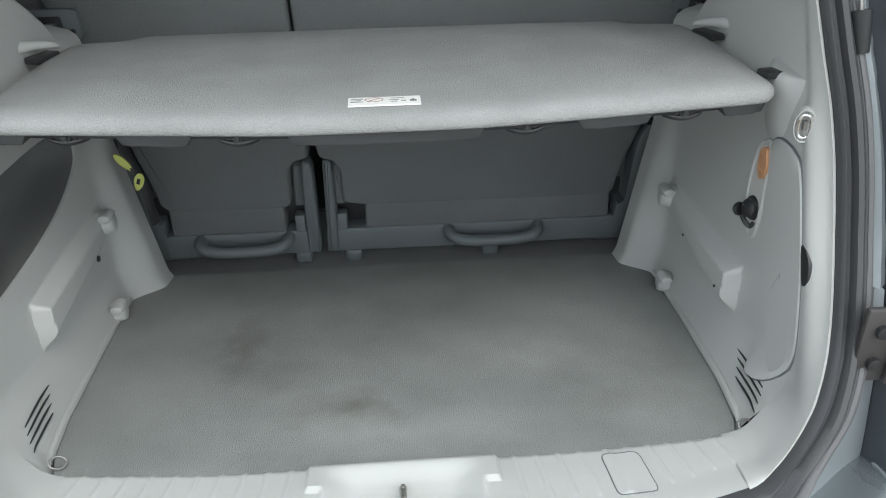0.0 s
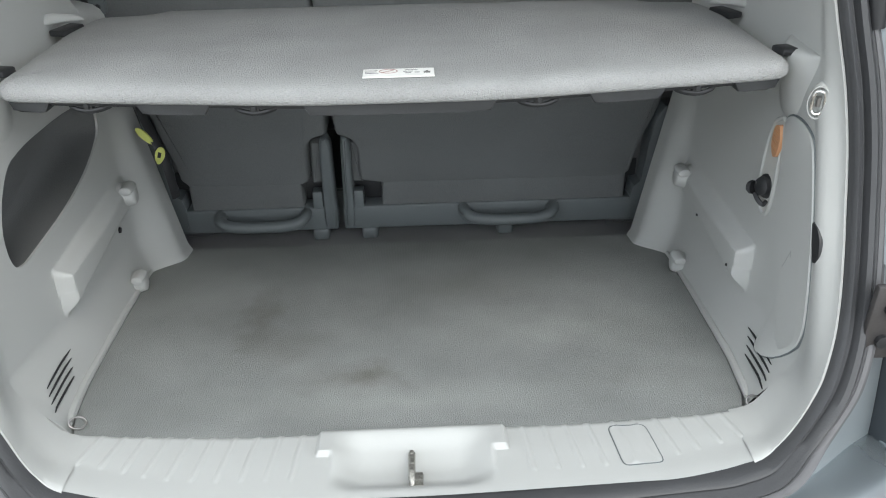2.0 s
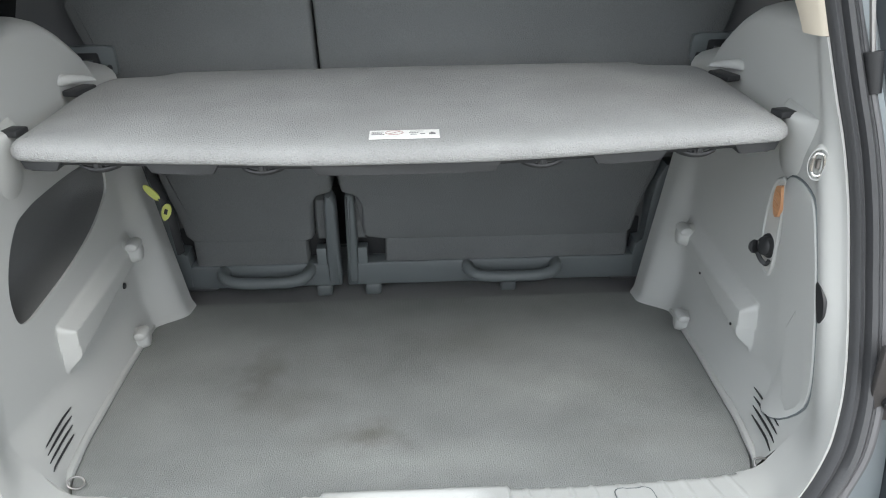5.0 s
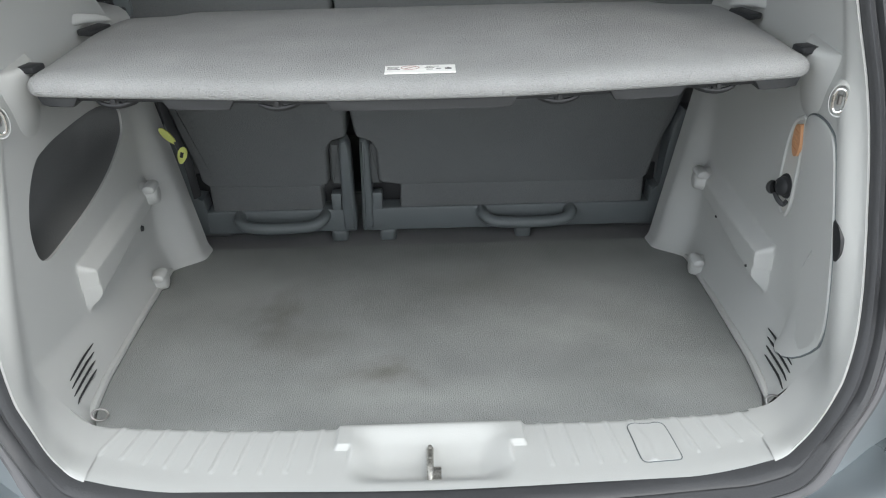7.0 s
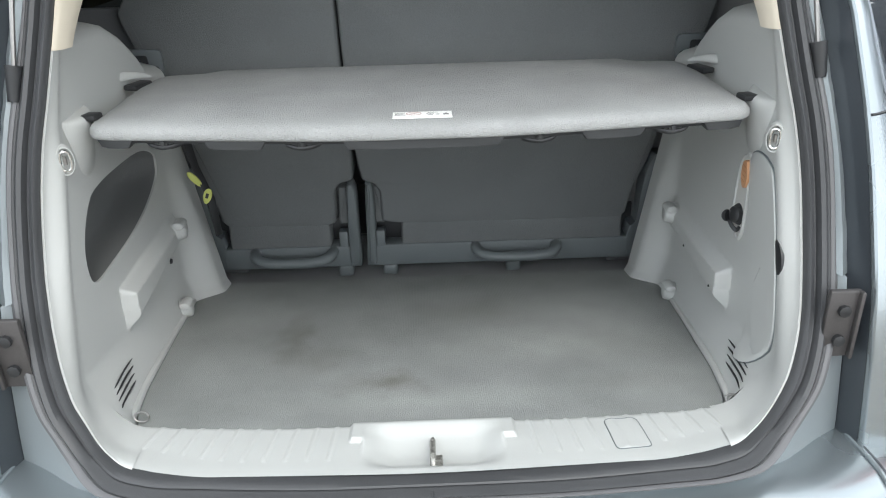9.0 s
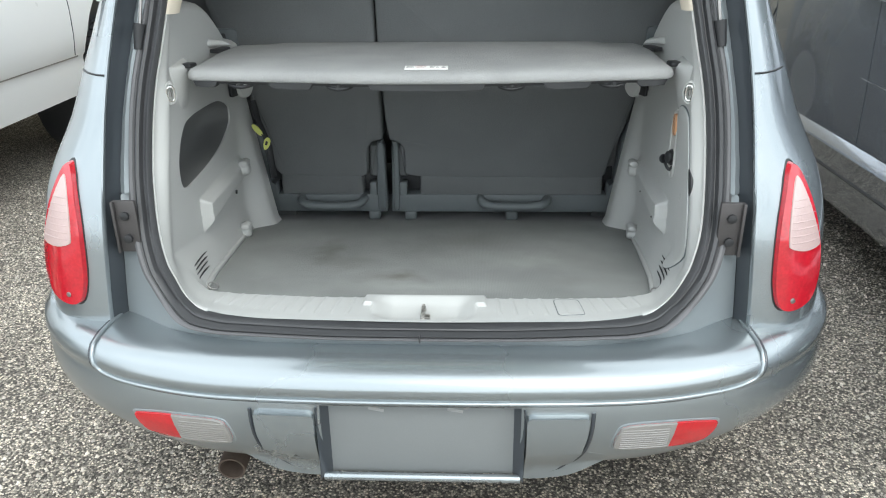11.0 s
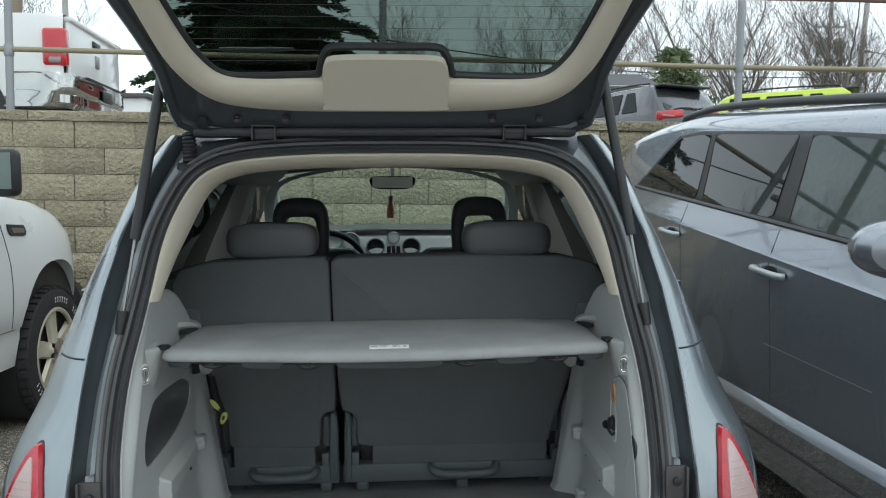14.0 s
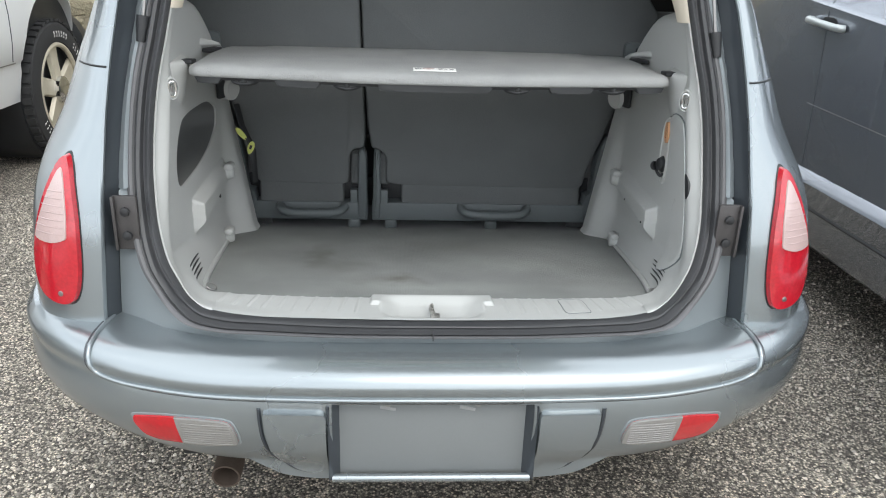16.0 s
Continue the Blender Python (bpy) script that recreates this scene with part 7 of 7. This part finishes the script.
def bare_tree_meshes(seed, height, spread):
    """Trunk with limbs, and a crown of fine bare twigs."""
    r = random.Random(seed)
    trunk, crown = bmesh.new(), [[], []]

    def twig(a, b, ra, rb):
        d = (b - a).normalized()
        u = d.orthogonal().normalized()
        v = d.cross(u)
        k = len(crown[0])
        for p, q in ((a, ra), (b, rb)):
            for w in range(3):
                t = w * 2.094
                crown[0].append(p + q * (math.cos(t) * u + math.sin(t) * v))
        crown[1].extend([(k + w, k + (w + 1) % 3, k + 3 + (w + 1) % 3, k + 3 + w) for w in range(3)])

    def grow(p, d, ln, rad, level):
        pts, rs = [p.copy()], [rad]
        n = 4 if level < 2 else 3
        for i in range(n):
            d = (d + Vector((r.gauss(0, 0.13), r.gauss(0, 0.13), r.gauss(0.05, 0.08)))).normalized()
            p = p + d * ln / n
            pts.append(p.copy())
            rs.append(rad * (1 - 0.55 * (i + 1) / n))
        if level < 2:
            tube(pts, rs, 6, False, trunk)
        else:
            for a, b, x, y in zip(pts, pts[1:], rs, rs[1:]):
                twig(a, b, x, y)
        if level < 5:
            kids = (6, 5, 4, 3, 3)[level]
            for k in range(kids):
                i = 1 + (k * n) // kids if level else 1 + (k * n) // kids
                i = min(i, n)
                base = pts[i]
                a = r.uniform(0, 6.283)
                side = Vector((math.cos(a), math.sin(a), 0))
                nd = (d * r.uniform(0.55, 0.9) + side * r.uniform(0.35, 0.8) * spread + Vector((0, 0, 0.25))).normalized()
                grow(base, nd, ln * r.uniform(0.50, 0.72), max(0.0065, rs[i] * r.uniform(0.45, 0.62)), level + 1)

    grow(Vector((0, 0, -0.1)), Vector((0, 0, 1)), height * 0.42, height * 0.0125, 0)
    me = bpy.data.meshes.new("crown")
    me.from_pydata(crown[0], [], crown[1])
    return trunk, me


def bare_tree(at, seed, height, spread=1.0):
    t = thing("bare_tree", (0, 0, 0), "leafless grey-brown deciduous tree with fine twigs", "tree", "bare trees")
    trunk, me = bare_tree_meshes(seed, height, spread)
    part("trunk", trunk, BARK, t, smooth=60)
    c = new("crown", finish(me, TWIG, 0))
    c.parent = t
    t.matrix_basis = Matrix.Translation(at)
    return t


protos = [bare_tree((2.0 + 5.2 * i, 33 + (i * 7) % 5, 2.0), 10 + i, 10.5 + (i * 5) % 4, 0.80 + 0.10 * (i % 4)) for i in range(6)]
rt = random.Random(9)
spots = [(-22, 27), (-20, 31), (-17.2, 27), (-15.5, 31), (-13.2, 29), (-19, 35), (-24, 36), (6, 37), (9.5, 32), (12.2, 35), (14.6, 31), (16.8, 34), (18.2, 38), (20.6, 33), (22.5, 36), (25.6, 34), (27.5, 38), (29.5, 33), (31, 37), (33, 35), (35.5, 38), (1.0, 38), (3.6, 40), (19.5, 30.5), (24.2, 31.0), (11.0, 40), (13.4, 38), (21.6, 38.5), (28.6, 40), (32.0, 40), (37, 36)]
for i, (x, y) in enumerate(spots):
    copy_thing(protos[i % 6], pose(x, y, 2.0, 0, 0, rt.uniform(0, 360)) @ Matrix.Scale(rt.uniform(0.85, 1.12), 4))


def conifer(at, height, width, seed, name="conifer_tree", label="tall dark green conifer with drooping branches", mat_=None, base=0.06, taper=0.75):
    r = np.random.RandomState(seed)
    t = thing(name, at, label, "tree")
    a0 = Vector(at)
    part("trunk", tube([a0 - Vector((0, 0, 0.1)), a0 + Vector((0, 0, height * 0.5)), a0 + Vector((0, 0, height * 0.97))], [height * 0.022, height * 0.013, 0.02], 8), BARK, t)
    V, F = [], []
    n = int(height * 24)
    for b in range(n):
        h = base + (1 - base) * (b + r.rand()) / n
        ang = r.rand() * 6.283
        ln = width * (1 - h) ** taper * r.uniform(0.45, 1.28) + 0.15
        dx, dy = math.cos(ang), math.sin(ang)
        for k in range(int(30 + 85 * ln)):
            s = r.rand() ** 0.9
            px, py = dx * ln * s + r.normal(0, 0.15 - 0.06 * s), dy * ln * s + r.normal(0, 0.15 - 0.06 * s)
            pz = h * height - 0.30 * ln * s * s + 0.22 * ln * s + r.normal(0, 0.09)
            q = r.normal(0, 1, 3)
            q /= np.linalg.norm(q) + 1e-6
            q = q * 0.7 + np.array((dx, dy, -0.25)) * 0.6
            sz = r.uniform(0.10, 0.19) * (1.9 - 1.0 * s) * max(1.0, height / 11)
            w = np.cross(q, r.normal(0, 1, 3))
            w = w / (np.linalg.norm(w) + 1e-6) * sz * 0.36
            i = len(V)
            P = np.array((px + at[0], py + at[1], pz + at[2]))
            V += [tuple(P - w), tuple(P + w), tuple(P + q * sz * 1.2)]
            F.append((i, i + 1, i + 2))
    me = bpy.data.meshes.new("crown")
    me.from_pydata(V, [], F)
    c = new("crown", finish(me, mat_ or NEEDLE, 0))
    c.parent, c.matrix_parent_inverse = t, t.matrix_basis.inverted()
    return t


conifer((-7.75, 46.7, 2.0), 19.3, 7.0, 3, taper=0.34)
conifer((-9.6, 26.0, 2.0), 3.0, 1.6, 4)
conifer((-13.0, 30.0, 2.0), 4.2, 1.8, 6)
conifer((11.3, 29.0, 2.0), 5.2, 1.75, 5, "evergreen_bush", "broad green evergreen bush", BUSH_GREEN, 0.10, 0.42)
conifer((15.0, 29.0, 2.0), 3.4, 1.3, 7, "evergreen_bush", "dark green evergreen bush", NEEDLE, 0.10, 0.42)

# brushwood between the trunks
r = random.Random(21)
V, F = [], []
for _ in range(3800):
    x, y = r.uniform(-30, 40), r.uniform(34, 42)
    h = r.uniform(1.5, 4.6)
    a, s = r.uniform(0, 6.28), r.uniform(0.012, 0.03)
    lx, ly = r.gauss(0, 0.5), r.gauss(0, 0.5)
    i = len(V)
    V += [(x - s * math.cos(a), y - s * math.sin(a), 2.0), (x + s * math.cos(a), y + s * math.sin(a), 2.0), (x + lx, y + ly, 2.0 + h)]
    F.append((i, i + 1, i + 2))
me = bpy.data.meshes.new("brushwood")
me.from_pydata(V, [], F)
tagged(new("brushwood", finish(me, TWIG, 0)), "tangled bare brushwood along the lot's far edge", "brushwood", kind="stuff")

POLE_WOOD = material("weathered_pole_wood", (0.27, 0.225, 0.17), 0.85, 0, 0.25, 3, 60, 0.002)
GREY_POLE = material("grey_weathered_pole", (0.46, 0.45, 0.43), 0.8, 0, 0.2, 3, 60, 0.002)


def utility_pole(base, top, r, label, mat_, arms=(), pots=()):
    p = thing("utility_pole", base, label, "pole", "utility poles")
    part("mast", tube([base, top], [r, r * 0.75], 12), mat_, p)
    d = Vector(top) - Vector(base)
    for f, w in arms:
        c = Vector(base) + d * f
        part("crossarm", tube([c - Vector((w, 0, 0)), c + Vector((w, 0, 0))], 0.06, 8), mat_, p)
        for s in (-0.9, -0.45, 0.45, 0.9):
            part("insulator", lathe([(0.05, 0), (0.06, 0.06), (0.03, 0.14), (0.002, 0.15)], c + Vector((s * w, 0, 0.05)), (0, 0, 1), 10), STEEL, p)
    for f, s in pots:
        c = Vector(base) + d * f + Vector((s * 0.55, -0.1, 0))
        part("transformer", lathe([(0.26, -0.45), (0.28, -0.40), (0.28, 0.35), (0.22, 0.42), (0.02, 0.44)], c, (0, 0, 1), 18), GREY_POLE, p)
    return p


utility_pole((-11.26, 21.5, 2.0), (-10.0, 21.5, 15.5), 0.17, "brown weathered wooden utility pole", POLE_WOOD)
lp = utility_pole((-12.1, 28.0, 2.0), (-12.12, 28.0, 10.0), 0.13, "grey lamp pole with a floodlight", GREY_POLE)
part("floodlight", box((-11.8, 27.8, 9.2), (0.7, 0.35, 0.22), 0.05), STEEL, lp)
utility_pole((25.34, 40, 2.0), (26.6, 40, 15.8), 0.17, "grey leaning utility pole with crossarm", GREY_POLE, arms=((0.86, 0.9),))
utility_pole((26.0, 44, 2.0), (26.6, 44, 14.0), 0.15, "grey utility pole carrying transformers", GREY_POLE, arms=((0.80, 1.0), (0.62, 0.9)), pots=((0.70, -1), (0.70, 1)))
wires = thing("overhead_wires", (0, 30, 12), "thin black overhead cables strung between the poles", "cable")
for a, b, sag in (((-40, 27, 13.0), (-10.1, 21.5, 14.6), 0.8), ((-10.1, 21.5, 14.6), (26.5, 40, 14.0), 1.4), ((-10.2, 21.5, 13.6), (26.5, 40, 13.2), 1.6), ((26.5, 40, 13.8), (60, 50, 13.5), 0.8), ((26.5, 40, 12.2), (60, 48, 11.8), 0.8), ((26.4, 44, 10.6), (60, 52, 10.2), 0.9), ((-12.1, 28, 9.8), (26.4, 44, 8.6), 1.2), ((-10.3, 21.5, 13.0), (-30, 2, 13.2), 0.9), ((-10.3, 21.5, 12.4), (-28, -6, 12.6), 1.0), ((-10.3, 21.5, 11.6), (-26, -14, 12.0), 1.0), ((-10.4, 21.5, 10.8), (-6, -30, 9.5), 1.3), ((-10.4, 21.5, 10.2), (-3, -30, 9.0), 1.3), ((-10.1, 21.5, 12.6), (17, 3, 11.0), 1.2), ((-10.1, 21.5, 12.0), (17, 2, 10.3), 1.5), ((-10.1, 21.5, 11.2), (18, 1, 9.6), 1.2), ((-10.1, 21.5, 10.6), (18, 0, 9.2), 1.0), ((-10.2, 21.5, 9.9), (16, 4, 8.8), 0.8)):
    a, b = Vector(a), Vector(b)
    part("cable", tube([a.lerp(b, k) - Vector((0, 0, 4 * sag * k * (1 - k))) for k in span(0, 1, 17)], 0.032, 5), BLACK, wires)

RED_WALL = material("dull_red_boarding", (0.22, 0.055, 0.045), 0.7, 0, 0.2, 2, 40)
GREY_ROOF = material("grey_shingles", (0.10, 0.10, 0.105), 0.9, 0, 0.25, 4, 40)
hut = thing("low_building", (4.8, 24.5, 2.0), "low red building with a shallow grey roof beyond the lot", "building")
part("wall", box((4.8, 24.5, 3.45), (6.6, 4.0, 2.9), 0.02), RED_WALL, hut)
part("roof", prism([(-0.1, 4.85), (2.3, 5.6), (4.7, 4.85), (4.7, 4.70), (-0.1, 4.70)], lambda y, z, d: (d, 22.2 + y, z), 1.2, 8.4), GREY_ROOF, hut)
part("fascia", box((4.8, 22.15, 4.78), (7.1, 0.06, 0.18), 0.01), WHITE, hut)
for x in (2.4, 4.2, 6.6):
    w = part("window", box((x, 22.49, 3.7), (0.9, 0.06, 1.0), 0.01), WHITE, hut)
    part("pane", box((x, 22.455, 3.7), (0.76, 0.02, 0.86), 0.0), FAR_GLASS, w)
hut2 = thing("pump_shed", (-6.3, 17.5, 2.0), "small white shed with a shallow roof at the lot's edge", "building")
part("wall", box((-6.3, 17.5, 2.9), (0.9, 0.9, 1.9), 0.02), WHITE_PAINT, hut2)
part("roof", box((-6.3, 17.5, 3.88), (1.1, 1.1, 0.10), 0.02), GREY_ROOF, hut2)

# ---- retaining wall of split-face blocks ----
BLOCK = material("tan_split_face_concrete", (0.25, 0.215, 0.145), 0.95, 0, 0.60, 36, 140, 0.009, tint=(0.40, 0.355, 0.25), big=0.034, island=True)
MORTAR = material("dark_joint", (0.15, 0.135, 0.105), 0.95, 0, 0.2, 12, 200)
wall = thing("retaining_wall", (0, 4.8, GROUND), "tan split-face concrete block retaining wall", "wall", kind="structure")
part("wall_core", laid(box((0, 4.79, 1.02), (26.0, 0.30, 2.04), 0.0), LEAN_WALL), MORTAR, wall)
BW, BH = 0.457, 0.203


def block_mesh(seed, w, h, cap=False):
    r = random.Random(seed)
    n, m = 9, 5
    bm = bmesh.new()
    g = []
    for i in range(n + 1):
        col = []
        for j in range(m + 1):
            e = min(i, n - i, j, m - j)
            bulge = 0.0 if e == 0 else (0.010 if e == 1 else 0.014)
            y = -bulge * (0.5 if cap else 1) + (r.uniform(-0.006, 0.006) if e else 0)
            col.append(bm.verts.new((-w / 2 + w * i / n, y, h * j / m)))
        g.append(col)
    for i in range(n):
        for j in range(m):
            bm.faces.new((g[i][j], g[i + 1][j], g[i + 1][j + 1], g[i][j + 1]))
    rim = [g[i][0] for i in range(n + 1)] + [g[n][j] for j in range(1, m + 1)] + [g[i][m] for i in range(n - 1, -1, -1)] + [g[0][j] for j in range(m - 1, 0, -1)]
    back = [bm.verts.new((v.co.x, 0.16, v.co.z)) for v in rim]
    for k in range(len(rim)):
        q = (k + 1) % len(rim)
        bm.faces.new((rim[q], rim[k], back[k], back[q]))
    me = bpy.data.meshes.new("block")
    bm.to_mesh(me)
    bm.free()
    return finish(me, BLOCK, 30)


shapes = [block_mesh(s, BW - 0.006, BH - 0.005) for s in range(10)]
caps = [block_mesh(40 + s, BW - 0.006, 0.075, True) for s in range(6)]
rb_ = random.Random(77)
TOP = 2.008


def lay(name, me, x, z, y):
    ob = new(name, me)
    ob.parent, ob.matrix_parent_inverse = wall, wall.matrix_basis.inverted()
    ob.matrix_basis = LEAN_WALL @ pose(x, y + rb_.uniform(-0.006, 0.006), z)
    return ob


rest_v, rest_f = [], []
for c in range(11):
    z = TOP - BH * (c + 1)
    for k in range(-26, 27):
        x = k * BW + (BW / 2 if c % 2 else 0) + 0.05
        me = rb_.choice(shapes)
        if -4.4 < x < 4.2 and c < 10:
            lay("block", me, x, z, 4.62 - 0.006 * c)
        else:
            m = LEAN_WALL @ pose(x, 4.62 - 0.006 * c, z)
            k0 = len(rest_v)
            rest_v += [tuple(m @ v.co) for v in me.vertices]
            rest_f += [tuple(k0 + i for i in p.vertices) for p in me.polygons]
for k in range(-26, 27):
    x = k * BW + 0.17
    me = rb_.choice(caps)
    if -4.4 < x < 4.2:
        lay("cap_block", me, x, TOP, 4.60)
    else:
        m = LEAN_WALL @ pose(x, 4.60, TOP)
        k0 = len(rest_v)
        rest_v += [tuple(m @ v.co) for v in me.vertices]
        rest_f += [tuple(k0 + i for i in p.vertices) for p in me.polygons]
me = bpy.data.meshes.new("far_blocks")
me.from_pydata(rest_v, [], rest_f)
ob = new("far_blocks", finish(me, BLOCK, 30))
ob.parent, ob.matrix_parent_inverse = wall, wall.matrix_basis.inverted()
tagged(ob, kind="stuff")
